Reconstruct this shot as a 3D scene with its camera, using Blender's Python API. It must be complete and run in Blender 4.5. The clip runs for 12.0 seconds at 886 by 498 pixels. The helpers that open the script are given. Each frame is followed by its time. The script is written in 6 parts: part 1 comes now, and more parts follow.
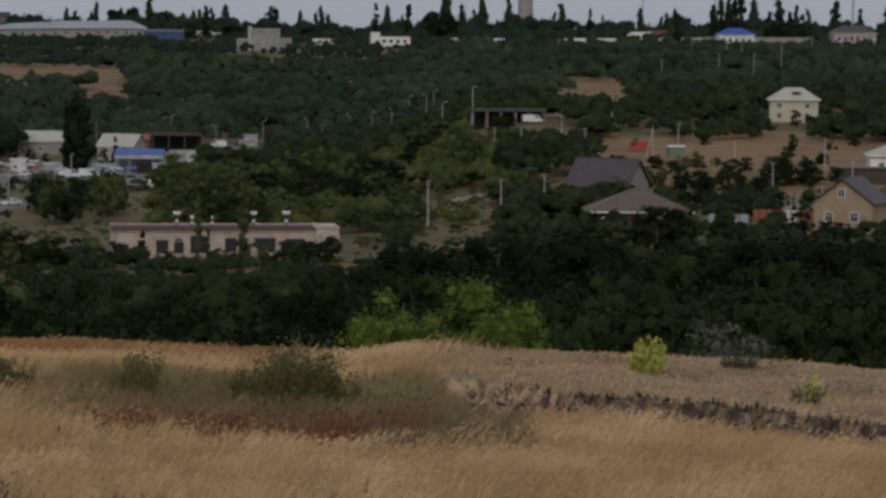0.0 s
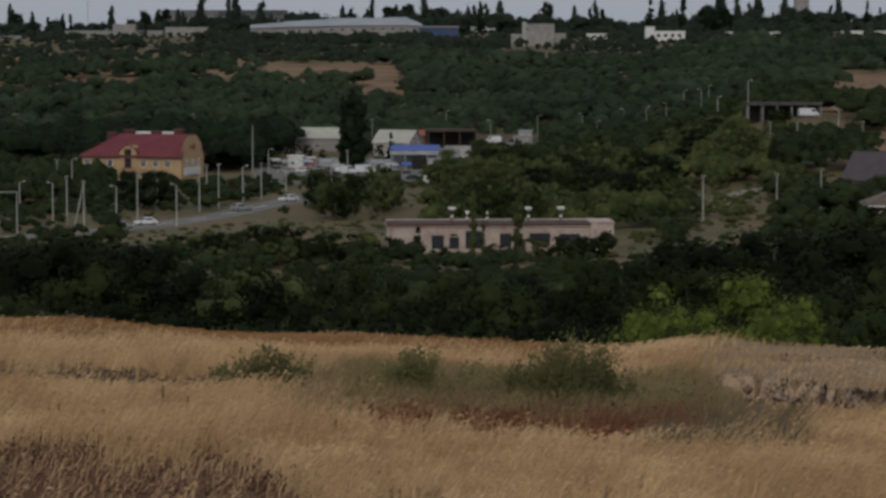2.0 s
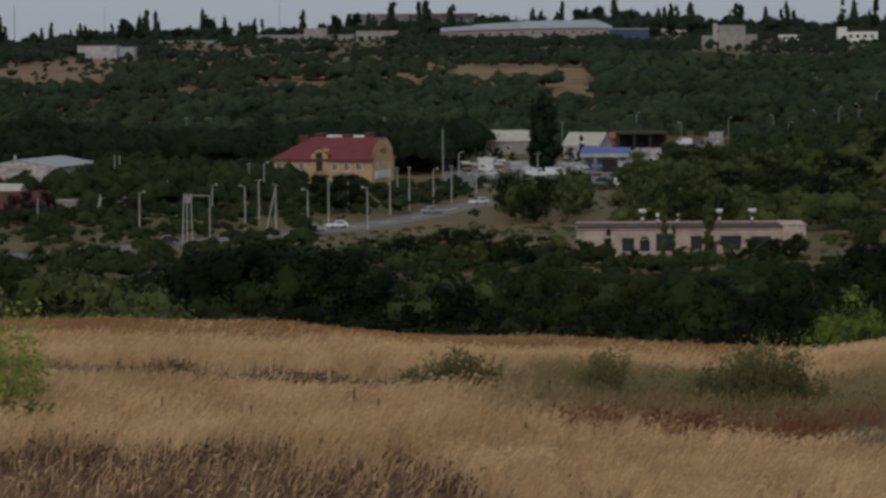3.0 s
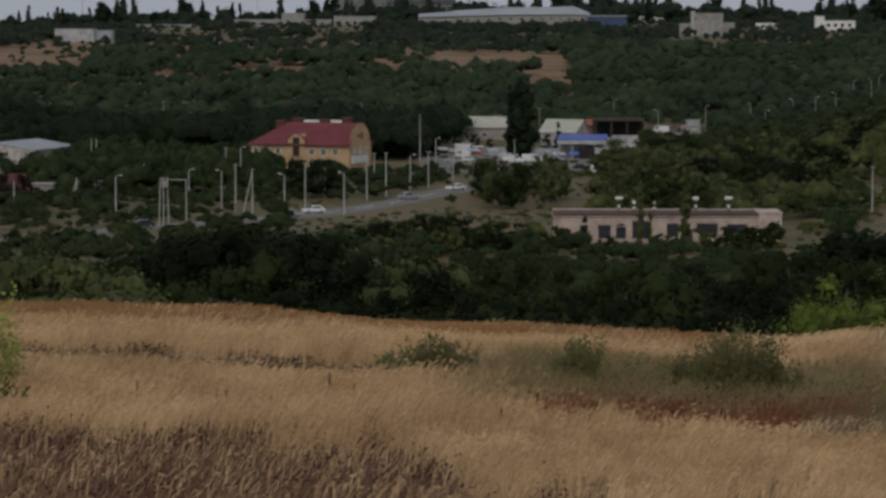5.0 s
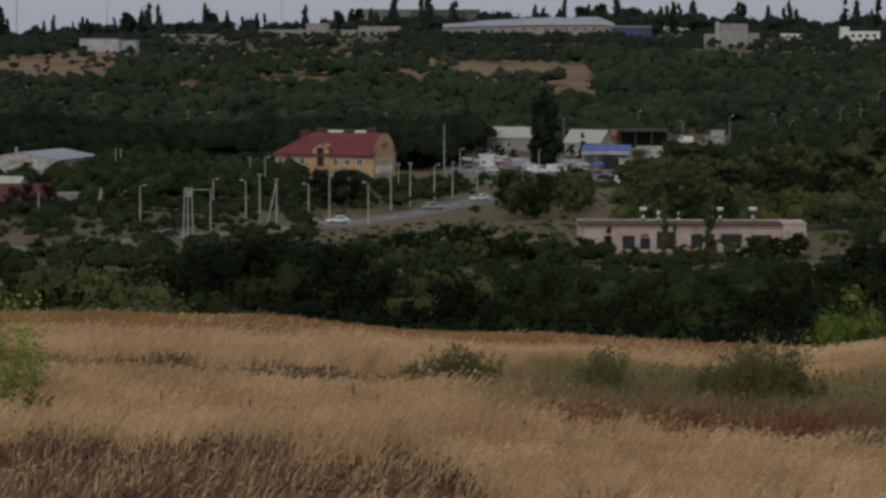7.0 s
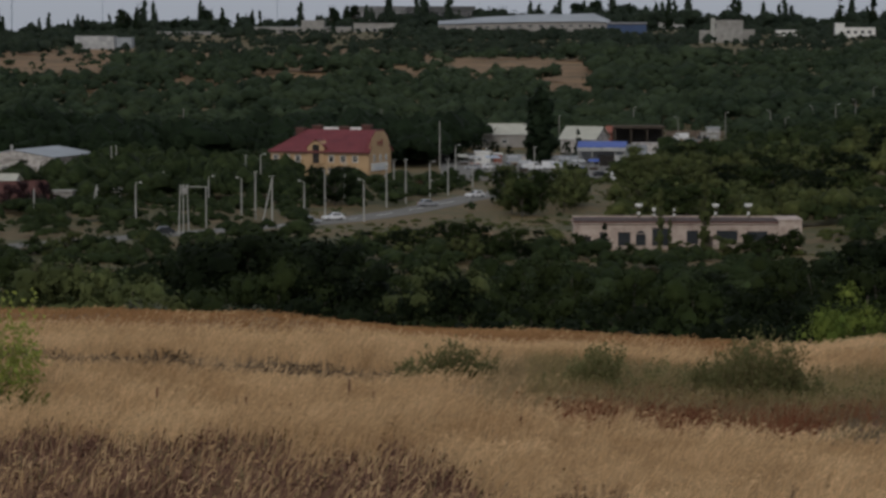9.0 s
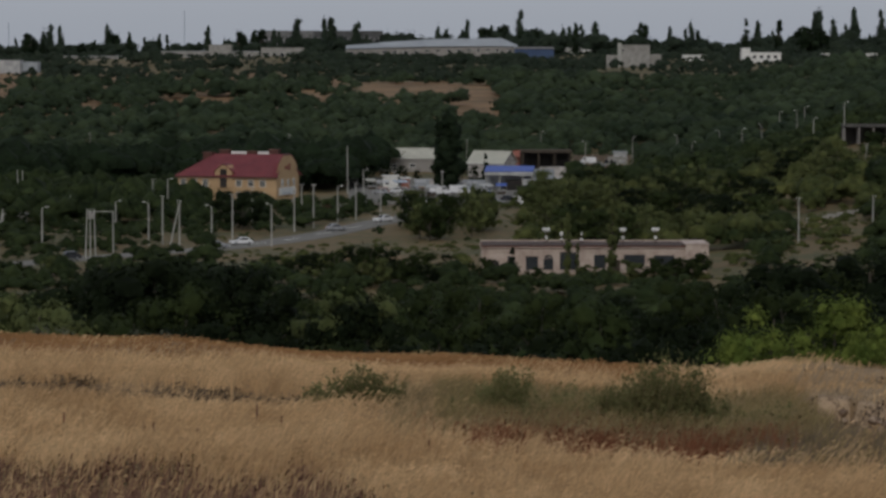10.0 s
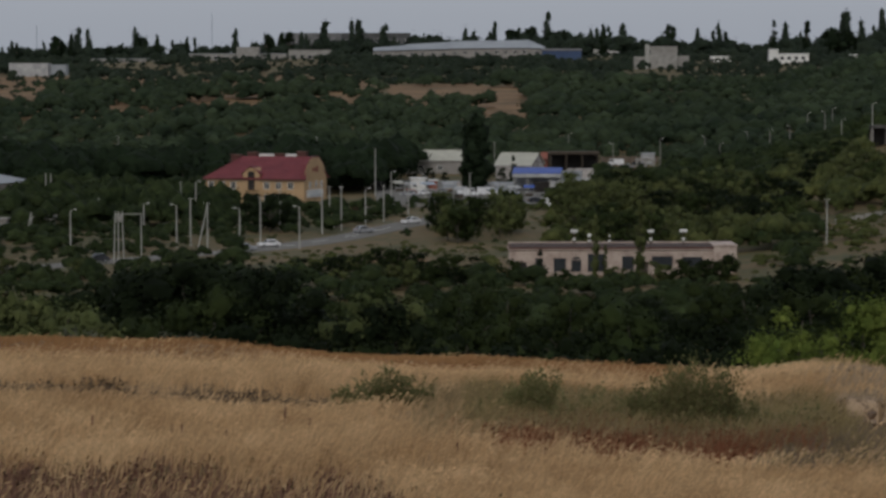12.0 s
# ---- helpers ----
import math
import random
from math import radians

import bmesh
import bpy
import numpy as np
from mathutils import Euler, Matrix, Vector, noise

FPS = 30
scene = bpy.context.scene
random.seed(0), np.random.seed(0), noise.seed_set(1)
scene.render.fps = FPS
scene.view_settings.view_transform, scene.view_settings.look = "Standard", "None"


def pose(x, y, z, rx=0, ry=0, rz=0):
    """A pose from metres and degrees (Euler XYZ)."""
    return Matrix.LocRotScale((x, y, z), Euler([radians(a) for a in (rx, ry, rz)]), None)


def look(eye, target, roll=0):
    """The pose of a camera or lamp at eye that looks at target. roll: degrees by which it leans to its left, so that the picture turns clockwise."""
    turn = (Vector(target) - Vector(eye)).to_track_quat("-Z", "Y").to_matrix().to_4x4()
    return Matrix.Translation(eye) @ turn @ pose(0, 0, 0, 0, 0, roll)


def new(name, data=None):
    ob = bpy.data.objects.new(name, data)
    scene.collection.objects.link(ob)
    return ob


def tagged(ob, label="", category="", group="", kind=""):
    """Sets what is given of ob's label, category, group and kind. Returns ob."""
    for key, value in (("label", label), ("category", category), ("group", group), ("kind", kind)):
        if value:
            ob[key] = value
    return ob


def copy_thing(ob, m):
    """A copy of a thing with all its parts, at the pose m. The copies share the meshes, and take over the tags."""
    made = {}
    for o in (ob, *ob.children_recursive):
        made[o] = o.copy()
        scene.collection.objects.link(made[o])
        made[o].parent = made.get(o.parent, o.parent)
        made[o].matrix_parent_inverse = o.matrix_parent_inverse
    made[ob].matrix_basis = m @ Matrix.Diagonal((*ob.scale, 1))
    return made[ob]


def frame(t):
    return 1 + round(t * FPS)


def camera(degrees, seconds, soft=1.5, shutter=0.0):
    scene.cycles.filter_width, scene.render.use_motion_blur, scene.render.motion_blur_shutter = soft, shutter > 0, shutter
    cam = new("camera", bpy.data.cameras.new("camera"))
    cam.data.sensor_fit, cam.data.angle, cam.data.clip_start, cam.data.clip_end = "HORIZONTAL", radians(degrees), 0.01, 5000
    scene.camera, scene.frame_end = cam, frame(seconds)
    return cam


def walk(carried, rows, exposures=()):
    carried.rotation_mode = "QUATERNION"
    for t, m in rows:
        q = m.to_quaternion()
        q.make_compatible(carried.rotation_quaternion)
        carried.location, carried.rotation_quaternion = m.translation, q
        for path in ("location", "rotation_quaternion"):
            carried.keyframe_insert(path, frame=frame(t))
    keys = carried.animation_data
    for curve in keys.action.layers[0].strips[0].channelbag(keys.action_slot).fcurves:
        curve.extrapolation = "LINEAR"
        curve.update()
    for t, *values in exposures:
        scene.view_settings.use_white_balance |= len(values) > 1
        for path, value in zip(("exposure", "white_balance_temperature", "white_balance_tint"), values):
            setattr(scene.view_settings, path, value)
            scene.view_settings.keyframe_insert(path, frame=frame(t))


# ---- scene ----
# ---- camera: held by hand on a rise, turning where it stands ----
EYE = 34.0
cam = camera(17.82, 12.0, soft=3.0)
ROWS = [
    (0.0, -7.181, -4.009, -0.430),
    (0.5, -5.454, -4.388, -0.411),
    (1.0, -4.281, -4.450, -0.159),
    (1.5, -3.381, -4.574, -0.392),
    (2.0, -1.637, -4.126, 0.066),
    (2.5, 0.009, -3.896, 0.203),
    (3.0, 2.204, -4.055, 0.417),
    (3.2, 2.499, -3.755, 0.331),
    (4.8, 1.581, -4.207, 0.013),
    (5.0, 1.755, -4.343, -0.027),
    (5.5, 1.924, -4.316, 0.099),
    (6.0, 2.060, -4.214, -0.053),
    (6.5, 2.290, -4.020, 0.126),
    (6.7, 2.267, -4.081, 0.026),
    (8.3, 2.428, -4.202, -0.380),
    (8.5, 2.927, -4.008, -0.197),
    (9.0, 2.154, -4.199, -0.001),
    (9.5, 0.928, -3.851, 0.037),
    (10.0, 0.286, -3.704, -0.051),
    (10.5, -0.630, -3.896, 0.272),
    (11.0, -0.100, -3.780, 0.064),
    (11.5, 0.735, -2.956, 0.190),
    (12.0, 0.842, -3.664, 0.089),
]
walk(cam, [(t, pose(0, 0, EYE, 90 + pitch, roll, yaw)) for t, yaw, pitch, roll in ROWS])

# ---- overcast evening light ----
scene.view_settings.exposure = EXPO = -0.1
world = bpy.data.worlds.new("overcast_sky")
scene.world = world
world.use_nodes = True
wn, wl = world.node_tree.nodes, world.node_tree.links
sky = wn.new("ShaderNodeTexSky")
sky.sky_type, sky.sun_disc = "NISHITA", False
sky.sun_elevation, sky.sun_rotation = radians(36), radians(188)
sky.air_density, sky.dust_density, sky.ozone_density = 1.0, 3.0, 1.0
cloud = wn.new("ShaderNodeHueSaturation")
cloud.inputs["Saturation"].default_value = 0.3
wl.new(sky.outputs["Color"], cloud.inputs["Color"])
veil = wn.new("ShaderNodeMix")  # an even layer of cloud over the whole dome
veil.data_type = "RGBA"
veil.inputs["Factor"].default_value = 0.85
veil.inputs["B"].default_value = (2.45, 2.65, 3.05, 1)
wl.new(cloud.outputs["Color"], veil.inputs["A"])
wl.new(veil.outputs["Result"], wn["Background"].inputs["Color"])
wn["Background"].inputs["Strength"].default_value = 0.15
sun = new("sun", bpy.data.lights.new("sun", "SUN"))
sun.data.energy, sun.data.angle, sun.data.color = 0.8, radians(25), (1.0, 0.95, 0.88)
sun.matrix_world = look((0, 0, 0), (math.sin(radians(188)) * -0.8, math.cos(radians(188)) * -0.8, -0.6))


# ---- materials ----
def material(name, stops, scale=1.0, rough=0.8, bump=0.0, fine=8.0, fine_mix=0.35, metal=0.0, spec=0.3, island=0.0, rand=0.0, stretch=(1, 1, 1), detail=4.0):
    """Noise over the stops (position, colour), broken by a finer noise; island and rand: lighter or darker piece by piece."""
    m = bpy.data.materials.new(name)
    m.use_nodes = True
    n, l = m.node_tree.nodes, m.node_tree.links
    b = n["Principled BSDF"]
    b.inputs["Roughness"].default_value = rough
    b.inputs["Metallic"].default_value = metal
    b.inputs["Specular IOR Level"].default_value = spec
    geo = n.new("ShaderNodeNewGeometry")
    mp = n.new("ShaderNodeMapping")
    mp.inputs["Scale"].default_value = stretch
    l.new(geo.outputs["Position"], mp.inputs["Vector"])
    big = n.new("ShaderNodeTexNoise")
    big.inputs["Scale"].default_value, big.inputs["Detail"].default_value = scale, detail
    l.new(mp.outputs["Vector"], big.inputs["Vector"])
    small = n.new("ShaderNodeTexNoise")
    small.inputs["Scale"].default_value, small.inputs["Detail"].default_value = scale * fine, 3.0
    l.new(mp.outputs["Vector"], small.inputs["Vector"])
    mix = n.new("ShaderNodeMix")
    mix.inputs["Factor"].default_value = fine_mix
    l.new(big.outputs["Fac"], mix.inputs["A"])
    l.new(small.outputs["Fac"], mix.inputs["B"])
    ramp = n.new("ShaderNodeValToRGB")
    while len(ramp.color_ramp.elements) < len(stops):
        ramp.color_ramp.elements.new(0.5)
    for e, (p, c) in zip(ramp.color_ramp.elements, stops):
        e.position, e.color = p, (*c, 1)
    l.new(mix.outputs["Result"], ramp.inputs["Fac"])
    out = ramp.outputs["Color"]
    for amount, source in ((island, geo.outputs["Random Per Island"]), (rand, None)):
        if amount:
            if source is None:
                source = n.new("ShaderNodeObjectInfo").outputs["Random"]
            rng = n.new("ShaderNodeMapRange")
            rng.inputs["To Min"].default_value, rng.inputs["To Max"].default_value = 1 - amount, 1 + amount
            l.new(source, rng.inputs["Value"])
            hsv = n.new("ShaderNodeHueSaturation")
            l.new(rng.outputs["Result"], hsv.inputs["Value"])
            l.new(out, hsv.inputs["Color"])
            out = hsv.outputs["Color"]
    l.new(out, b.inputs["Base Color"])
    if bump:
        bp = n.new("ShaderNodeBump")
        bp.inputs["Strength"].default_value, bp.inputs["Distance"].default_value = bump, 0.05
        l.new(small.outputs["Fac"], bp.inputs["Height"])
        l.new(bp.outputs["Normal"], b.inputs["Normal"])
    return m


def two(name, a, b, scale=1.0, **more):
    return material(name, [(0.32, a), (0.68, b)], scale, **more)


GRASSLAND = material("dry_grassland", [(0.32, (0.042, 0.050, 0.018)), (0.45, (0.085, 0.075, 0.028)), (0.57, (0.145, 0.096, 0.043)), (0.7, (0.055, 0.06, 0.020))], 0.05, fine=11, fine_mix=0.45, bump=0.4)
DRY_SLOPE = material("dry_brown_slope", [(0.34, (0.080, 0.066, 0.029)), (0.46, (0.17, 0.098, 0.048)), (0.58, (0.24, 0.148, 0.070)), (0.7, (0.12, 0.084, 0.038))], 0.09, fine=8, fine_mix=0.4, bump=0.4, stretch=(0.25, 1, 1))
STRAW_SOIL = two("straw_covered_soil", (0.17, 0.11, 0.06), (0.30, 0.20, 0.105), 0.35, bump=0.6)
DARK_SOIL = material("dark_broken_soil", [(0.38, (0.036, 0.024, 0.017)), (0.47, (0.085, 0.056, 0.040)), (0.54, (0.18, 0.125, 0.088)), (0.62, (0.34, 0.26, 0.19))], 2.2, fine=3, bump=1.0)
SOIL = material("eroded_soil", [(0.34, (0.06, 0.042, 0.03)), (0.43, (0.19, 0.13, 0.082)), (0.55, (0.42, 0.30, 0.19))], 3.2, fine=4, bump=1.0)
ASPHALT = two("grey_asphalt", (0.125, 0.118, 0.105), (0.18, 0.17, 0.15), 0.2)
CONCRETE = two("weathered_concrete", (0.20, 0.19, 0.175), (0.36, 0.345, 0.32), 0.4, bump=0.3)
POLE = two("pale_concrete_pole", (0.30, 0.295, 0.27), (0.42, 0.41, 0.38), 0.8)
DARK_WOOD = two("old_dark_wood", (0.045, 0.035, 0.028), (0.09, 0.07, 0.05), 1.0)
PINK_PLASTER = material("flaking_pink_white_plaster", [(0.3, (0.22, 0.165, 0.135)), (0.45, (0.42, 0.33, 0.28)), (0.6, (0.52, 0.43, 0.37)), (0.75, (0.32, 0.235, 0.19))], 0.5, fine=6, bump=0.3)
MAROON = two("maroon_parapet", (0.10, 0.055, 0.045), (0.17, 0.085, 0.065), 0.7)
TAR = two("tarred_roof", (0.05, 0.048, 0.046), (0.10, 0.095, 0.09), 0.6)
YELLOW = two("yellow_plaster", (0.40, 0.265, 0.145), (0.49, 0.335, 0.19), 0.5)
RED_ROOF = two("red_metal_roof", (0.115, 0.022, 0.028), (0.19, 0.04, 0.044), 0.35, rough=0.5)
DARK_RED = two("dark_red_brick", (0.075, 0.032, 0.027), (0.115, 0.048, 0.038), 0.8)
BRICK_GREY = material("pale_grey_brick", [(0.34, (0.17, 0.155, 0.145)), (0.5, (0.38, 0.35, 0.325)), (0.64, (0.56, 0.52, 0.49))], 0.55, fine=4, stretch=(1, 1, 2.2))
METAL_ROOF = two("pale_metal_roof", (0.25, 0.27, 0.29), (0.36, 0.38, 0.40), 0.06, rough=0.6)
BROWN_ROOF = two("brown_metal_roof", (0.06, 0.048, 0.052), (0.09, 0.072, 0.075), 0.4, rough=0.5)
TAN_ROOF = two("dull_brown_roof", (0.10, 0.075, 0.058), (0.14, 0.105, 0.08), 0.5, rough=0.6)
CREAM = two("cream_plaster", (0.42, 0.385, 0.28), (0.55, 0.505, 0.375), 0.4)
TAN_WALL = two("tan_brick", (0.28, 0.20, 0.13), (0.39, 0.29, 0.195), 0.6)
GREY_BLOCK = two("grey_block_wall", (0.22, 0.205, 0.19), (0.31, 0.29, 0.27), 0.5)
YARD_WHITE = two("dusty_white_sheet", (0.26, 0.265, 0.27), (0.50, 0.50, 0.49), 0.4)
PANEL = two("weathered_panel_wall", (0.12, 0.12, 0.123), (0.20, 0.195, 0.195), 0.2)
BROWN_TAR = two("brown_felt_roof", (0.045, 0.030, 0.026), (0.085, 0.055, 0.046), 0.6)
WHITE = two("chalky_white_paint", (0.62, 0.61, 0.58), (0.78, 0.77, 0.74), 0.5)
LIGHT_ROOF = two("cream_sheet_roof", (0.36, 0.35, 0.295), (0.47, 0.46, 0.39), 0.4, rough=0.5)
BLUE = two("bright_blue_sheet", (0.025, 0.06, 0.28), (0.04, 0.10, 0.40), 0.5, rough=0.45)
BLUE_GREY = two("blue_grey_sheet", (0.28, 0.33, 0.40), (0.38, 0.43, 0.50), 0.5, rough=0.5)
RED = two("red_paint", (0.28, 0.045, 0.03), (0.40, 0.065, 0.04), 0.8, rough=0.5)
RUST = two("rusty_red_fence", (0.20, 0.07, 0.05), (0.32, 0.12, 0.085), 0.8)
GREEN_PAINT = two("grey_green_paint", (0.11, 0.16, 0.12), (0.17, 0.23, 0.17), 0.8)
GLASS = two("dark_window_glass", (0.025, 0.028, 0.032), (0.045, 0.05, 0.055), 0.3, rough=0.2, spec=0.3)
# near-black colour that stands for the shade inside openings
SHADE_FILL = two("painted_interior_shade", (0.018, 0.016, 0.015), (0.035, 0.03, 0.028), 0.5)
RUBBER = two("black_rubber", (0.02, 0.02, 0.02), (0.035, 0.035, 0.035), 2.0)
CAR_WHITE = two("white_car_paint", (0.66, 0.66, 0.67), (0.74, 0.74, 0.75), 0.3, rough=0.25, spec=0.5)
CAR_SILVER = two("silver_car_paint", (0.36, 0.37, 0.39), (0.44, 0.45, 0.47), 0.3, rough=0.25, metal=0.3)
CAR_DARK = two("dark_car_paint", (0.03, 0.032, 0.038), (0.05, 0.052, 0.058), 0.3, rough=0.25)
CAR_BLUE = two("blue_car_paint", (0.05, 0.10, 0.28), (0.07, 0.13, 0.34), 0.3, rough=0.25)
LAMP_GLASS = two("white_lamp_glass", (0.72, 0.72, 0.70), (0.80, 0.80, 0.78), 2.0, rough=0.3)
BARK = two("grey_brown_bark", (0.055, 0.045, 0.036), (0.12, 0.10, 0.08), 2.0)


def leaves(name, a, b, scale=0.12, island=0.24, rand=0.2, thin_mix=0.22):
    m = two(name, a, b, scale, rough=0.75, spec=0.06, island=island, rand=rand, fine=6)
    n, l = m.node_tree.nodes, m.node_tree.links
    base = n["Principled BSDF"].inputs["Base Color"].links[0].from_socket
    thin = n.new("ShaderNodeBsdfTranslucent")
    mix = n.new("ShaderNodeMixShader")
    mix.inputs[0].default_value = thin_mix
    l.new(base, thin.inputs["Color"])
    l.new(n["Principled BSDF"].outputs[0], mix.inputs[1])
    l.new(thin.outputs[0], mix.inputs[2])
    l.new(mix.outputs[0], n["Material Output"].inputs["Surface"])
    return m


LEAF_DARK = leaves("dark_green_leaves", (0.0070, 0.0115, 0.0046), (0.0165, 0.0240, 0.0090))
LEAF_MID = leaves("mid_green_leaves", (0.014, 0.023, 0.0075), (0.036, 0.048, 0.0145))
LEAF_OLIVE = leaves("olive_leaves", (0.055, 0.070, 0.026), (0.095, 0.105, 0.038))
LEAF_BRIGHT = leaves("yellow_green_leaves", (0.042, 0.074, 0.015), (0.19, 0.225, 0.048), 0.45)
LEAF_YELLOW = leaves("pale_yellow_green_leaves", (0.42, 0.43, 0.09), (0.56, 0.56, 0.16), 0.5)
LEAF_GREY = leaves("silvery_grey_leaves", (0.075, 0.078, 0.052), (0.125, 0.126, 0.088), 0.4)
LEAF_POPLAR = leaves("blackish_green_leaves", (0.011, 0.019, 0.010), (0.021, 0.032, 0.015))
LEAF_PLUM = leaves("plum_purple_leaves", (0.022, 0.012, 0.014), (0.050, 0.026, 0.028))
LEAF_RUSSET = leaves("russet_leaves", (0.075, 0.045, 0.030), (0.12, 0.07, 0.042))
STEM_GREEN = leaves("grey_green_stalks", (0.135, 0.14, 0.056), (0.23, 0.22, 0.10), 0.5, 0.22, thin_mix=0.5)
STEM_SAGE = leaves("faded_sage_stalks", (0.25, 0.19, 0.10), (0.43, 0.33, 0.19), 0.5, 0.22, thin_mix=0.5)
STEM_RED = leaves("reddish_brown_stalks", (0.20, 0.082, 0.045), (0.34, 0.155, 0.085), 0.4, 0.22, thin_mix=0.5)
LEAF_WILLOW = leaves("willow_green_leaves", (0.15, 0.19, 0.045), (0.36, 0.40, 0.10), 0.5)
STEM_DULL = leaves("dull_olive_stalks", (0.18, 0.145, 0.066), (0.36, 0.28, 0.135), 0.5, 0.22, thin_mix=0.5)
STEM_FURROW = leaves("grey_brown_stalks", (0.14, 0.108, 0.08), (0.24, 0.185, 0.135), 0.5, 0.25, thin_mix=0.4)
STEM_PURPLE = leaves("brown_purple_dry_stalks", (0.19, 0.105, 0.075), (0.33, 0.195, 0.14), 0.35, 0.2, thin_mix=0.55)
STEM_DARK = leaves("dark_dead_stalks", (0.085, 0.058, 0.042), (0.16, 0.11, 0.082), 0.5, 0.3)
STRAW = leaves("golden_straw", (0.44, 0.27, 0.13), (0.86, 0.61, 0.35), 0.3, 0.26, thin_mix=0.4)
STRAW_RED = leaves("rust_straw", (0.25, 0.13, 0.055), (0.40, 0.225, 0.105), 0.3, 0.25)
STRAW_GREY = leaves("grey_straw", (0.27, 0.20, 0.13), (0.42, 0.325, 0.22), 0.3, 0.25)


# ---- mesh helpers ----
def part(name, bm, mat, parent=None, label=""):
    """Links a bmesh as one mesh object, under a thing or a part."""
    me = bpy.data.meshes.new(name)
    bm.to_mesh(me)
    bm.free()
    me.materials.append(mat)
    ob = new(name, me)
    ob.parent = parent
    if label:
        ob["label"] = label
    return ob


def thing(name, label, category, at, turn=0.0, group="", kind=""):
    ob = new(name)
    ob.location, ob.rotation_euler = at, (0, 0, radians(turn))
    return tagged(ob, label, category, group, kind)


def box(bm, x, y, z, sx, sy, sz, bevel=0.0, turn=0.0):
    """A box centred on x, y with its foot at z."""
    r = bmesh.ops.create_cube(bm, size=1.0, matrix=Matrix.Translation((x, y, z + sz / 2)) @ Matrix.Rotation(radians(turn), 4, "Z") @ Matrix.Diagonal((sx, sy, sz, 1)))
    if bevel:
        edges = list({e for v in r["verts"] for e in v.link_edges})
        bmesh.ops.bevel(bm, geom=edges, offset=bevel, segments=1, affect="EDGES")
    return bm


def boxes(*specs, bevel=0.0):
    bm = bmesh.new()
    for s in specs:
        box(bm, *s, bevel=bevel)
    return bm


def rod(bm, a, b, r0, r1=None, sides=8):
    a, b = Vector(a), Vector(b)
    m = Matrix.Translation((a + b) / 2) @ (b - a).to_track_quat("Z", "Y").to_matrix().to_4x4()
    bmesh.ops.create_cone(bm, cap_ends=True, segments=sides, radius1=r0, radius2=r0 if r1 is None else r1, depth=(b - a).length, matrix=m)
    return bm


def prism(outline, y0, y1):
    """An outline in x, z drawn out from y0 to y1."""
    bm = bmesh.new()
    a = [bm.verts.new((x, y0, z)) for x, z in outline]
    b = [bm.verts.new((x, y1, z)) for x, z in outline]
    bm.faces.new(a)
    bm.faces.new(b[::-1])
    for i in range(len(a)):
        j = (i + 1) % len(a)
        bm.faces.new((a[j], a[i], b[i], b[j]))
    bmesh.ops.recalc_face_normals(bm, faces=bm.faces)
    return bm


def bulk(name, verts, faces, mat, smooth=False, normals=None):
    """A mesh from numpy arrays of corners and of three- or four-cornered faces."""
    me = bpy.data.meshes.new(name)
    k = faces.shape[1]
    me.vertices.add(len(verts))
    me.vertices.foreach_set("co", np.ascontiguousarray(verts, dtype=np.float32).ravel())
    me.loops.add(faces.size)
    me.loops.foreach_set("vertex_index", np.ascontiguousarray(faces, dtype=np.int32).ravel())
    me.polygons.add(len(faces))
    me.polygons.foreach_set("loop_start", np.arange(0, faces.size, k, dtype=np.int32))
    me.polygons.foreach_set("use_smooth", np.full(len(faces), smooth, dtype=bool))
    me.update(calc_edges=True)
    if normals is not None:
        me.polygons.foreach_set("use_smooth", np.ones(len(faces), dtype=bool))
        me.normals_split_custom_set_from_vertices(np.ascontiguousarray(normals, dtype=np.float32))
    me.materials.append(mat)
    return me


# ---- the lie of the land ----
LEFT_Y = [-400, -30, 0, 5, 10, 20, 35, 48, 80, 90, 100, 120, 160, 220, 300, 450, 700, 850, 1000, 1200, 1400, 1600, 1800, 2000, 2300, 3200, 4950]
LEFT_Z = [28, 32, 32.4, 31.7, 30.8, 28.7, 26.6, 25.9, 25.8, 24.4, 22, 17.5, 9, 2, 1, 0.6, 0.2, 0.4, 4.5, 14, 24, 32, 37.5, 41, 43, 40, 30]
RIGHT_Y = [-400, -30, 0, 5, 10, 20, 35, 48, 80, 90, 100, 120, 160, 220, 300, 420, 550, 680, 760, 950, 1150, 1350, 1600, 2000, 2300, 3200, 4950]
RIGHT_Z = [28, 32, 32.4, 31.7, 30.8, 28.7, 26.6, 25.9, 25.8, 24.4, 22, 17.5, 9, 2, 1, 1.2, 5.3, 10.8, 15.5, 20.5, 27, 33, 39, 45, 47, 44, 30]
CREST_B = [-30, -9, 0, 3, 5.3, 7.4, 9.5, 12.4, 16, 30]
CREST_Z = [0.6, 0.46, -0.13, -0.45, -0.62, -0.28, -0.36, -0.68, -1.08, -1.6]


def smooth(a, b, v):
    k = np.clip((v - a) / (b - a), 0, 1)
    return k * k * (3 - 2 * k)


def wave(x, y, s):
    return np.sin(x / s + 1.3 * np.sin(y / s * 0.7)) * np.cos(y / s * 1.1 + 0.8 * np.sin(x / s * 0.6))


def bank_line(b):
    """Depth of the eroded bank at a bearing in degrees."""
    return 70.3 - (b - 7.4) * 0.60 + 0.35 * np.sin(b * 5.1) + 0.18 * np.sin(b * 13.0) + 0.12 * np.sin(b * 31.0) + 0.07 * np.sin(b * 53.0)


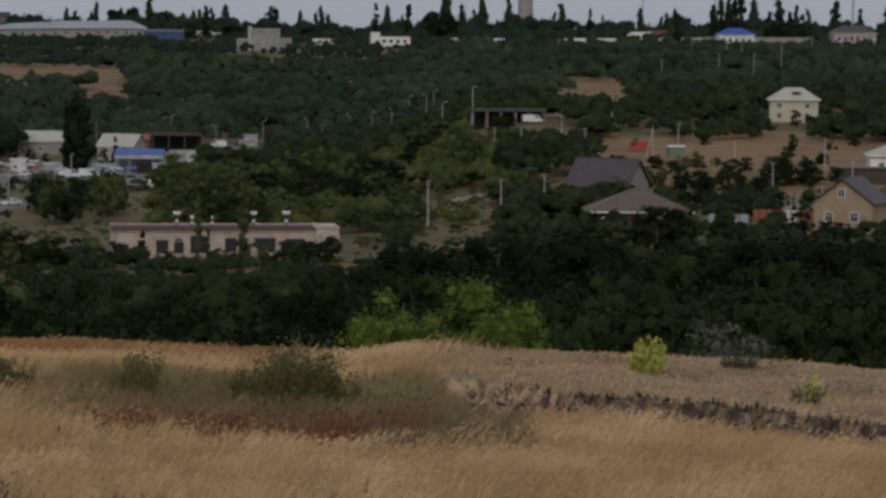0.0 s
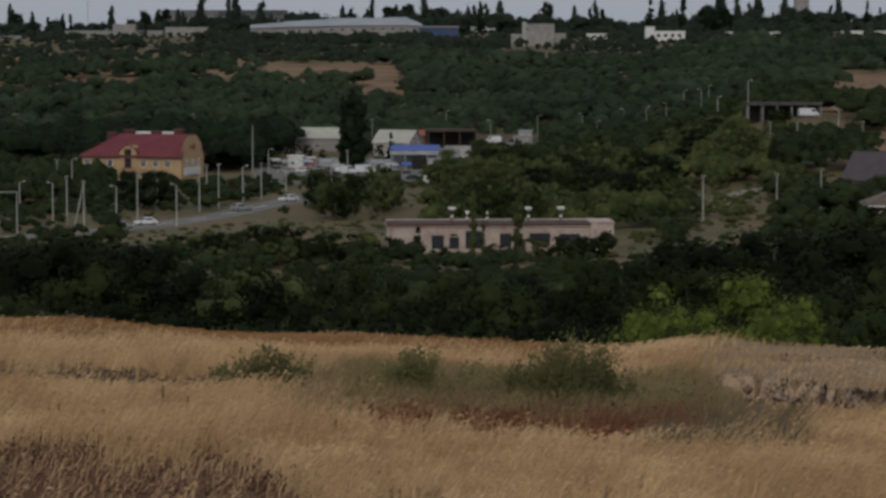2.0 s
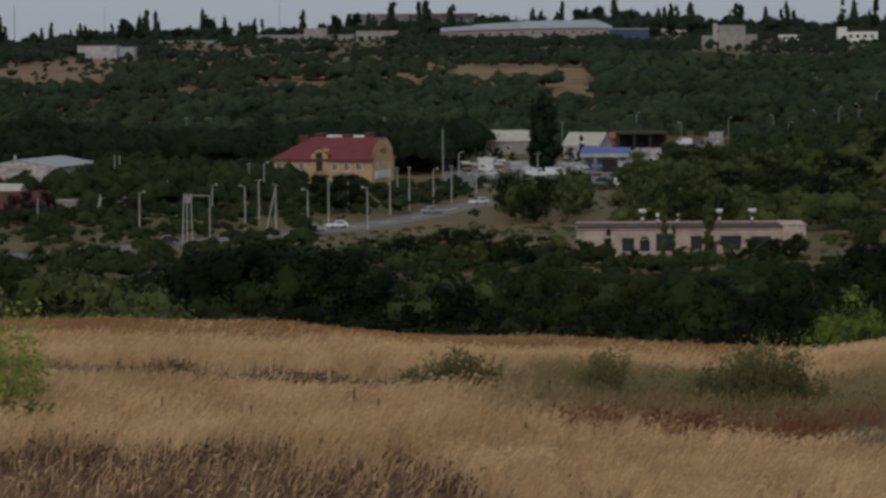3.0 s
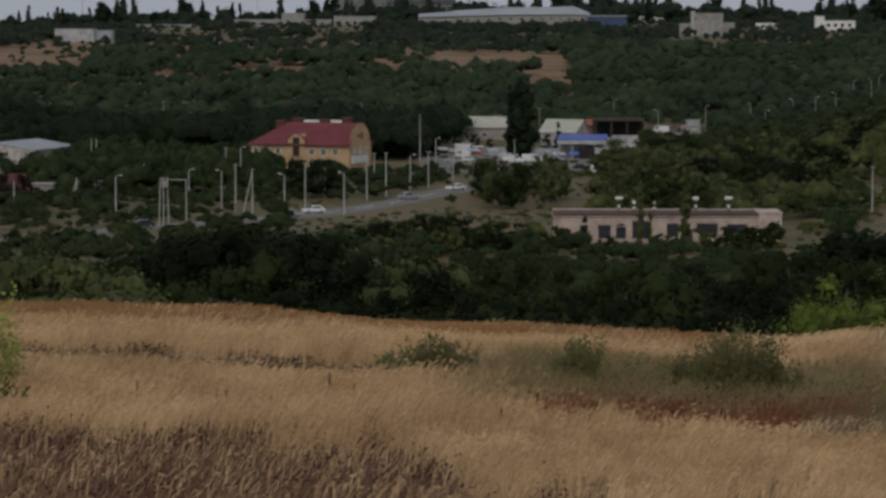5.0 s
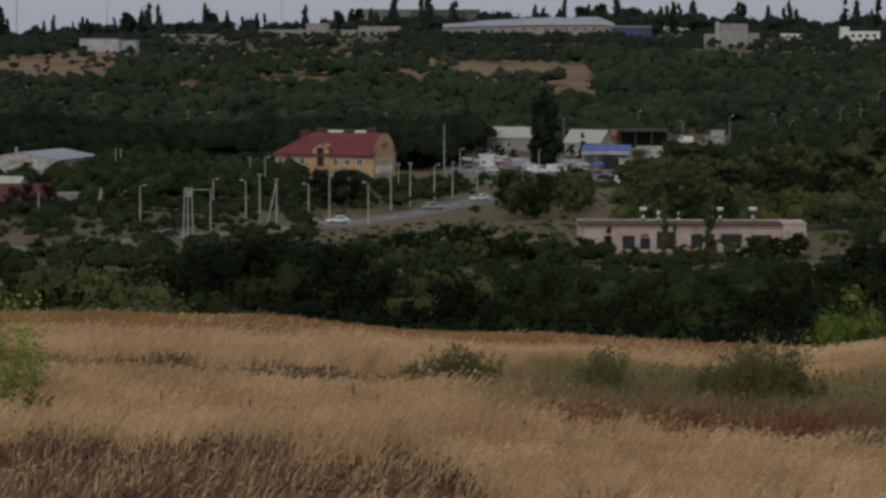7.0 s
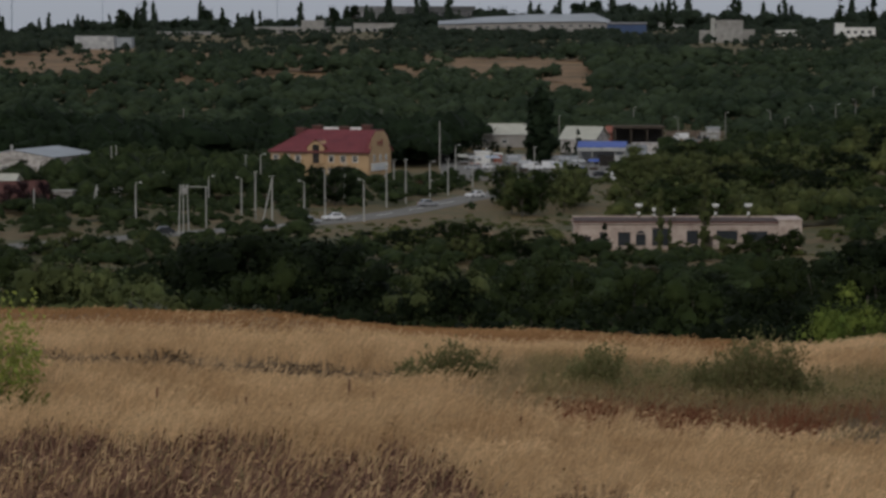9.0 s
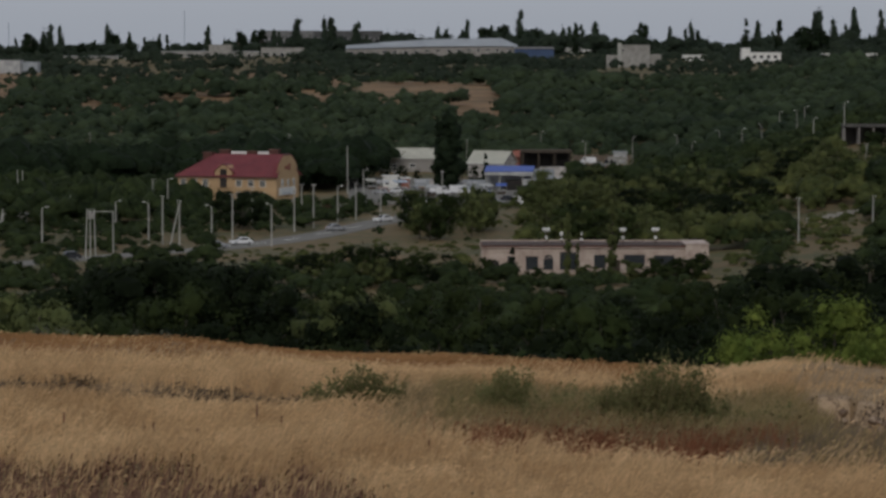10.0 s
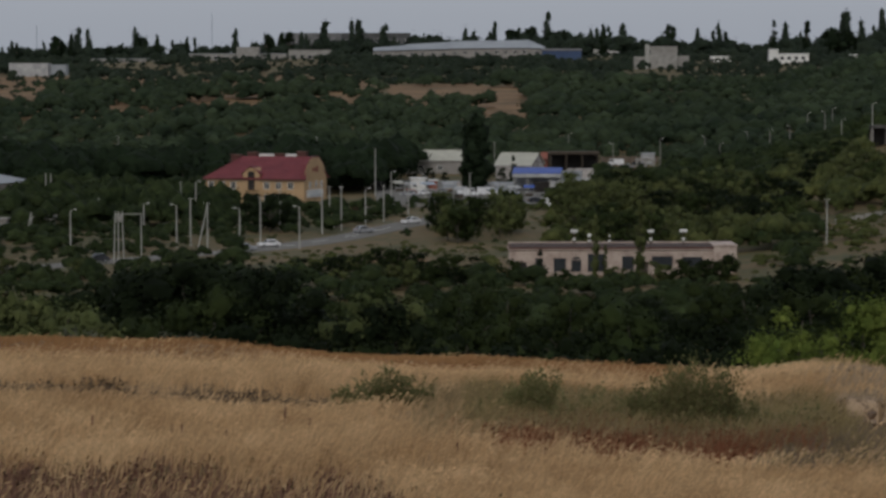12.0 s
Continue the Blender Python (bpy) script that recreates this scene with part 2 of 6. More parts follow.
def land(x, y):
    x, y = np.asarray(x, float), np.asarray(y, float)
    b = np.degrees(np.arctan2(x, np.maximum(y, 40)))
    k = smooth(4.5, 9.0, b)
    z = (1 - k) * np.interp(y, LEFT_Y, LEFT_Z) + k * np.interp(y, RIGHT_Y, RIGHT_Z)
    z = z - 6.5 * smooth(-3, -13, b) * smooth(1300, 2000, y)
    z = z + np.interp(b, CREST_B, CREST_Z) * smooth(40, 80, y) * smooth(160, 90, y)
    field = smooth(40, 50, y) * smooth(95, 85, y)
    z = z + field * (0.10 * wave(x, y, 2.3) + 0.05 * wave(x + 7, y, 0.9))
    z = z + smooth(95, 300, y) * (0.5 * wave(x, y, 23) + 1.2 * wave(x, y, 90) * smooth(900, 1300, y))
    d = y - bank_line(b)
    on = smooth(6.6, 7.8, b)
    z = z - on * 1.05 * smooth(0.1, -0.16, d) * smooth(-9, -1.0, d)
    d = y - (68.7 + 0.25 * np.sin(b * 4))
    z = z - smooth(-1.5, -3.5, b) * 0.20 * smooth(0.15, -0.15, d) * smooth(-4, -0.6, d)
    return z


def spot(bearing, y):
    """A place on the land: bearing in degrees to the right of straight ahead, y metres ahead."""
    x = y * math.tan(radians(bearing))
    return (x, y, float(land(x, y)))


bs = np.concatenate([np.linspace(-78, -16, 24), np.linspace(-14, 20, 210), np.linspace(22, 78, 24)])
ys = np.concatenate([np.linspace(-400, 36, 24), np.linspace(40, 56, 40), np.linspace(56.25, 76, 80), np.linspace(76.4, 90, 36), np.linspace(93, 300, 40), np.linspace(310, 2400, 90), np.linspace(2450, 4950, 14)])
gy, gb = np.meshgrid(ys, bs, indexing="ij")
gx = np.tan(np.radians(gb)) * np.maximum(gy, 40)
verts = np.stack([gx, gy, land(gx, gy)], -1).reshape(-1, 3)
nb = len(bs)
i0 = (np.arange(len(ys) - 1)[:, None] * nb + np.arange(nb - 1)[None]).ravel()
quads = np.stack([i0, i0 + 1, i0 + nb + 1, i0 + nb], 1)
me = bulk("ground", verts, quads, GRASSLAND, True)
me.materials.append(STRAW_SOIL)
me.materials.append(SOIL)
mid = verts[quads].mean(1)
mb = np.degrees(np.arctan2(mid[:, 0], np.maximum(mid[:, 1], 40)))
md = mid[:, 1] - bank_line(mb)
index = np.where(mid[:, 1] < 96, 1, 0)
index[(mb > 7.2) & (mb < 24) & (md > -0.75 * smooth(8.0, 10.0, mb) - 0.35) & (md < 0.35)] = 2
for b0, b1, c0, c1 in ((10.2, 19, 535, 730), (-1.9, 1.1, 1205, 1450), (-0.2, 1.0, 1095, 1230), (-14, -8.5, 1230, 1470), (-6.5, -4.0, 1180, 1300), (9.2, 11.3, 760, 1050), (-2.3, 0.4, 440, 480), (-14, -2.3, 1175, 1570)):
    wob = 12 * np.sin(mid[:, 0] / 19.0)
    index[(mb > b0) & (mb < b1) & (mid[:, 1] + wob > c0) & (mid[:, 1] + wob < c1)] = 3
me.materials.append(DRY_SLOPE)
me.materials.append(DARK_SOIL)
index[(index == 2) & (mb + 0.5 * np.sin(mb * 17) + 0.3 * np.sin(mid[:, 1] * 23) > 9.3)] = 4
me.polygons.foreach_set("material_index", index.astype(np.int32))
tagged(new("ground", me), "dry grassy slope falling to a wooded valley and rising beyond", "ground", kind="structure")


# ---- trees and bushes ----
CARD_NORMALS = [None]  # soft normals of the clumps made last


def cards(centre, normal, size, rng):
    """Small four-cornered leaf clumps at the centres, roughly facing along the normals."""
    n = len(centre)
    nv = normal + rng.normal(0, 0.38, (n, 3))
    nv /= np.linalg.norm(nv, axis=1)[:, None] + 1e-9
    u = np.cross(nv, rng.normal(0, 1, (n, 3)))
    u /= np.linalg.norm(u, axis=1)[:, None] + 1e-9
    v = np.cross(nv, u)
    s = size * rng.uniform(0.55, 1.25, n)
    corners = []
    for a, b in ((-1.1, -0.5), (1.0, -0.45), (0.05, 1.0)):
        j = rng.uniform(0.75, 1.25, (n, 1))
        corners.append(centre + (u * a * j + v * b * j) * s[:, None] + nv * s[:, None] * rng.normal(0, 0.12, (n, 1)))
    vs = np.stack(corners, 1).reshape(-1, 3)
    CARD_NORMALS[0] = np.repeat(normal / (np.linalg.norm(normal, axis=1)[:, None] + 1e-9), 3, axis=0)
    return vs, np.arange(3 * n).reshape(n, 3)


CLUMPS = [None]  # centres and radii of the clumps made last


def crown_points(shape, h, w, n, clumps, rng):
    """Points and outward directions of a crown h high and w wide whose foot is at 0."""
    if shape == "column":
        t = rng.uniform(0.06, 1, clumps)
        r = w / 2 * np.minimum(1, (1.02 - t) * 3.2) ** 0.6 * np.minimum(1, t * 3 + 0.35) * rng.uniform(0.15, 0.72, clumps)
        cr = np.full(clumps, w * 0.24)
    elif shape == "cone":
        t = rng.uniform(0.05, 1, clumps) ** 1.2
        r = w / 2 * (1.02 - t) * rng.uniform(0.1, 0.8, clumps)
        cr = w * 0.25 * (1.12 - t)
    elif shape == "bush":
        t = rng.uniform(0.05, 0.88, clumps)
        r = w / 2 * np.sqrt(np.clip(1 - (t * 0.95) ** 2, 0, 1)) * rng.uniform(0.15, 0.9, clumps)
        cr = rng.uniform(0.13, 0.21, clumps) * w * min(1.0, (30 / clumps) ** 0.5)
    else:
        t = rng.uniform(0.16, 0.9, clumps)
        r = w / 2 * np.sin(np.pi * np.clip(t * 0.86 + 0.1, 0, 1)) ** 0.55 * rng.uniform(0.1, 0.88, clumps)
        cr = rng.uniform(0.11, 0.23, clumps) * w * min(1.0, (30 / clumps) ** 0.5)
    a = rng.uniform(0, 2 * np.pi, clumps)
    c = np.stack([r * np.cos(a), r * np.sin(a), t * h], 1)
    CLUMPS[0] = (c, cr, shape)
    k = rng.integers(0, clumps, n)
    d = rng.normal(0, 1, (n, 3))
    d /= np.linalg.norm(d, axis=1)[:, None]
    flat = np.array([1, 1, 1.5 if shape == "column" else 0.75])
    d[:, 2] = np.where(rng.uniform(0, 1, n) < 0.35, np.abs(d[:, 2]), d[:, 2])
    p = c[k] + d * flat * cr[k][:, None] * rng.uniform(0.55, 1.0 if shape == "bush" else 1.25, (n, 1))
    p[:, 2] = np.maximum(p[:, 2], 0.03 * h)
    return p, d + np.array([0, 0, 0.5])


def unit_ball(level):
    bm = bmesh.new()
    bmesh.ops.create_icosphere(bm, subdivisions=level, radius=1.0)
    v = np.array([x.co[:] for x in bm.verts])
    for k, x in enumerate(bm.verts):
        x.index = k
    f = np.array([[x.index for x in y.verts] for y in bm.faces])
    bm.free()
    return v, f


BALL = {1: unit_ball(1)}


def crown_mesh(name, shape, h, w, n, clumps, size, mat, seed):
    """Uneven leafy clumps with loose leaves standing out of them."""
    core = 0.36 if mat is LEAF_BRIGHT else 0.3 if mat is LEAF_GREY else 0.92 if shape in ("column", "cone") else 0.52
    rng = np.random.default_rng(seed)
    p, d = crown_points(shape, h, w, n, clumps, rng)
    v, f = cards(p, d, size, rng)
    middle = np.array([0, 0, h * 0.45])
    nv = 0.8 * CARD_NORMALS[0] + rng.normal(0, 0.18, (len(v), 3)) + 0.6 * np.repeat((p - middle) / np.array([w / 2, w / 2, h / 2]), 3, axis=0)
    ball, tri = BALL[1]
    c, cr, _ = CLUMPS[0]
    vs, fs, ns, base = [v], [f], [nv], len(v)
    for q, r in zip(c, cr):
        lump = ball * (r * core * rng.uniform(0.5, 1.3, (len(ball), 1))) * np.array([1, 1, 1.4]) if shape == "column" else ball * (r * core * rng.uniform(0.6, 1.2, (len(ball), 1))) * rng.uniform(0.7, 1.2, 3)
        vs.append(q + lump)
        fs.append(tri + base)
        ns.append(0.7 * ball + 0.7 * (q - middle) / np.array([w / 2, w / 2, h / 2]) + np.array([0, 0, 0.4]))
        base += len(ball)
    v, f, nv = np.concatenate(vs), np.concatenate(fs), np.concatenate(ns)
    v[:, 2] = np.maximum(v[:, 2], 0.02 * h)
    return bulk(name, v, f, mat, normals=nv / np.linalg.norm(nv, axis=1)[:, None])


def tree(name, label, shape, h, w, n, clumps, size, mat, seed, category="tree"):
    """A trunk with limbs and a crown; built at the origin, out of the way until it is copied."""
    rng = random.Random(seed)
    top = thing(name, label, category, (0, 0, 0))
    bm = bmesh.new()
    if shape == "bush":
        for _ in range(6):
            a = rng.uniform(0, 6.28)
            rod(bm, (0, 0, -0.3), (math.cos(a) * w * 0.25, math.sin(a) * w * 0.25, h * 0.6), 0.03 * h / 2, 0.012 * h / 2, 5)
    else:
        r = 0.022 * h
        rod(bm, (0, 0, -0.5), (0, 0, h * 0.45), r, r * 0.7)
        rod(bm, (0, 0, h * 0.45), (rng.uniform(-0.1, 0.1) * w, rng.uniform(-0.1, 0.1) * w, h * 0.85), r * 0.7, r * 0.2)
        for i in range(5):
            a, z = i * 1.26 + rng.uniform(0, 1), h * rng.uniform(0.25, 0.5)
            rod(bm, (0, 0, z), (math.cos(a) * w * 0.3, math.sin(a) * w * 0.3, z + h * 0.25), r * 0.45, r * 0.12, 5)
    part("trunk", bm, BARK, top)
    crown = new("crown", crown_mesh("crown", shape, h, w, n, clumps, size, mat, seed))
    crown.parent = top
    return top


MODELS = {}


def model(kind, *specs):
    MODELS[kind] = [tree(*s) for s in specs]


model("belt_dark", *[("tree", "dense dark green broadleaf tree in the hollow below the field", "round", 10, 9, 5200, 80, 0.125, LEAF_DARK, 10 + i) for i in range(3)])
model("belt_mid", *[("tree", "mid green broadleaf tree in the hollow below the field", "round", 10, 9, 5000, 76, 0.125, LEAF_MID, 20 + i) for i in range(2)])
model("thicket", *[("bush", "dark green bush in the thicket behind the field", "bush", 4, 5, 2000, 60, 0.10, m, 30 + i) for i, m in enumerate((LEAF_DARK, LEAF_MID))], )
model("bright", *[("tree", "young yellow-green leafy tree behind the crest of the field", "round", 7, 5.5, 6500, 50, 0.08, LEAF_BRIGHT, 40 + i) for i in range(2)])
model("grey_bush", ("bush", "silvery grey shrub at the edge of the trees", "bush", 2.2, 2.6, 2600, 40, 0.05, LEAF_GREY, 50))
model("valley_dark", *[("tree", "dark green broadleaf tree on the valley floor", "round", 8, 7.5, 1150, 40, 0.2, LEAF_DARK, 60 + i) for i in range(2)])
model("valley_mid", *[("tree", "mid green broadleaf tree on the valley floor", "round", 7, 7, 1150, 38, 0.2, LEAF_MID, 65 + i) for i in range(2)])
model("valley_olive", *[("tree", "olive green rounded tree on the valley floor", "round", 7, 7, 1150, 38, 0.2, LEAF_OLIVE, 70 + i) for i in range(2)])
model("poplar", *[("poplar", "tall blackish-green columnar poplar", "column", 14, 3.6, 1500, 44, 0.24, LEAF_POPLAR, 80 + i) for i in range(2)])
model("thin_poplar", ("poplar", "slender olive poplar with thin foliage", "column", 12, 2.2, 420, 26, 0.32, LEAF_OLIVE, 85))
model("conifer", *[("conifer", "dark pointed conifer with dense foliage", "cone", 8, 3.2, 700, 46, 0.24, LEAF_POPLAR, 90 + i) for i in range(2)])
model("belt_olive", *[("tree", "yellowish olive broadleaf tree in the hollow below the field", "round", 10, 9, 5000, 76, 0.125, LEAF_OLIVE, 25 + i) for i in range(2)])
model("russet", ("tree", "russet half-dry tree beside the road", "round", 6, 6, 600, 24, 0.45, LEAF_RUSSET, 95))
model("plum", ("tree", "purple-leaved plum tree beside the old house", "round", 6, 6, 1000, 36, 0.2, LEAF_PLUM, 97))
model("ridge", *[("tree", "dark broadleaf tree on the skyline of the ridge", "round", 9, 8, 420, 22, 0.85, LEAF_POPLAR, 100 + i) for i in range(2)])
model("scrub", *[("bush", "low green scrub bush on the dry slope", "bush", 2.6, 3.4, 600, 14, 0.16, m, 110 + i) for i, m in enumerate((LEAF_MID, LEAF_OLIVE))])
USED = set()
planted = random.Random(5)


def plant(kind, x, y, height, widen=1.0, which=None, sink=0.15):
    ob = MODELS[kind][planted.randrange(len(MODELS[kind])) if which is None else which]
    natural = {"belt_dark": 10, "belt_mid": 10, "belt_olive": 10, "thicket": 4, "bright": 7, "grey_bush": 2.2, "valley_dark": 8, "valley_mid": 7, "valley_olive": 7, "poplar": 14,
               "thin_poplar": 12, "conifer": 8, "russet": 6, "plum": 6, "ridge": 9, "scrub": 2.6}[kind]
    k = height / natural
    z = float(land(x, y)) - sink
    m = Matrix.LocRotScale((x, y, z), Euler((0, 0, planted.uniform(0, 6.28))), (k * widen, k * widen, k))
    if ob.name not in USED:
        USED.add(ob.name)
        ob.matrix_basis = m
        return ob
    was, ob.scale = tuple(ob.scale), (1, 1, 1)
    c = copy_thing(ob, m)
    ob.scale = was
    return c


KEEP = []  # x, y, half width, half depth, kept free of trees


def free(x, y, margin=2.0):
    return all(abs(x - a) > w + margin or abs(y - b) > d + margin for a, b, w, d in KEEP)


def grove(kinds, b0, b1, y0, y1, count, h0, h1, widen=1.0, apart=3.0):
    done, tries = [], 0
    while len(done) < count and tries < count * 30:
        tries += 1
        y = planted.uniform(y0, y1)
        x = y * math.tan(radians(planted.uniform(b0, b1)))
        if free(x, y) and all((x - a) ** 2 + (y - b) ** 2 > apart ** 2 for a, b in done):
            done.append((x, y))
            plant(planted.choice(kinds), x, y, planted.uniform(h0, h1), widen * planted.uniform(0.85, 1.2))


# roads and buildings that stay free
ROAD = [(-16, 432), (-12, 448), (-8.26, 472), (-6.5, 496), (-4.97, 520), (-3.49, 546), (-2.22, 576), (-1.08, 617), (-0.45, 671), (-0.25, 730), (-0.2, 800)]
for (b0, y0), (b1, y1) in zip(ROAD, ROAD[1:]):
    for i in range(6):
        b, y = b0 + (b1 - b0) * i / 6, y0 + (y1 - y0) * i / 6
        KEEP.append((y * math.tan(radians(b)), y, 7, 7))

# the dark belt just behind the field: tops follow the line that the wood makes
TOP_B = [-14, -9, -8.3, -7.2, -5.5, -4.4, -3.8, -2.5, -2.0, -1, 0, 2.5, 4, 5.3, 6.2, 8.5, 9.7, 11.2, 12, 12.45, 12.85, 13.4, 14.8, 20]
TOP_E = [-4.1, -4.1, -4.2, -3.72, -3.65, -3.85, -4.2, -4.25, -3.95, -4.0, -4.25, -4.25, -4.15, -4.0, -3.75, -3.6, -3.45, -3.2, -3.2, -4.4, -4.4, -3.6, -3.55, -3.55]
for y, step, drop, kinds in ((262, 1.3, -0.05, ("belt_dark", "belt_mid")), (218, 1.2, 0.42, ("belt_dark", "belt_dark", "belt_mid")), (176, 1.25, 1.0, ("belt_dark", "belt_mid"))):
    b = -12.5
    while b < 18.5:
        bb, yy = b + planted.uniform(-0.35, 0.35), y + planted.uniform(-16, 16)
        x = yy * math.tan(radians(bb))
        top = EYE + yy * math.tan(radians(np.interp(bb, TOP_B, TOP_E) - drop - planted.uniform(0, 0.45)))
        h = top - float(land(x, yy))
        kind = "belt_mid" if (bb < -8.2 or 9.6 < bb and drop > 0.3) else planted.choice(kinds)
        if h > 2.5:
            plant(kind, x, yy, h, min(1.7, max(0.95, 9.5 / h)))
        b += step
# lower thicket along the foot of the slope
b = -12.0
while b < 18.5:
    yy = planted.uniform(120, 145)
    x = yy * math.tan(radians(b))
    e = -5.35 + 0.2 * math.sin(b * 2.1) + (0.45 if b > 9 else 0.0)
    h = EYE + yy * math.tan(radians(e - planted.uniform(0, 0.3))) - float(land(x, yy))
    plant("thicket", x, yy, max(2.0, h), planted.uniform(0.8, 1.1), 1 if b > 8.5 else None)
    b += 1.05
for b, y, e in ((-9.4, 172, -4.15), (-8.75, 168, -4.3), (-10.3, 175, -4.2), (-8.3, 160, -4.7), (10.2, 165, -4.65), (14.6, 160, -4.5), (15.6, 165, -4.55), (9.7, 150, -4.75), (12.9, 152, -4.75), (13.7, 155, -4.6), (11.4, 150, -4.85), (12.1, 148, -4.9), (-2.1, 215, -4.2), (3.0, 205, -4.5)):
    x = y * math.tan(radians(b))
    plant("belt_olive" if b < 0 else "belt_mid", x, y, EYE + y * math.tan(radians(e)) - float(land(x, y)), 0.9)
for b, y, e, w in ((-7.0, 232, -3.72, 1.2), (-6.1, 228, -3.58, 1.25), (-5.2, 230, -3.66, 1.2), (-4.6, 226, -3.9, 1.1), (6.6, 240, -3.7, 1.1), (8.4, 238, -3.5, 1.2), (10.1, 242, -3.4, 1.2), (13.7, 240, -3.55, 1.2), (15.0, 244, -3.5, 1.2)):
    x = y * math.tan(radians(b))
    plant("belt_dark", x, y, EYE + y * math.tan(radians(e)) - float(land(x, y)), w)
# bright young trees and grey shrubs
for b, y, e, w in ((6.3, 118, -4.55, 0.8), (7.65, 114, -4.4, 0.95), (5.75, 112, -5.15, 0.8), (6.9, 110, -5.2, 0.9), (8.75, 108, -4.95, 0.85), (8.3, 106, -5.3, 0.9)):
    x = y * math.tan(radians(b))
    plant("bright", x, y, EYE + y * math.tan(radians(e)) - float(land(x, y)), w)
for b, y, h in ((-6.1, 103, 3.0), (12.9, 100, 3.2), (13.3, 101, 2.9), (-8.2, 106, 3.4), (-7.9, 104, 2.6)):
    x = y * math.tan(radians(b))
    plant("grey_bush", x, y, h)


# ---- buildings: local front faces -y ----
def window(parent, x, y, z, w, h, face="front", frame_mat=None, arch=False, bars=True):
    """A framed window on the front (at depth y) or on the right end (at x) of a building."""
    frame_mat = frame_mat or WHITE
    side = face == "end"
    place = Matrix.Translation((x, y, z)) @ (Matrix.Rotation(radians(90), 4, "Z") if side else Matrix())
    t = 0.12
    bm = boxes((-w / 2 - t / 2, -0.04, 0, t, 0.16, h), (w / 2 + t / 2, -0.04, 0, t, 0.16, h), (0, -0.04, -t, w + 2 * t, 0.2, t), (0, -0.04, h, w + 2 * t, 0.16, t))
    if bars:
        box(bm, 0, -0.05, 0, 0.07, 0.1, h)
        box(bm, 0, -0.05, h * 0.62, w, 0.1, 0.06)
    if arch:
        for i in range(6):
            a = math.pi * (i + 0.5) / 6
            box(bm, math.cos(a) * w * 0.5, -0.04, h + math.sin(a) * w * 0.36, 0.22, 0.16, 0.2)
    ob = part("window", bm, frame_mat, parent)
    ob.matrix_local = place
    pane = boxes((0, -0.02, 0, w, 0.06, h))
    if arch:
        bmesh.ops.create_cone(pane, cap_ends=True, segments=16, radius1=w * 0.48, radius2=w * 0.48, depth=0.06,
                              matrix=Matrix.Translation((0, -0.02, h)) @ Matrix.Rotation(radians(90), 4, "X") @ Matrix.Diagonal((1, 0.72, 1, 1)))
    part("pane", pane, GLASS, ob, "dark glass")
    return ob


def slab(a, b, c, d, thick):
    """A roof plane with thickness from four corners, laid on from below."""
    bm = bmesh.new()
    low = [bm.verts.new(p) for p in (a, b, c, d)]
    n = (Vector(b) - Vector(a)).cross(Vector(d) - Vector(a)).normalized()
    if n.z < 0:
        n = -n
    high = [bm.verts.new(Vector(p) + n * thick) for p in (a, b, c, d)]
    bm.faces.new(low[::-1])
    bm.faces.new(high)
    for i in range(4):
        j = (i + 1) % 4
        bm.faces.new((low[i], low[j], high[j], high[i]))
    bmesh.ops.recalc_face_normals(bm, faces=bm.faces)
    return bm


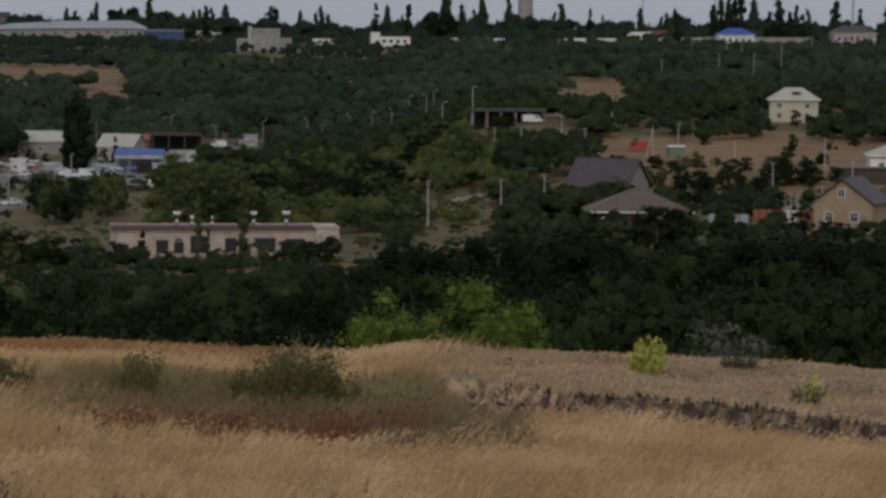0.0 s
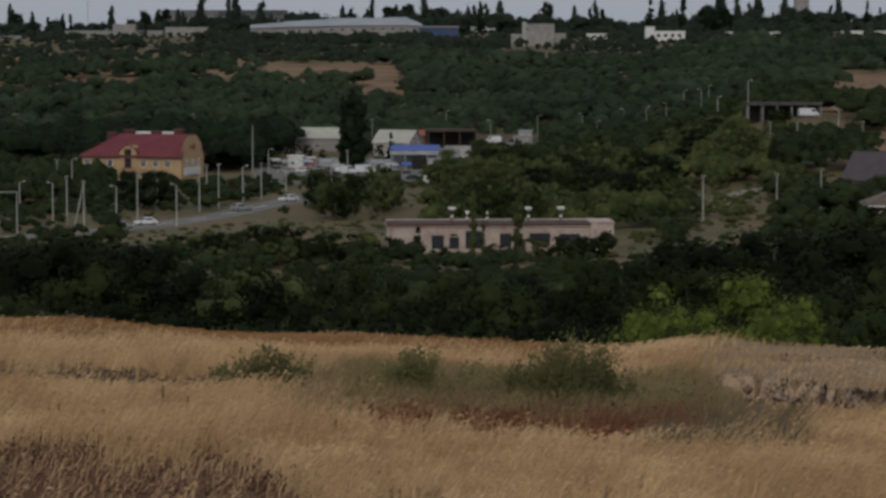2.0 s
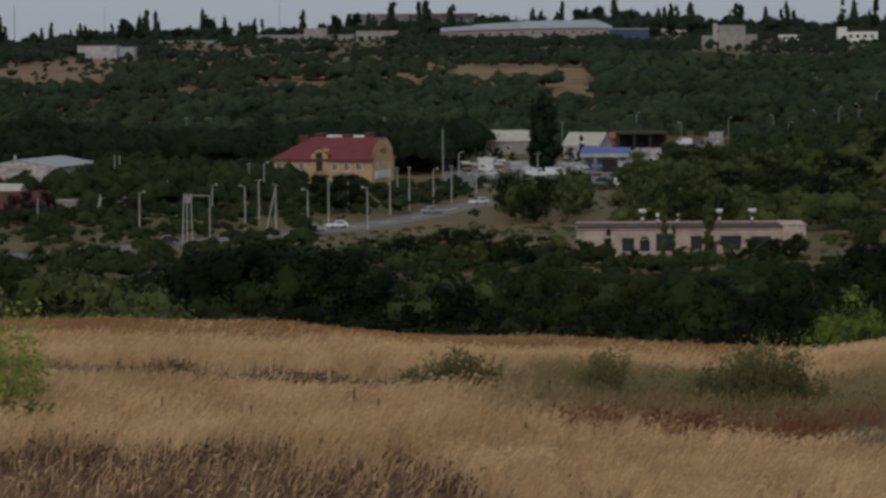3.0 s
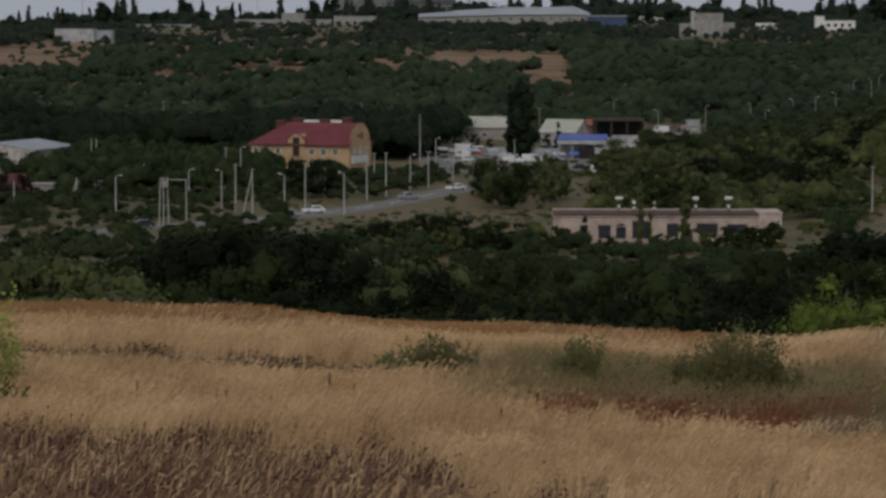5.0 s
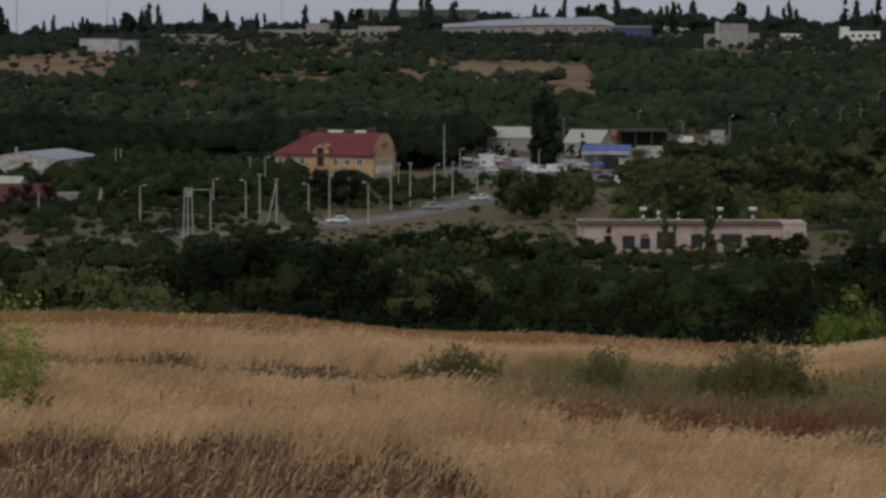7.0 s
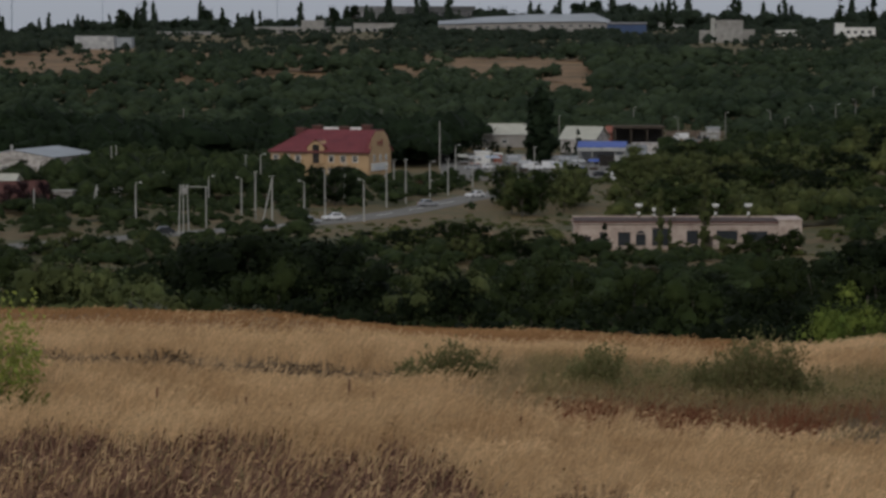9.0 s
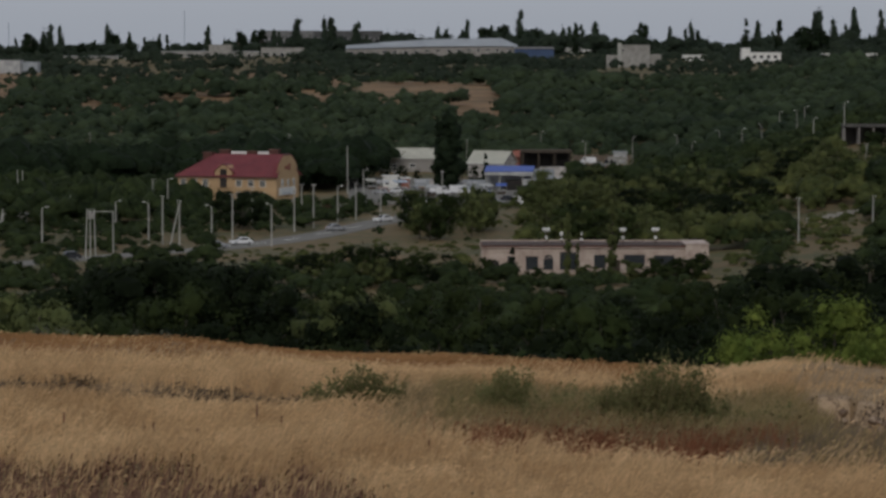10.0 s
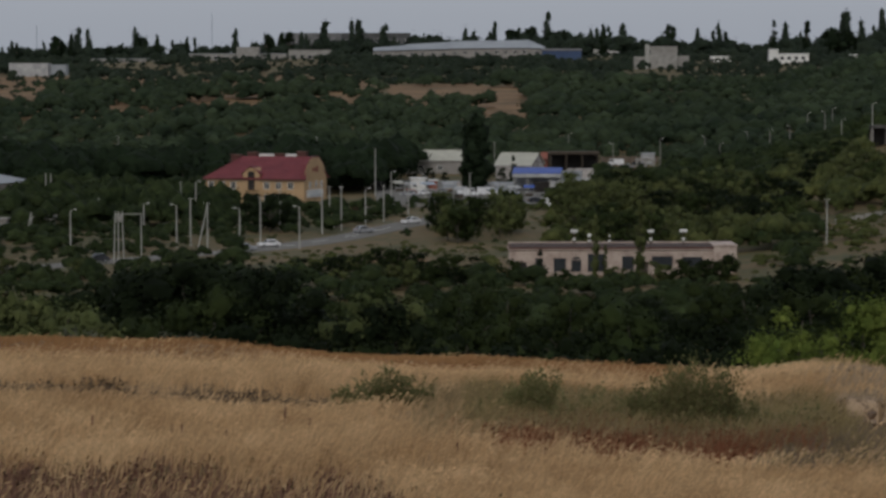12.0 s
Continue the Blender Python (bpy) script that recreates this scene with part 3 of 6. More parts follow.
def gabled(name, label, at, turn, length, width, wall, rise, wall_mat, roof_mat, front=(), end=(), over=0.5, clip=0.0, group="houses", category="house", seams=True, chimney=None):
    """A house whose ridge runs along x. front and end: windows as (along, height of sill, width, height)."""
    ob = thing(name, label, category, at, turn, group)
    hl, hw = length / 2, width / 2
    bm = boxes((0, 0, -1.5, length, width, wall + 1.5))
    part("wall", bm, wall_mat, ob)
    for s in (-1, 1):
        out = [(-hw, 0), (hw, 0), (hw * clip, rise * (1 - clip)), (-hw * clip, rise * (1 - clip))] if clip else [(-hw, 0), (hw, 0), (0, rise)]
        g = prism(out, -0.15, 0.15)
        bmesh.ops.transform(g, matrix=Matrix.Translation((s * (hl - 0.15), 0, wall)) @ Matrix.Rotation(radians(90), 4, "Z"), verts=g.verts)
        part("gable", g, wall_mat, ob)
    drop = over * rise / hw
    for s in (-1, 1):
        cut = rise * clip * 1.1
        a, b = (-hl - over, s * (hw + over), wall - drop), (hl + over, s * (hw + over), wall - drop)
        c, d = (hl + over - cut, 0, wall + rise), (-hl - over + cut, 0, wall + rise)
        r = part("roof", slab(a, b, c, d, 0.16), roof_mat, ob)
        if seams:
            bm = bmesh.new()
            n = max(4, int(length / 1.1))
            for i in range(1, n):
                x = -hl - over + (length + 2 * over) * i / n
                xt = max(-hl - over + cut, min(hl + over - cut, x))
                rod(bm, (x, s * (hw + over), wall - drop + 0.2), (xt, 0, wall + rise + 0.2), 0.035, sides=4)
            part("seam", bm, roof_mat, r)
    part("ridge_cap", boxes((0, 0, wall + rise + 0.08, length + over - 2 * rise * clip, 0.35, 0.14)), roof_mat, ob)
    part("eave_board", boxes((0, -hw - over, wall - drop - 0.1, length + 2 * over, 0.08, 0.24)), WHITE if roof_mat in (LIGHT_ROOF, TAN_ROOF) else DARK_WOOD, ob)
    for x, z, w, h in front:
        window(ob, x, -hw, z, w, h)
    for y, z, w, h in end:
        window(ob, hl, y, z, w, h, "end")
    if chimney:
        cx, cy = chimney
        c = part("chimney", boxes((cx, cy, wall + rise * 0.5, 0.8, 0.8, rise * 0.5 + 1.0)), DARK_RED, ob)
        part("cap", boxes((cx, cy, wall + rise + 1.0, 1.0, 1.0, 0.15)), CONCRETE, c)
    KEEP.append((at[0], at[1], length / 2 + 1, width / 2 + 1))
    return ob


def hipped(name, label, at, turn, length, width, wall, rise, wall_mat, roof_mat, front=(), end=(), over=0.7, inset=None, group="houses"):
    ob = thing(name, label, "house", at, turn, group)
    hl, hw = length / 2, width / 2
    part("wall", boxes((0, 0, -1.5, length, width, wall + 1.5)), wall_mat, ob)
    inset = hw if inset is None else inset
    bm = bmesh.new()
    e = [bm.verts.new(p) for p in ((-hl - over, -hw - over, wall), (hl + over, -hw - over, wall), (hl + over, hw + over, wall), (-hl - over, hw + over, wall))]
    lo = [bm.verts.new((v.co.x, v.co.y, wall - 0.2)) for v in e]
    r = [bm.verts.new((-hl + inset, 0, wall + rise)), bm.verts.new((hl - inset, 0, wall + rise))]
    for f in ((e[0], e[1], r[1], r[0]), (e[2], e[3], r[0], r[1]), (e[1], e[2], r[1]), (e[3], e[0], r[0])):
        bm.faces.new(f)
    for i in range(4):
        j = (i + 1) % 4
        bm.faces.new((lo[i], lo[j], e[j], e[i]))
    bm.faces.new(lo[::-1])
    bmesh.ops.recalc_face_normals(bm, faces=bm.faces)
    roof = part("roof", bm, roof_mat, ob)
    bm = bmesh.new()
    rod(bm, (-hl + inset, 0, wall + rise), (hl - inset, 0, wall + rise), 0.1, sides=5)
    for sx in (-1, 1):
        for sy in (-1, 1):
            rod(bm, (sx * (hl - inset), 0, wall + rise), (sx * (hl + over), sy * (hw + over), wall + 0.02), 0.08, sides=5)
    part("ridge_cap", bm, roof_mat, roof)
    part("fascia", boxes((0, -hw - over, wall - 0.22, length + 2 * over + 0.1, 0.08, 0.26)), WHITE, ob, "white eave board")
    for x, z, w, h in front:
        window(ob, x, -hw, z, w, h)
    for y, z, w, h in end:
        window(ob, hl, y, z, w, h, "end")
    KEEP.append((at[0], at[1], length / 2 + 1, width / 2 + 1))
    return ob


def flat_block(name, label, at, turn, length, width, height, wall_mat, roof_mat, category="building", front=(), lip=0.3, group="", bars=False):
    ob = thing(name, label, category, at, turn, group)
    part("wall", boxes((0, 0, -3, length, width, height + 3)), wall_mat, ob)
    part("roof", boxes((0, 0, height, length + lip * 2, width + lip * 2, 0.35)), roof_mat, ob)
    for x, z, w, h in front:
        window(ob, x, -width / 2, z, w, h, bars=bars)
    KEEP.append((at[0], at[1], length / 2 + 1, width / 2 + 1))
    return ob


# ---- the long low pink building ----
x0, y0 = 22.4, 460.0
base = float(land(x0, y0))
LOW_H = 4.5
lb = thing("low_building", "long low flat-roofed building of flaking pink-white plaster", "building", (x0, y0 + 5, base), 0.4)
part("wall", boxes((0, 0, -1.5, 36.8, 10, LOW_H + 1.0)), PINK_PLASTER, lb)
part("parapet", boxes((-1.6, 0, LOW_H - 0.22, 33.9, 10.3, 0.26)), MAROON, lb, "thin dark maroon band under the roof edge")
part("back_coping", boxes((-1.6, 5.0, LOW_H + 0.16, 33.9, 0.4, 0.22)), PINK_PLASTER, lb)
part("coping", boxes((-1.6, 0, LOW_H - 0.36, 34.1, 10.5, 0.13)), PINK_PLASTER, lb)
part("roof", boxes((-1.6, 0, LOW_H + 0.09, 33.4, 9.8, 0.06)), BROWN_TAR, lb)
part("end_block", boxes((16.75, -0.1, -1.5, 3.7, 10.5, LOW_H + 1.75), (16.75, -0.1, LOW_H + 0.25, 4.0, 10.8, 0.16)), PINK_PLASTER, lb, "taller plastered end bay")
part("stringcourse", boxes((-1.6, -5.06, 3.45, 33.4, 0.12, 0.10)), PINK_PLASTER, lb)
for i in range(13):
    if any(abs(-18.1 + i * 2.62 - c) < w / 2 + 0.5 for c, w in ((-10.2, 2.0), (-7.5, 1.6), (-4.3, 2.7), (0.9, 2.0), (6.5, 3.6), (11.4, 4.0), (-13.6, 1.2), (3.6, 1.2), (-16.2, 1.2))):
        continue
    part("pilaster", boxes((-18.1 + i * 2.62, -5.1, -1.5, 0.5, 0.22, LOW_H + 0.85), bevel=0.03), PINK_PLASTER, lb)
for x, z, w, h, arch in ((-10.2, 0.6, 2.0, 2.2, False), (-7.5, 0.6, 1.6, 1.9, True), (-4.3, 0.6, 2.7, 3.0, False), (0.9, 0.9, 1.9, 2.2, False), (6.5, 1.5, 3.4, 1.6, False), (11.4, 1.5, 3.3, 1.5, False),
                         (-13.6, 1.6, 1.2, 1.2, False)):
    window(lb, x, -5.0, z, w, h, frame_mat=PINK_PLASTER, arch=arch, bars=False)
d = part("door", boxes((3.6, -5.03, -0.1, 1.2, 0.14, 2.3)), DARK_WOOD, lb)
part("handle", boxes((4.05, -5.14, 1.0, 0.06, 0.08, 0.2)), CONCRETE, d)
d = part("door", boxes((-16.2, -5.03, -0.1, 1.2, 0.14, 2.2)), SHADE_FILL, lb)
part("handle", boxes((-15.75, -5.14, 1.0, 0.06, 0.08, 0.2)), CONCRETE, d)
KEEP.append((x0, y0 + 2, 20, 12))


def roof_vent(x, y, z, h, w):
    ob = thing("roof_vent", "white metal ventilation hood on a thin pipe on the flat roof", "vent", (x, y, z), 0, "vents on the flat roof")
    part("pipe", rod(bmesh.new(), (0, 0, 0), (0, 0, h - 0.4), 0.12), DARK_WOOD, ob)
    bm = bmesh.new()
    rod(bm, (0, 0, h - 0.6), (0, 0, h - 0.35), w * 0.3, w * 0.5, 12)
    rod(bm, (0, 0, h - 0.35), (0, 0, h), w * 0.52, w * 0.5, 12)
    part("hood", bm, WHITE, ob, "white flared hood")
    part("collar", rod(bmesh.new(), (0, 0, h * 0.3), (0, 0, h * 0.48), 0.22, 0.26, 10), WHITE, ob)


for x, h, w in ((-7.7, 2.55, 1.25), (-5.2, 1.9, 0.6), (-1.9, 1.8, 0.25), (4.9, 2.55, 1.1), (10.25, 2.6, 1.3)):
    roof_vent(x0 + x, y0 + 4, base + LOW_H + 0.15, h, w)

# ---- the yellow building with the red roof ----
yx, yy = -54.6, 706.0
yb = thing("yellow_building", "two-storey yellow plastered building with a red metal roof", "building", (yx, yy, float(land(yx, yy))), -19)
YL, YW, YH, YR = 26.5, 14.5, 6.7, 5.0
part("wall", boxes((0, 0, -1.5, YL, YW, YH + 1.5)), YELLOW, yb)
part("plinth", boxes((0, 0, -1.5, YL + 0.2, YW + 0.2, 2.1)), BRICK_GREY, yb)
out = [(-YW / 2, 0), (YW / 2, 0), (YW * 0.36, YR * 0.62), (YW * 0.16, YR * 0.98), (-YW * 0.16, YR * 0.98), (-YW * 0.36, YR * 0.62)]
g = prism(out, -0.2, 0.2)
bmesh.ops.transform(g, matrix=Matrix.Translation((YL / 2 - 0.2, 0, YH)) @ Matrix.Rotation(radians(90), 4, "Z"), verts=g.verts)
part("gable", g, YELLOW, yb)
g = prism([(x * 1.06, z * 1.04 + 0.12) for x, z in out], -0.5, 0.5)
bmesh.ops.transform(g, matrix=Matrix.Translation((YL / 2 - 0.62, 0, YH)) @ Matrix.Rotation(radians(90), 4, "Z"), verts=g.verts)
part("verge", g, RED_ROOF, yb, "red metal verge round the gable")
hl, hw, o = YL / 2, YW / 2, 0.6
for s in (-1, 1):
    r = part("roof", slab((-hl - o, s * (hw + o), YH - 0.3), (hl + o, s * (hw + o), YH - 0.3), (hl + 0.4 - 1.6, 0, YH + YR), (-hl + 7.0, 0, YH + YR), 0.2), RED_ROOF, yb)
    bm = bmesh.new()
    for i in range(1, 24):
        x = -hl - o + (YL + 2 * o) * i / 24
        rod(bm, (x, s * (hw + o), YH - 0.06), (max(-hl + 7.0, min(hl - 1.2, x)), 0, YH + YR + 0.24), 0.04, sides=4)
    part("seam", bm, RED_ROOF, r)
part("roof", slab((-hl - o, -hw - o, YH - 0.3), (-hl - o, hw + o, YH - 0.3), (-hl + 7.0, 0.1, YH + YR), (-hl + 7.0, -0.1, YH + YR), 0.2), RED_ROOF, yb)
part("eave_board", boxes((0, -hw - o, YH - 0.55, YL + 2 * o, 0.1, 0.28)), MAROON, yb)
for x in (-11.8, -8.8, -5.8, 3.2, 6.4, 9.6):
    window(yb, x, -hw, 4.1, 1.25, 1.5)
for x in (-11.8, -8.8, -5.8, 3.2, 6.4, 9.6):
    window(yb, x, -hw, 1.0, 1.25, 1.5)
for y in (-3.6, 0.2, 3.8):
    window(yb, hl, y, 4.3, 1.1, 1.4, "end")
# dormer over the entrance
part("dormer", prism([(-3.1, 3.6), (1.5, 3.6), (1.5, YH + 0.9), (0.3, YH + 2.5), (-1.9, YH + 2.5), (-3.1, YH + 0.9)], -hw - 0.35, -hw + 4.0), YELLOW, yb, "yellow clipped dormer gable")
part("dormer_roof", slab((-3.5, -hw - 0.6, YH + 0.8), (-0.8, -hw - 0.6, YH + 2.9), (-0.8, -hw + 5, YH + 2.9), (-3.5, -hw + 5, YH + 0.8), 0.15), RED_ROOF, yb)
part("dormer_roof", slab((1.9, -hw - 0.6, YH + 0.8), (-0.8, -hw - 0.6, YH + 2.9), (-0.8, -hw + 5, YH + 2.9), (1.9, -hw + 5, YH + 0.8), 0.15), RED_ROOF, yb)
# a solid panel; the depth of the recess is only its dark colour
part("recess", boxes((-0.8, -hw - 0.38, 3.7, 1.8, 0.1, 4.6)), SHADE_FILL, yb, "tall near-black panel coloured as a shaded recess")
for x, y, h in ((-hl + 3.6, 3.4, 0.9), (-4.3, 1.6, 1.6), (3.0, 1.8, 1.3), (9.0, 1.8, 1.8)):
    c = part("chimney", boxes((x, y, YH + YR - 2.2, 2.4, 1.6, h + 1.6)), DARK_RED, yb, "dark red brick chimney block")
    part("cap", boxes((x, y, YH + YR - 0.6 + h, 2.7, 1.9, 0.2)), MAROON, c)
for x, w in ((-0.6, 4.0), (6.2, 3.2)):
    part("roof_hatch", boxes((x, 2.0, YH + YR - 1.0, w, 1.2, 1.7)), WHITE, yb, "white box behind the roof ridge")
sg = part("sign", boxes((hl + 0.12, -0.6, 1.9, 0.16, 10.4, 1.9)), WHITE, yb, "wide white sign board")
for z, w in ((3.2, 8.6), (2.55, 7.2), (2.1, 6.0)):
    part("bar", boxes((hl + 0.215, -0.6, z, 0.03, w, 0.16)), BLUE_GREY, sg, "unreadable line of writing")
part("emblem", boxes((hl + 0.1, -0.4, YH + 1.6, 0.14, 3.2, 0.8), (hl + 0.1, 0.9, YH + 1.3, 0.12, 1.2, 1.6)), RUST, yb, "reddish emblem on the gable")
KEEP.append((yx, yy, 17, 15))

# ---- sheds and houses at the western edge ----
ww = thing("warehouse", "pale patchy brick warehouse with a shallow grey metal roof", "building", (-137.3, 752, float(land(-137.3, 752)) - 2.2), -12)
WW, WL, WE, WR = 22.0, 31.0, 5.6, 1.9
part("wall", boxes((0, 0, -2, WW, WL, WE + 2)), BRICK_GREY, ww)
for s in (-1, 1):
    part("roof", slab((s * (WW / 2 + 0.5), -WL / 2 - 0.2, WE), (s * (WW / 2 + 0.5), WL / 2 + 0.2, WE), (0, WL / 2 + 0.2, WE + WR), (0, -WL / 2 - 0.2, WE + WR), 0.2), METAL_ROOF, ww)
    g = prism([(-WW / 2, 0), (WW / 2, 0), (0, WR - 0.03)], -0.2, 0.2)
    bmesh.ops.transform(g, matrix=Matrix.Translation((0, s * (WL / 2 - 0.22), WE)), verts=g.verts)
    part("gable", g, BRICK_GREY, ww)
for i in range(4):
    window(ww, -7.8 + i * 5.2, -WL / 2, 2.4, 1.6, 1.0)
for i in range(5):
    part("pier", boxes((WW / 2 + 0.1, -WL / 2 + 0.6 + i * 7.4, -2, 0.3, 0.7, WE + 1.9)), BRICK_GREY, ww)
for i in range(5):
    window(ww, WW / 2, -11.5 + i * 5.6, 2.6, 1.8, 0.9, "end")
part("flue", rod(bmesh.new(), (-4.5, -6, WE + 1.0), (-4.5, -6, WE + 3.0), 0.35, 0.35, 10), POLE, ww, "pale round flue on the roof")
KEEP.append((-139.5, 752, 18, 19))
KEEP.append((-138, 695, 21, 42))
flat_block("blue_shed", "small shed with a bright blue sheet roof beside the warehouse", spot(-11.85, 745), 0, 8, 6, 6.4, BRICK_GREY, BLUE, "shed")
gabled("house", "small white-walled house with a cream sheet roof", spot(-11.0, 608), -12, 6.5, 8, 2.6, 2.6, WHITE, LIGHT_ROOF, front=((-2, 1, 1.2, 1.3), (2, 1, 1.2, 1.3)), end=((0, 1.2, 1.2, 1.3), (0, 4.0, 0.8, 0.8)))
gabled("house", "small white-walled house with a cream sheet roof", spot(-11.62, 612), -12, 6.5, 8, 2.6, 2.6, WHITE, LIGHT_ROOF, front=((-2, 1, 1.2, 1.3), (2, 1, 1.2, 1.3)), end=((0, 1.2, 1.2, 1.3),))
KEEP.append((-122, 596, 14, 16))
gabled("house", "old house with a dark red roof among trees", spot(-10.75, 560), 20, 11, 8, 2.8, 2.8, DARK_RED, DARK_RED, front=((-3, 0.9, 1.1, 1.3), (0, 0.9, 1.1, 1.3), (3, 0.9, 1.1, 1.3)))
for b, y, w in ((-9.8, 590, 4.0), (-8.9, 600, 4.5), (-9.45, 640, 3.0), (-6.6, 668, 9.0)):
    flat_block("shed", "low garden shed with a pale flat roof", spot(b, y), planted.uniform(-15, 15), w, 3.0, 2.5, GREY_BLOCK, CONCRETE, "shed", group="garden sheds")

# ---- houses on the eastern slope ----
gabled("house", "grey block house with a steep brown metal roof", spot(10.55, 548), -36, 12.6, 10.5, 3.0, 4.8, GREY_BLOCK, BROWN_ROOF, end=((0, 1.0, 1.2, 1.4), (-3, 1.0, 1.2, 1.4)), over=0.7)
hipped("house", "brick bungalow under a wide dull brown hip roof", spot(11.15, 486), -6, 17.2, 12, 3.3, 3.9, DARK_RED, TAN_ROOF, front=((-6, 0.9, 1.3, 1.3), (3, 0.9, 1.3, 1.3)), inset=8.2)
gabled("house", "tan brick gabled house with a dark brown roof", spot(15.45, 487), -118, 14, 10.5, 5.0, 3.9, TAN_WALL, BROWN_ROOF, end=((-0.3, 5.9, 1.1, 1.3), (-2.5, 1.6, 1.3, 1.5), (2.0, 1.6, 1.3, 1.5)), front=((-3, 1.5, 1.3, 1.5), (3, 1.5, 1.3, 1.5)), over=0.6)
h2 = hipped("house", "two-storey cream house with a pale hipped roof", spot(14.25, 764), -12, 13.2, 10, 5.9, 3.2, CREAM, LIGHT_ROOF, front=((-4, 3.6, 1.2, 1.4), (3.6, 3.6, 1.2, 1.4), (-4, 0.9, 1.2, 1.4), (3.6, 0.9, 1.2, 1.4)), end=((-2, 3.6, 1.2, 1.4),), inset=4.2)
dm = part("dormer", prism([(-1.9, 0), (1.9, 0), (1.3, 1.3), (-1.3, 1.3)], -3.4, -1.2), LIGHT_ROOF, h2)
dm.location = (0.6, 0, 6.9)
part("pane", boxes((0, -3.42, 0.25, 2.2, 0.06, 0.85)), GLASS, dm, "dark dormer glass")
hipped("house", "white house with a cream hipped roof", spot(16.25, 612), -10, 11, 9, 4.2, 2.4, WHITE, LIGHT_ROOF, front=((-3, 1.2, 1.2, 1.4), (1, 1.2, 1.2, 1.4)))
flat_block("carport", "long dark open shed with a flat roof", spot(15.75, 583), -4, 13, 6, 3.0, DARK_WOOD, BROWN_ROOF, "shed")


def canopy(name, label, at, turn, length, width, height, roof_mat, posts, post_mat, back=None):
    ob = thing(name, label, "canopy", at, turn)
    part("roof", boxes((0, 0, height, length, width, 0.5)), roof_mat, ob)
    part("edge_beam", boxes((0, -width / 2 - 0.1, height - 0.25, length, 0.2, 0.85)), roof_mat, ob)
    for i in range(posts):
        x = -length / 2 + 0.4 + (length - 0.8) * i / (posts - 1)
        for y in (-width / 2 + 0.4, width / 2 - 0.4):
            part("post", boxes((x, y, -1.5, 0.35, 0.35, height + 1.5)), post_mat, ob)
    if back:
        # given near-black to hold the shade beneath the roof
        part("back_wall", boxes((0, width / 2 - 0.2, -1.5, length, 0.25, height + 1.3)), back, ob)
    KEEP.append((at[0], at[1] - 10, length / 2, width / 2 + 14))
    return ob


canopy("canopy", "long concrete canopy on posts beside the slope road", spot(8.5, 752), -3, 20, 7, 3.7, TAR, 6, GREY_BLOCK, SHADE_FILL)
KEEP.append((111, 725, 13, 35))


def paling(label, a, b, height, mat, board, name="fence", seed=1, gap=0.0):
    """A fence of upright boards or slabs between two places."""
    rng = random.Random(seed)
    (ax, ay, _), (bx, by, _) = a, b
    n = max(2, int(math.hypot(bx - ax, by - ay) / board))
    ob = thing(name, label, "fence", (ax, ay, 0), 0, "", "")
    me = None
    turn = math.atan2(by - ay, bx - ax)
    for i in range(n):
        k = (i + 0.5) / n
        x, y = ax + (bx - ax) * k, ay + (by - ay) * k
        if me is None:
            p = part("panel", boxes((0, 0, -0.6, board - 0.04 - gap, 0.1, height + 0.6)), mat, ob)
            me = p.data
        else:
            p = new("panel", me)
            p.parent = ob
        p.location, p.rotation_euler = (x - ax, y - ay, float(land(x, y)) + rng.uniform(-0.06, 0.06)), (0, 0, turn)
    return ob


paling("rusty red sheet metal garden fence", spot(13.47, 500), spot(14.7, 494), 2.2, RUST, 1.2)
paling("pale blue-grey sheet metal fence", spot(12.57, 494), spot(13.4, 492), 1.9, METAL_ROOF, 1.6)
paling("whitewashed low wall panels", spot(7.05, 556), spot(8.25, 560), 0.9, CONCRETE, 2.0, seed=3)
paling("whitewashed low wall panels", spot(9.0, 532), spot(9.7, 534), 0.8, CONCRETE, 2.0, seed=4)
paling("white fence panels below the dry slope", spot(12.45, 552), spot(13.2, 556), 0.9, CONCRETE, 2.0, seed=5)
paling("pale concrete fence panels", spot(13.9, 520), spot(14.9, 524), 1.2, CONCRETE, 2.0, seed=6)
flat_block("gate_kiosk", "white gate pillar kiosk in the red fence", spot(14.25, 491), -4, 1.6, 1.0, 2.3, WHITE, WHITE, "kiosk")
flat_block("gate_kiosk", "small grey-green kiosk with a white roof", spot(11.9, 650), 0, 3.6, 2.6, 2.2, GREEN_PAINT, WHITE, "kiosk")


KEEP.append((118, 488, 17, 12))  # open ground before the garden fences


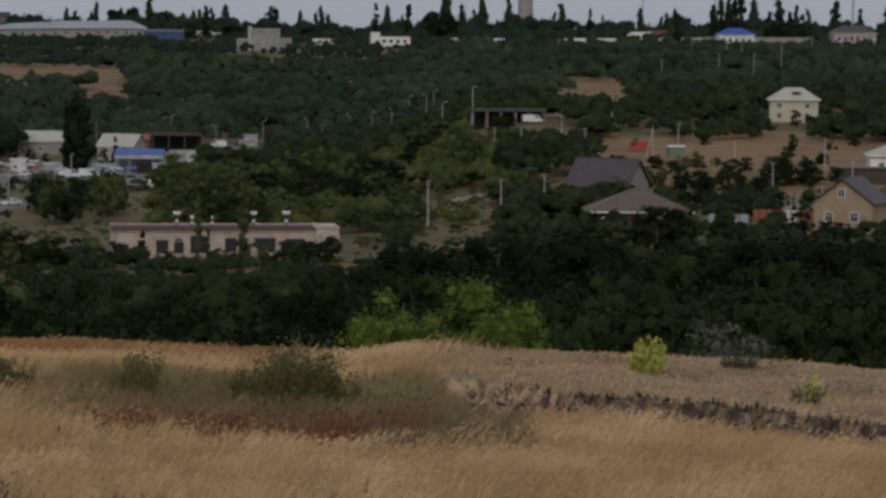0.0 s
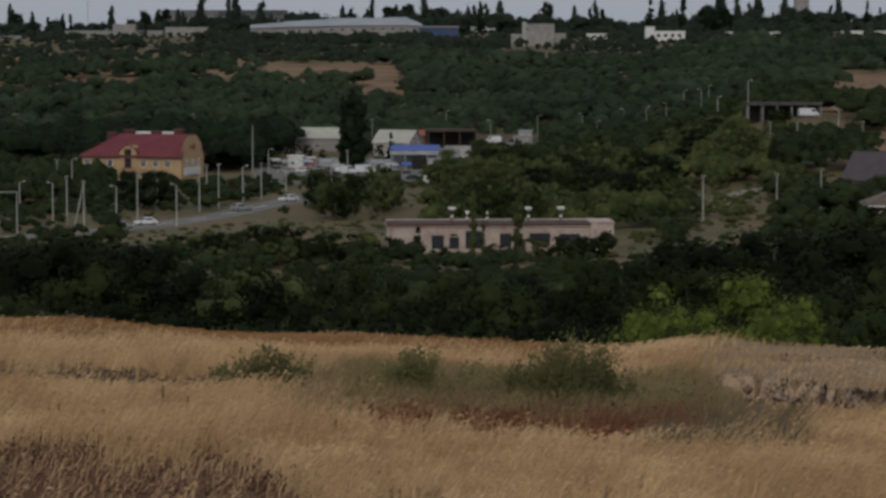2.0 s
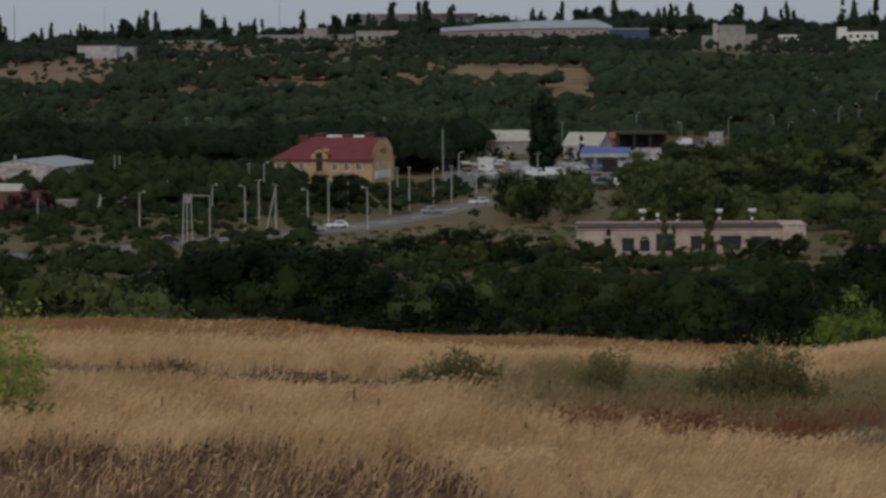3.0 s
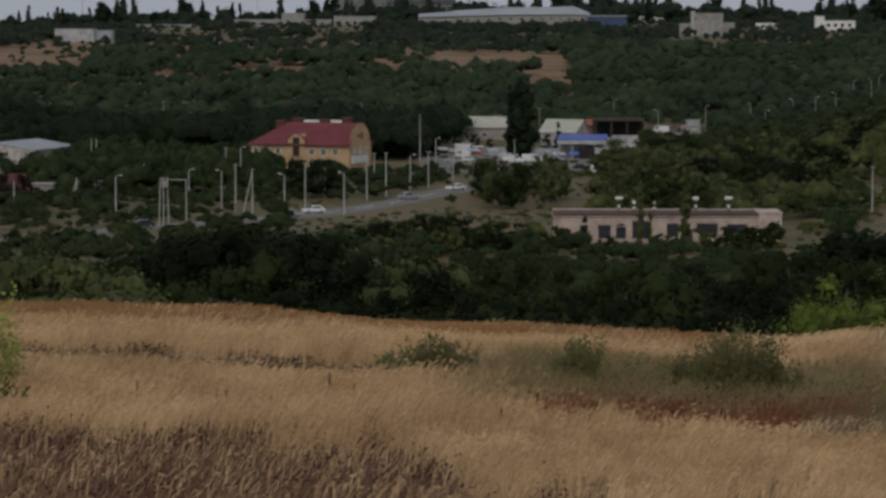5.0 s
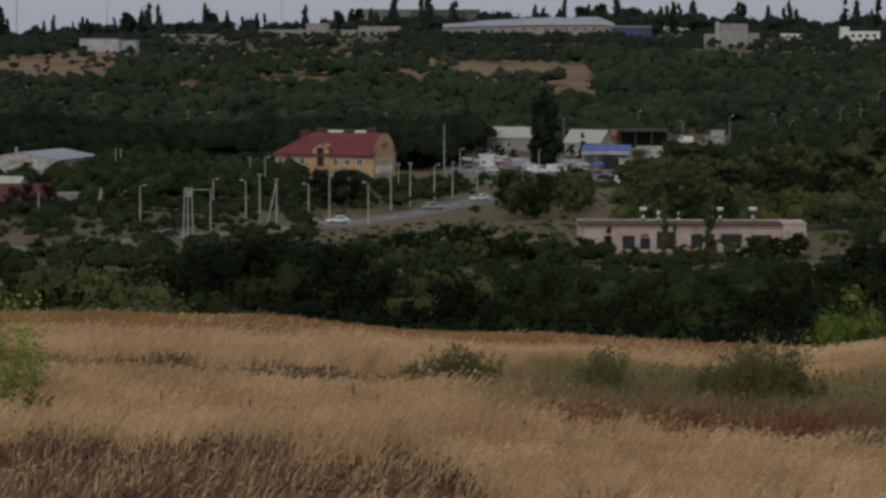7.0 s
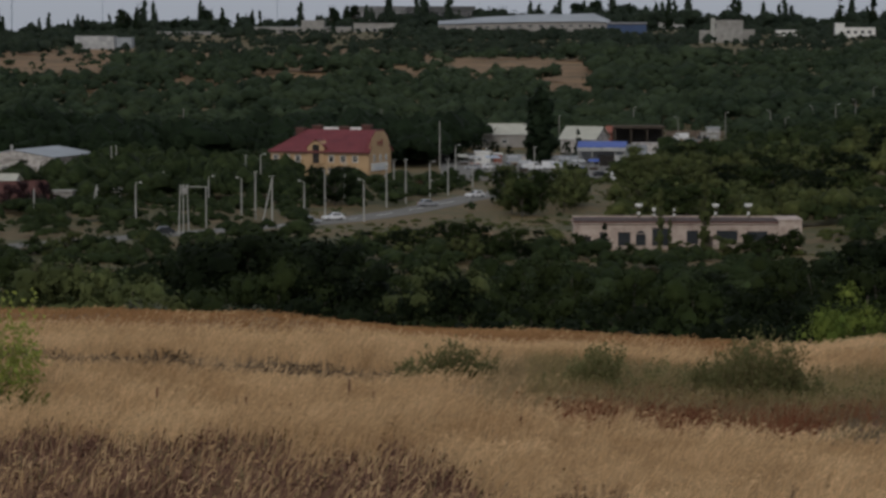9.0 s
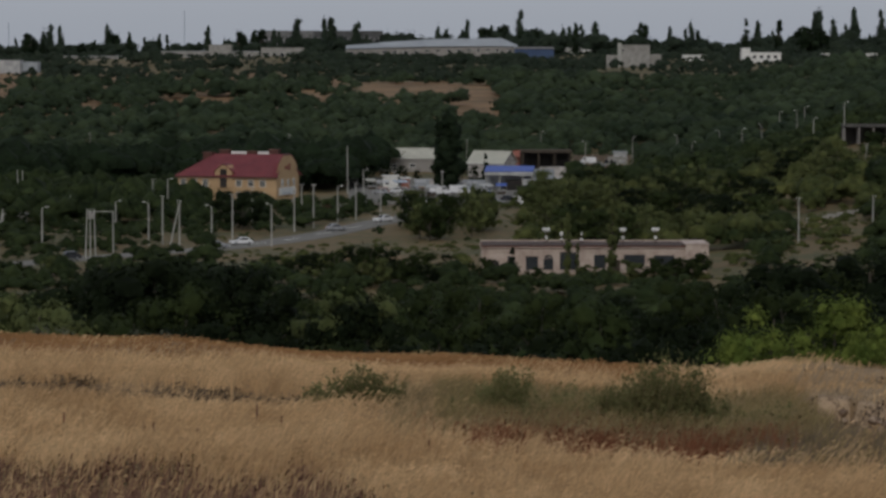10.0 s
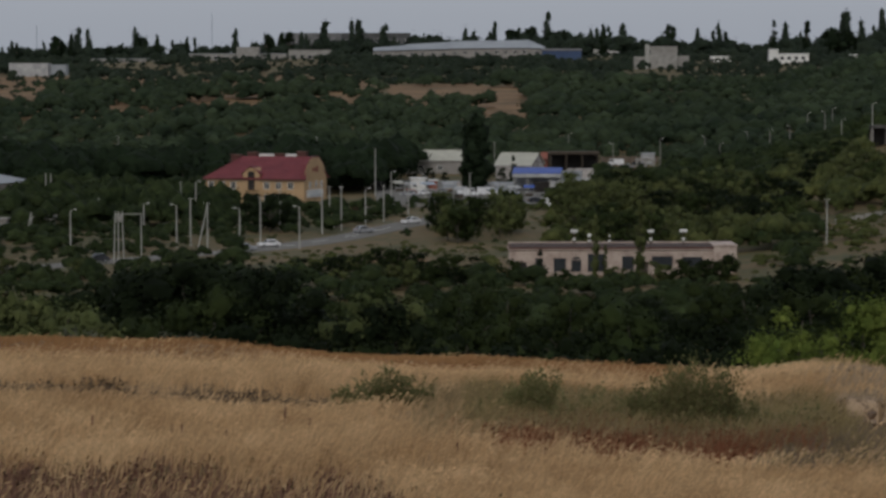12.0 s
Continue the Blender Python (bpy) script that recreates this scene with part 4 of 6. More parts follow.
# ---- vehicles ----
def car(label, at, turn, paint, length=4.3, tall=1.45, kind="car"):
    ob = thing(kind, label, kind, at, turn, "vehicles")
    hl, w = length / 2, 0.86
    if kind == "car":
        low = [(-hl, 0.3), (hl, 0.3), (hl, 0.72), (hl - 0.25, 0.86), (-hl + 0.15, 0.92), (-hl, 0.75)]
        top = [(-hl + 0.35, 0.9), (hl - 1.25, 0.86), (hl - 1.85, tall), (-hl + 0.95, tall)]
    else:
        low = [(-hl, 0.4), (hl, 0.4), (hl, 1.1), (hl - 0.5, 1.25), (-hl, 1.25)]
        top = [(-hl + 0.02, 1.2), (hl - 0.6, 1.2), (hl - 1.1, tall), (-hl + 0.05, tall)]
    body = prism(low, -w, w)
    bmesh.ops.bevel(body, geom=list(body.edges), offset=0.07, segments=2, affect="EDGES")
    part("body", body, paint, ob)
    cab = prism(top, -w + 0.1, w - 0.1)
    bmesh.ops.bevel(cab, geom=list(cab.edges), offset=0.06, segments=1, affect="EDGES")
    cab = part("cabin", cab, paint, ob)
    z0, z1 = (0.95, tall - 0.14) if kind == "car" else (tall - 0.85, tall - 0.25)
    for s in (-1, 1):
        x0, x1 = (-hl + 0.95, hl - 1.75) if kind == "car" else (hl - 2.1, hl - 1.05)
        part("side_window", boxes(((x0 + x1) / 2, s * (w - 0.1), z0, x1 - x0, 0.05, z1 - z0)), GLASS, cab)
        for x in (-hl + 0.8, hl - 0.85):
            bm = bmesh.new()
            rod(bm, (x, s * (w - 0.2), 0.31), (x, s * (w + 0.02), 0.31), 0.31, sides=14)
            wheel = part("wheel", bm, RUBBER, ob)
            part("rim", rod(bmesh.new(), (x, s * (w - 0.1), 0.31), (x, s * (w + 0.035), 0.31), 0.18, sides=10), CAR_SILVER, wheel)
        part("headlight", boxes((hl - 0.04, s * 0.6, 0.6, 0.1, 0.32, 0.16)), LAMP_GLASS, ob)
        part("tail_light", boxes((-hl + 0.03, s * 0.68, 0.7, 0.1, 0.2, 0.16)), RED, ob)
    if kind == "car":
        part("windscreen", slab((hl - 1.28, -0.66, 0.9), (hl - 1.28, 0.66, 0.9), (hl - 1.8, 0.6, tall - 0.06), (hl - 1.8, -0.6, tall - 0.06), 0.03), GLASS, cab)
        part("rear_window", slab((-hl + 0.38, -0.66, 0.95), (-hl + 0.38, 0.66, 0.95), (-hl + 0.9, 0.6, tall - 0.06), (-hl + 0.9, -0.6, tall - 0.06), 0.03), GLASS, cab)
    else:
        part("windscreen", slab((hl - 0.6, -0.66, 1.28), (hl - 0.6, 0.66, 1.28), (hl - 1.05, 0.6, tall - 0.1), (hl - 1.05, -0.6, tall - 0.1), 0.03), GLASS, cab)
    return ob


def up(p, h):
    return (p[0], p[1], p[2] + h)


car("silver saloon car on the grey road", up(spot(-4.85, 521), 0.1), 22, CAR_SILVER)
car("white saloon car on the grey road", up(spot(-4.38, 533), 0.1), 204, CAR_WHITE)
car("white hatchback on the grey road", up(spot(-1.5, 600), 0.1), 222, CAR_WHITE)
car("pale silver saloon car on the grey road", up(spot(-2.45, 573), 0.1), 30, CAR_SILVER)
car("dark saloon car on the grey road", up(spot(-7.85, 478), 0.1), 200, CAR_DARK)
for b, y, turn, paint, kind, label in ((-1.2, 742, 5, CAR_WHITE, "car", "white car parked at the roadside yard"), (-0.9, 760, 170, CAR_SILVER, "car", "silver car parked at the roadside yard"),
                                       (-0.35, 735, 10, CAR_WHITE, "van", "white van parked at the roadside yard"), (0.05, 742, 3, CAR_WHITE, "van", "white van parked at the roadside yard"),
                                       (0.55, 752, 30, CAR_WHITE, "car", "white car parked beside the stalls"), (1.35, 722, 80, CAR_WHITE, "van", "white delivery van beside the blue awning"),
                                       (1.05, 716, 20, CAR_DARK, "car", "dark car parked beside the blue awning"), (1.36, 690, 75, CAR_WHITE, "van", "white van parked below the blue awning"), (2.05, 800, 0, CAR_WHITE, "van", "white van by the dark canopy"),
                                       (-1.55, 735, 175, CAR_SILVER, "car", "silver car parked at the roadside yard"), (2.7, 838, 0, CAR_WHITE, "van", "white van behind the trees"),
                                       (-0.6, 700, 60, CAR_WHITE, "car", "white car turning off the road"), (9.0, 747, 8, CAR_WHITE, "van", "white van under the concrete canopy"),
                                       (11.15, 664, 172, RED, "van", "red van on the dry slope"), (0.75, 700, 15, CAR_SILVER, "car", "silver car among the bushes"), (7.3, 775, 5, CAR_WHITE, "van", "white van on the slope road"),
                                       (4.15, 905, 4, BLUE, "van", "dark blue lorry box behind the trees")):
    car(label, spot(b, y), turn, paint, 5.4 if kind == "van" else 4.3, 2.3 if kind == "van" else 1.45, kind)

# ---- the roadside yard with its stalls ----
gabled("stall_building", "long shed with a cream sheet roof", spot(-1.05, 885), 4, 17, 9, 4.2, 2.8, GREY_BLOCK, LIGHT_ROOF, front=((-4, 1.2, 1.6, 1.2), (2, 1.2, 1.6, 1.2)), end=((0, 1.2, 1.5, 1.3),), group="roadside sheds", category="shed")
gabled("stall_building", "grey-roofed shed with a pale wall", spot(0.72, 835), -22, 11, 11, 5.6, 3.2, BRICK_GREY, LIGHT_ROOF, group="roadside sheds", category="shed")
gabled("stall_building", "rust-brown shed behind the blue awning", spot(1.4, 856), 0, 7, 8, 6.6, 1.6, RUST, RUST, group="roadside sheds", category="shed")
aw = thing("awning", "bright blue sheet awning over a white stall front", "awning", spot(1.15, 775), -4)
part("roof", slab((-7.8, -4.0, 5.2), (5.6, -4.0, 5.2), (5.6, 4.0, 6.4), (-7.8, 4.0, 6.4), 0.2), BLUE, aw)
part("fascia", boxes((-1.1, -4.1, 4.2, 13.4, 0.2, 1.0)), YARD_WHITE, aw, "white board under the blue roof")
part("back_wall", boxes((-1.1, 3.8, -0.5, 13, 0.3, 6.7)), YARD_WHITE, aw)
part("stall", boxes((4.6, -3.4, -0.5, 3.6, 2.4, 3.6)), YARD_WHITE, aw)
# flat panel whose dark colour is the shade behind the counter
part("opening", boxes((0.2, -2.6, -0.2, 4.6, 0.4, 3.2)), SHADE_FILL, aw, "near-black panel coloured as the shade of the open stall front")
for x in (-7.4, -3.6, 2.6, 5.2):
    part("post", boxes((x, -3.9, -0.8, 0.3, 0.3, 5.1)), POLE, aw)
KEEP.append((16, 770, 12, 45))
canopy("canopy", "high dark brown canopy with open sides", spot(1.8, 846), 2, 15, 9, 8.6, DARK_WOOD, 4, DARK_WOOD, SHADE_FILL)
canopy("canopy", "small pale canopy on posts", spot(3.25, 880), 0, 6, 5, 4.2, CONCRETE, 3, POLE)
flat_block("gate_kiosk", "white kiosk with a red door panel", spot(-1.35, 785), 6, 4.2, 3.2, 3.4, WHITE, WHITE, "kiosk", front=((-1.0, 1.2, 1.0, 1.0),))
flat_block("gate_kiosk", "red kiosk beside the yard gate", spot(-1.05, 788), 6, 2.2, 2.2, 2.8, RUST, WHITE, "kiosk")
for b, y, w, h, m in ((0.0, 748, 5.0, 2.6, YARD_WHITE), (-0.6, 790, 7.0, 2.2, METAL_ROOF), (0.35, 772, 6.0, 2.6, METAL_ROOF), (1.75, 800, 6.0, 4.2, METAL_ROOF), (1.95, 828, 8.0, 4.2, BRICK_GREY), (-0.25, 762, 8, 2.9, BRICK_GREY), (2.35, 818, 4, 3, BLUE_GREY)):
    flat_block("container", "pale metal storage container in the roadside yard", spot(b, y), planted.uniform(-12, 12), w, 2.6, h, m, m, "container", lip=0.06, group="containers in the yard")
paling("row of pale concrete blocks along the yard", spot(-2.6, 668), spot(-0.85, 690), 1.0, CONCRETE, 2.2, name="block_wall", seed=8, gap=0.3)
KEEP.append((-8, 735, 22, 42))
KEEP.append((-15.5, 825, 10, 50))
KEEP.append((43, 880, 13, 60))
paling("low dull brown sheet wall at the back of the yard", spot(2.35, 932), spot(3.5, 936), 2.0, TAN_ROOF, 2.0, name="sheet_wall", seed=9)
for b, y, turn, paint, kind, label in ((2.45, 905, 5, CAR_WHITE, "car", "white car parked at the back of the yard"), (2.65, 912, 175, CAR_WHITE, "van", "white van parked at the back of the yard"), (2.9, 902, 12, CAR_SILVER, "car", "silver car parked at the back of the yard"),
                                       (3.1, 915, 0, CAR_DARK, "car", "dark car parked at the back of the yard"), (2.25, 898, 80, CAR_SILVER, "van", "silver van parked at the back of the yard")):
    car(label, spot(b, y), turn, paint, 5.4 if kind == "van" else 4.3, 2.3 if kind == "van" else 1.45, kind)
flat_block("gate_kiosk", "small pale kiosk at the back of the yard", spot(3.3, 920), 5, 4.0, 3.0, 3.6, YARD_WHITE, METAL_ROOF, "kiosk", front=((0, 1.2, 1.4, 1.2),))


def market_stall(at, turn, w, mat, goods):
    ob = thing("market_stall", "small market stall with a sheet canopy and a table", "stall", at, turn, "stalls in the yard")
    part("canopy", slab((-w / 2, -1.3, 2.3), (w / 2, -1.3, 2.3), (w / 2, 1.3, 2.9), (-w / 2, 1.3, 2.9), 0.08), mat, ob)
    for sx in (-1, 1):
        part("post", rod(bmesh.new(), (sx * (w / 2 - 0.1), -1.2, -0.3), (sx * (w / 2 - 0.1), -1.2, 2.35), 0.05, sides=6), POLE, ob)
        part("post", rod(bmesh.new(), (sx * (w / 2 - 0.1), 1.2, -0.3), (sx * (w / 2 - 0.1), 1.2, 2.9), 0.05, sides=6), POLE, ob)
    part("table", boxes((0, -0.6, 0.75, w * 0.9, 1.0, 0.08), (0, -0.6, 0, w * 0.8, 0.7, 0.75)), DARK_WOOD, ob)
    part("goods", boxes((-w * 0.22, -0.6, 0.84, w * 0.3, 0.8, 0.4), (w * 0.2, -0.6, 0.84, w * 0.36, 0.8, 0.28), bevel=0.05), goods, ob)


for b, y, w, mat, goods in ((-1.5, 758, 3.2, YARD_WHITE, RUST), (-1.15, 765, 4.0, BLUE_GREY, YARD_WHITE), (-0.75, 772, 3.0, YARD_WHITE, TAN_WALL), (-0.2, 780, 3.6, METAL_ROOF, RED), (0.3, 755, 3.0, YARD_WHITE, GREEN_PAINT), (0.6, 738, 3.4, YARD_WHITE, CAR_BLUE),
                            (0.9, 742, 2.8, BLUE, YARD_WHITE), (1.55, 745, 3.2, YARD_WHITE, RUST), (1.9, 770, 3.4, BLUE_GREY, TAN_WALL), (2.25, 785, 3.0, YARD_WHITE, RED), (-1.75, 775, 2.8, LIGHT_ROOF, YARD_WHITE), (1.7, 722, 3.0, METAL_ROOF, YARD_WHITE),
                            (2.6, 850, 4.0, YARD_WHITE, RUST), (2.95, 860, 4.0, RUST, YARD_WHITE), (-0.5, 728, 3.0, YARD_WHITE, CAR_DARK), (0.15, 722, 2.6, CAR_SILVER, RUST)):
    market_stall(spot(b, y), planted.uniform(-25, 25), w, mat, goods)


# ---- poles ----
def pole(at, h, arms=1, lamp=0, strut=0, label="pale concrete utility pole with a crossarm", mat=None):
    ob = thing("utility_pole", label, "pole", at, planted.uniform(-12, 12), "utility poles")
    mat = mat or POLE
    part("shaft", rod(bmesh.new(), (0, 0, -1.0), (0, 0, h), 0.17, 0.10, 8), mat, ob)
    for i in range(arms):
        a = part("crossarm", boxes((0, 0, h - 0.35 - i * 0.7, 0.9, 0.06, 0.06)), DARK_WOOD, ob)
        for x in (-0.4, 0.4):
            part("insulator", rod(bmesh.new(), (x, 0, h - 0.24 - i * 0.7), (x, 0, h + 0.0 - i * 0.7), 0.06, 0.045, 6), WHITE, a)
    if strut:
        part("strut", rod(bmesh.new(), (strut * h * 0.24, 0, -1.0), (0, 0, h * 0.93), 0.16, 0.12, 8), mat, ob)
    if lamp:
        part("lamp_arm", rod(bmesh.new(), (0, 0, h - 0.1), (lamp * 0.7, 0, h + 0.25), 0.05), mat, ob)
        hd = part("lamp_head", boxes((lamp * 0.9, 0, h + 0.18, 0.6, 0.3, 0.18), bevel=0.06), CONCRETE, ob)
        part("lamp_glass", boxes((lamp * 0.9, 0, h + 0.1, 0.45, 0.24, 0.1)), LAMP_GLASS, hd)
    return ob


for b, y, h, arms, lamp, strut in (
        (-8.37, 500, 8.2, 0, 1, 0), (-6.24, 528, 8.0, 0, -1, 0), (-5.96, 532, 9.2, 1, 0, 0), (-5.62, 528, 8.6, 1, 0, -1), (-4.97, 527, 7.6, 0, -1, 0), (-4.55, 548, 8.8, 1, 0, 0),
        (-4.15, 585, 8.4, 1, 0, 0), (-3.76, 530, 7.9, 0, -1, 0), (-3.30, 572, 8.6, 1, 0, 0), (-2.91, 582, 9.2, 1, 0, 0), (-2.42, 602, 7.4, 0, 1, 0), (-2.05, 612, 8.0, 1, 0, 0),
        (-2.22, 735, 12.5, 0, 0, 0), (-1.9, 700, 8.0, 0, 1, 0), (-1.2, 690, 7.5, 0, -1, 0), (-0.3, 700, 8.0, 1, 0, 0), (-6.9, 560, 6.4, 0, 1, 0), (-9.15, 545, 5.4, 0, 0, -1), (-10.4, 520, 6.0, 0, 0, 0),
        (-3.15, 640, 7.0, 1, 0, 0), (-7.8, 610, 6.0, 0, 0, 0), (-8.75, 700, 8.0, 0, 0, 0), (-8.85, 702, 8.0, 0, 0, 0), (-5.85, 640, 8.0, 0, 1, 0), (-6.15, 645, 8.0, 1, 0, 0), (-1.55, 650, 7.5, 1, 0, 0),
        (6.9, 506, 8.2, 1, 0, 0), (8.38, 511, 7.0, 1, 0, 0), (9.26, 516, 7.4, 1, 0, 0), (8.78, 640, 8.0, 1, 0, 0), (8.24, 668, 6.5, 1, 0, 0), (10.6, 714, 6.2, 0, 0, 1), (11.44, 648, 7.4, 0, 0, -1),
        (11.95, 668, 6.2, 1, 0, 0), (13.86, 541, 8.2, 1, 0, 0), (14.23, 489, 5.8, 0, 0, 0), (14.36, 489, 5.8, 0, 0, 0), (10.08, 682, 4.5, 1, 0, 0), (13.09, 626, 6.0, 0, 0, 0), (7.79, 752, 12.0, 0, 1, 0),
        (7.18, 803, 8.5, 0, 1, 0), (14.9, 620, 7.0, 1, 0, 0), (15.45, 560, 6.5, 1, 0, 0), (14.85, 520, 5.0, 0, 0, 0), (9.6, 700, 6.0, 0, -1, 0)):
    pole(spot(b, y), h, arms, lamp, strut, "pale concrete street lamp post" if lamp else "braced pale concrete utility pole" if strut else "pale concrete utility pole with a crossarm")
for i, b in enumerate((-10.3, -9.65, -8.85, -7.4, -5.9, -4.7, -3.4, -1.75, 0.2, 1.7, 2.6, 3.55, 4.45, 4.75, 5.3, 5.75, 6.15, 6.5, 6.85, 7.0)):
    pole(spot(b, 900 + 30 * math.sin(i * 2.3)), 9.5, 0 if i > 8 else 1, (1 if i % 2 else -1) if i > 8 else 0, 0, "grey street lamp on the far road" if i > 8 else "grey pole on the far road", GREY_BLOCK)
for b, y, h in ((13.45, 1010, 12), (14.0, 1100, 12), (12.2, 1150, 12), (12.9, 1180, 12), (13.2, 1200, 11), (14.6, 1250, 12), (15.2, 1260, 12), (11.6, 1000, 10), (12.75, 1020, 11)):
    pole(spot(b, y), h, 1, 0, 0, "grey pole among the hillside trees")
# the transformer portal beside the road
tp = thing("transformer_portal", "two braced concrete poles joined by a crossbeam", "pole", spot(-7.4, 477))
for x, lean in ((-0.6, -0.5), (0.55, 0.4), (-0.1, 0.0)):
    part("shaft", rod(bmesh.new(), (x + lean * 0.7, 0, -1), (x, 0, 8.8), 0.13, 0.09), POLE, tp)
part("crossbeam", boxes((1.7, 0, 8.3, 4.4, 0.12, 0.13)), POLE, tp)
part("shaft", rod(bmesh.new(), (3.7, 0.6, -1), (3.7, 0.6, 8.4), 0.12, 0.09), POLE, tp)
part("switch_box", boxes((0.2, -0.4, 7.1, 1.1, 0.7, 1.0), bevel=0.05), CONCRETE, tp)

# ---- the road ----
pts = []
for (b0, q0), (b1, q1) in zip(ROAD, ROAD[1:]):
    for i in range(8):
        b, y = b0 + (b1 - b0) * i / 8, q0 + (q1 - q0) * i / 8
        pts.append(Vector((y * math.tan(radians(b)), y, 0)))
pts = [sum((pts[max(0, min(len(pts) - 1, i + k))] for k in range(-5, 6)), Vector()) / 11 for i in range(len(pts))]


def strip(name, offsets, lift, mat, label, cat, skip=0):
    bm = bmesh.new()
    rows = []
    for i, p in enumerate(pts):
        d = (pts[min(i + 1, len(pts) - 1)] - pts[max(i - 1, 0)]).normalized()
        n = Vector((d.y, -d.x, 0))
        rows.append([bm.verts.new((p.x + n.x * o, p.y + n.y * o, float(land(p.x + n.x * o, p.y + n.y * o)) + h)) for o, h in offsets])
    for i, (r0, r1) in enumerate(zip(rows, rows[1:])):
        if skip and i % (2 * skip) >= skip:
            continue
        for j in range(len(offsets) - 1):
            bm.faces.new((r0[j], r0[j + 1], r1[j + 1], r1[j]))
    bmesh.ops.recalc_face_normals(bm, faces=bm.faces)
    return tagged(part(name, bm, mat), label, cat, kind="structure")


strip("road", [(-4.2, -0.4), (-4.0, 0.10), (0, 0.16), (4.0, 0.10), (4.2, -0.4)], 0, ASPHALT, "grey asphalt road curving up to the yard", "road")
strip("road_marking", [(-0.12, 0.168), (0.12, 0.168)], 0, WHITE, "faded white centre line", "marking", 2)
bm = bmesh.new()
for i in range(16):
    for j in range(12):
        b, y = -2.2 + i * 0.32, 690 + j * 13
        q = [(y * math.tan(radians(b)), y), (y * math.tan(radians(b + 0.32)), y), ((y + 13) * math.tan(radians(b + 0.32)), y + 13), ((y + 13) * math.tan(radians(b)), y + 13)]
        bm.faces.new([bm.verts.new((u, v, float(land(u, v)) + 0.12)) for u, v in q])
bmesh.ops.remove_doubles(bm, verts=bm.verts, dist=0.01)
tagged(part("yard_pavement", bm, ASPHALT), "dusty concrete yard around the roadside stalls", "pavement", kind="structure")

# ---- on the ridge ----
SIGHT = [(-2.3, 1.2, 1830, 1925), (1.1, 2.1, 1780, 1910), (2.95, 4.15, 1380, 1670), (12.55, 13.5, 1390, 1495), (14.8, 16.0, 1480, 1610)]  # open ground before the buildings on the ridge
def lines(n, span, z, w, h):
    return tuple((-span / 2 + span * (i + 0.5) / n, z, w, h) for i in range(n))


wh = thing("factory_hall", "very long factory hall with a pale stepped metal roof", "building", (0, 1905, 0))


def ridge_point(b, depth, e):
    y = 1905 + depth
    return Vector((y * math.tan(radians(b)), depth, EYE + y * math.tan(radians(e))))


# bays of the hall: bearing of both ends, eave and ridge heights as seen over the level at both ends
for b0, b1, e0, e1, r0, r1 in ((-2.25, -1.58, 0.345, 0.365, 0.405, 0.455), (-1.58, -0.72, 0.365, 0.385, 0.47, 0.52), (-0.72, 0.15, 0.39, 0.40, 0.53, 0.55), (0.15, 0.9, 0.40, 0.40, 0.54, 0.56), (0.9, 1.22, 0.40, 0.39, 0.555, 0.42)):
    a, b = ridge_point(b0, 0, e0), ridge_point(b1, 0, e1)
    part("roof", slab(a + Vector((0, -0.8, -0.1)), b + Vector((0, -0.8, -0.1)), ridge_point(b1, 17, r1), ridge_point(b0, 17, r0), 0.3), METAL_ROOF, wh)
    part("roof", slab(ridge_point(b0, 34, e0 - 0.02), ridge_point(b1, 34, e1 - 0.02), ridge_point(b1, 17, r1), ridge_point(b0, 17, r0), 0.3), METAL_ROOF, wh)
    low = min(a.z, b.z) - 0.15
    part("wall", boxes(((a.x + b.x) / 2, 17, 34, b.x - a.x, 33.6, low - 34)), GREY_BLOCK, wh)
    n = int((b.x - a.x) / 6)
    for i in range(n):
        window(wh, a.x + (b.x - a.x) * (i + 0.5) / n, 0.2, low - 3.2, 2.6, 1.4, bars=False)
KEEP.append((-17, 1920, 60, 20))
gabled("factory_hall", "factory annex with blue sheet walls", (1900 * math.tan(radians(1.55)), 1900, 40), 0, 26, 20, 5.5, 1.2, two("blue_sheet_wall", (0.045, 0.07, 0.14), (0.06, 0.095, 0.18), 0.1), PANEL, group="", category="building")
blk = flat_block("concrete_block", "windowless pale concrete block building", (1650 * math.tan(radians(3.58)), 1655, 33.5), -4, 18.5, 14, 12.6, CONCRETE, CONCRETE, front=((-7.0, 8.5, 1.6, 2.2),))
part("annex", boxes((-12.5, 1, -3, 7, 10, 10.0)), CONCRETE, blk, "lower concrete side wing")
part("annex", boxes((12.5, 2, -3, 7, 10, 10.5)), CONCRETE, blk, "lower concrete side wing")
part("tower", boxes((-8.2, -7.3, -3, 2.4, 1.2, 17.0)), POLE, blk, "narrow pale stair shaft")
def low_white(b0, b1, y, e0, e1, label, name="white_building", mat=None, roof=None, n=0, depth=10):
    xa, xb = y * math.tan(radians(b0)), y * math.tan(radians(b1))
    z0, z1 = EYE + y * math.tan(radians(e0)), EYE + y * math.tan(radians(e1))
    SIGHT.append((b0 - 0.03, b1 + 0.03, y - 330, y + 12))
    L = xb - xa
    return flat_block(name, label, ((xa + xb) / 2, y, z0), 0, L, depth, z1 - z0, mat or WHITE, roof or mat or WHITE, front=lines(n, L * 0.9, (z1 - z0) * 0.35, min(2.5, L / n * 0.45), (z1 - z0) * 0.35) if n else (), lip=0.2)
low_white(5.72, 6.5, 1715, 0.1, 0.27, "white low house with dark openings", n=5)
low_white(5.72, 5.9, 1712, 0.25, 0.36, "small white attic block", depth=6)
low_white(7.35, 8.4, 1600, 0.12, 0.25, "long white wall of a depot", n=8)
low_white(9.65, 11.6, 1500, 0.13, 0.27, "long white depot wall", n=0, depth=6)
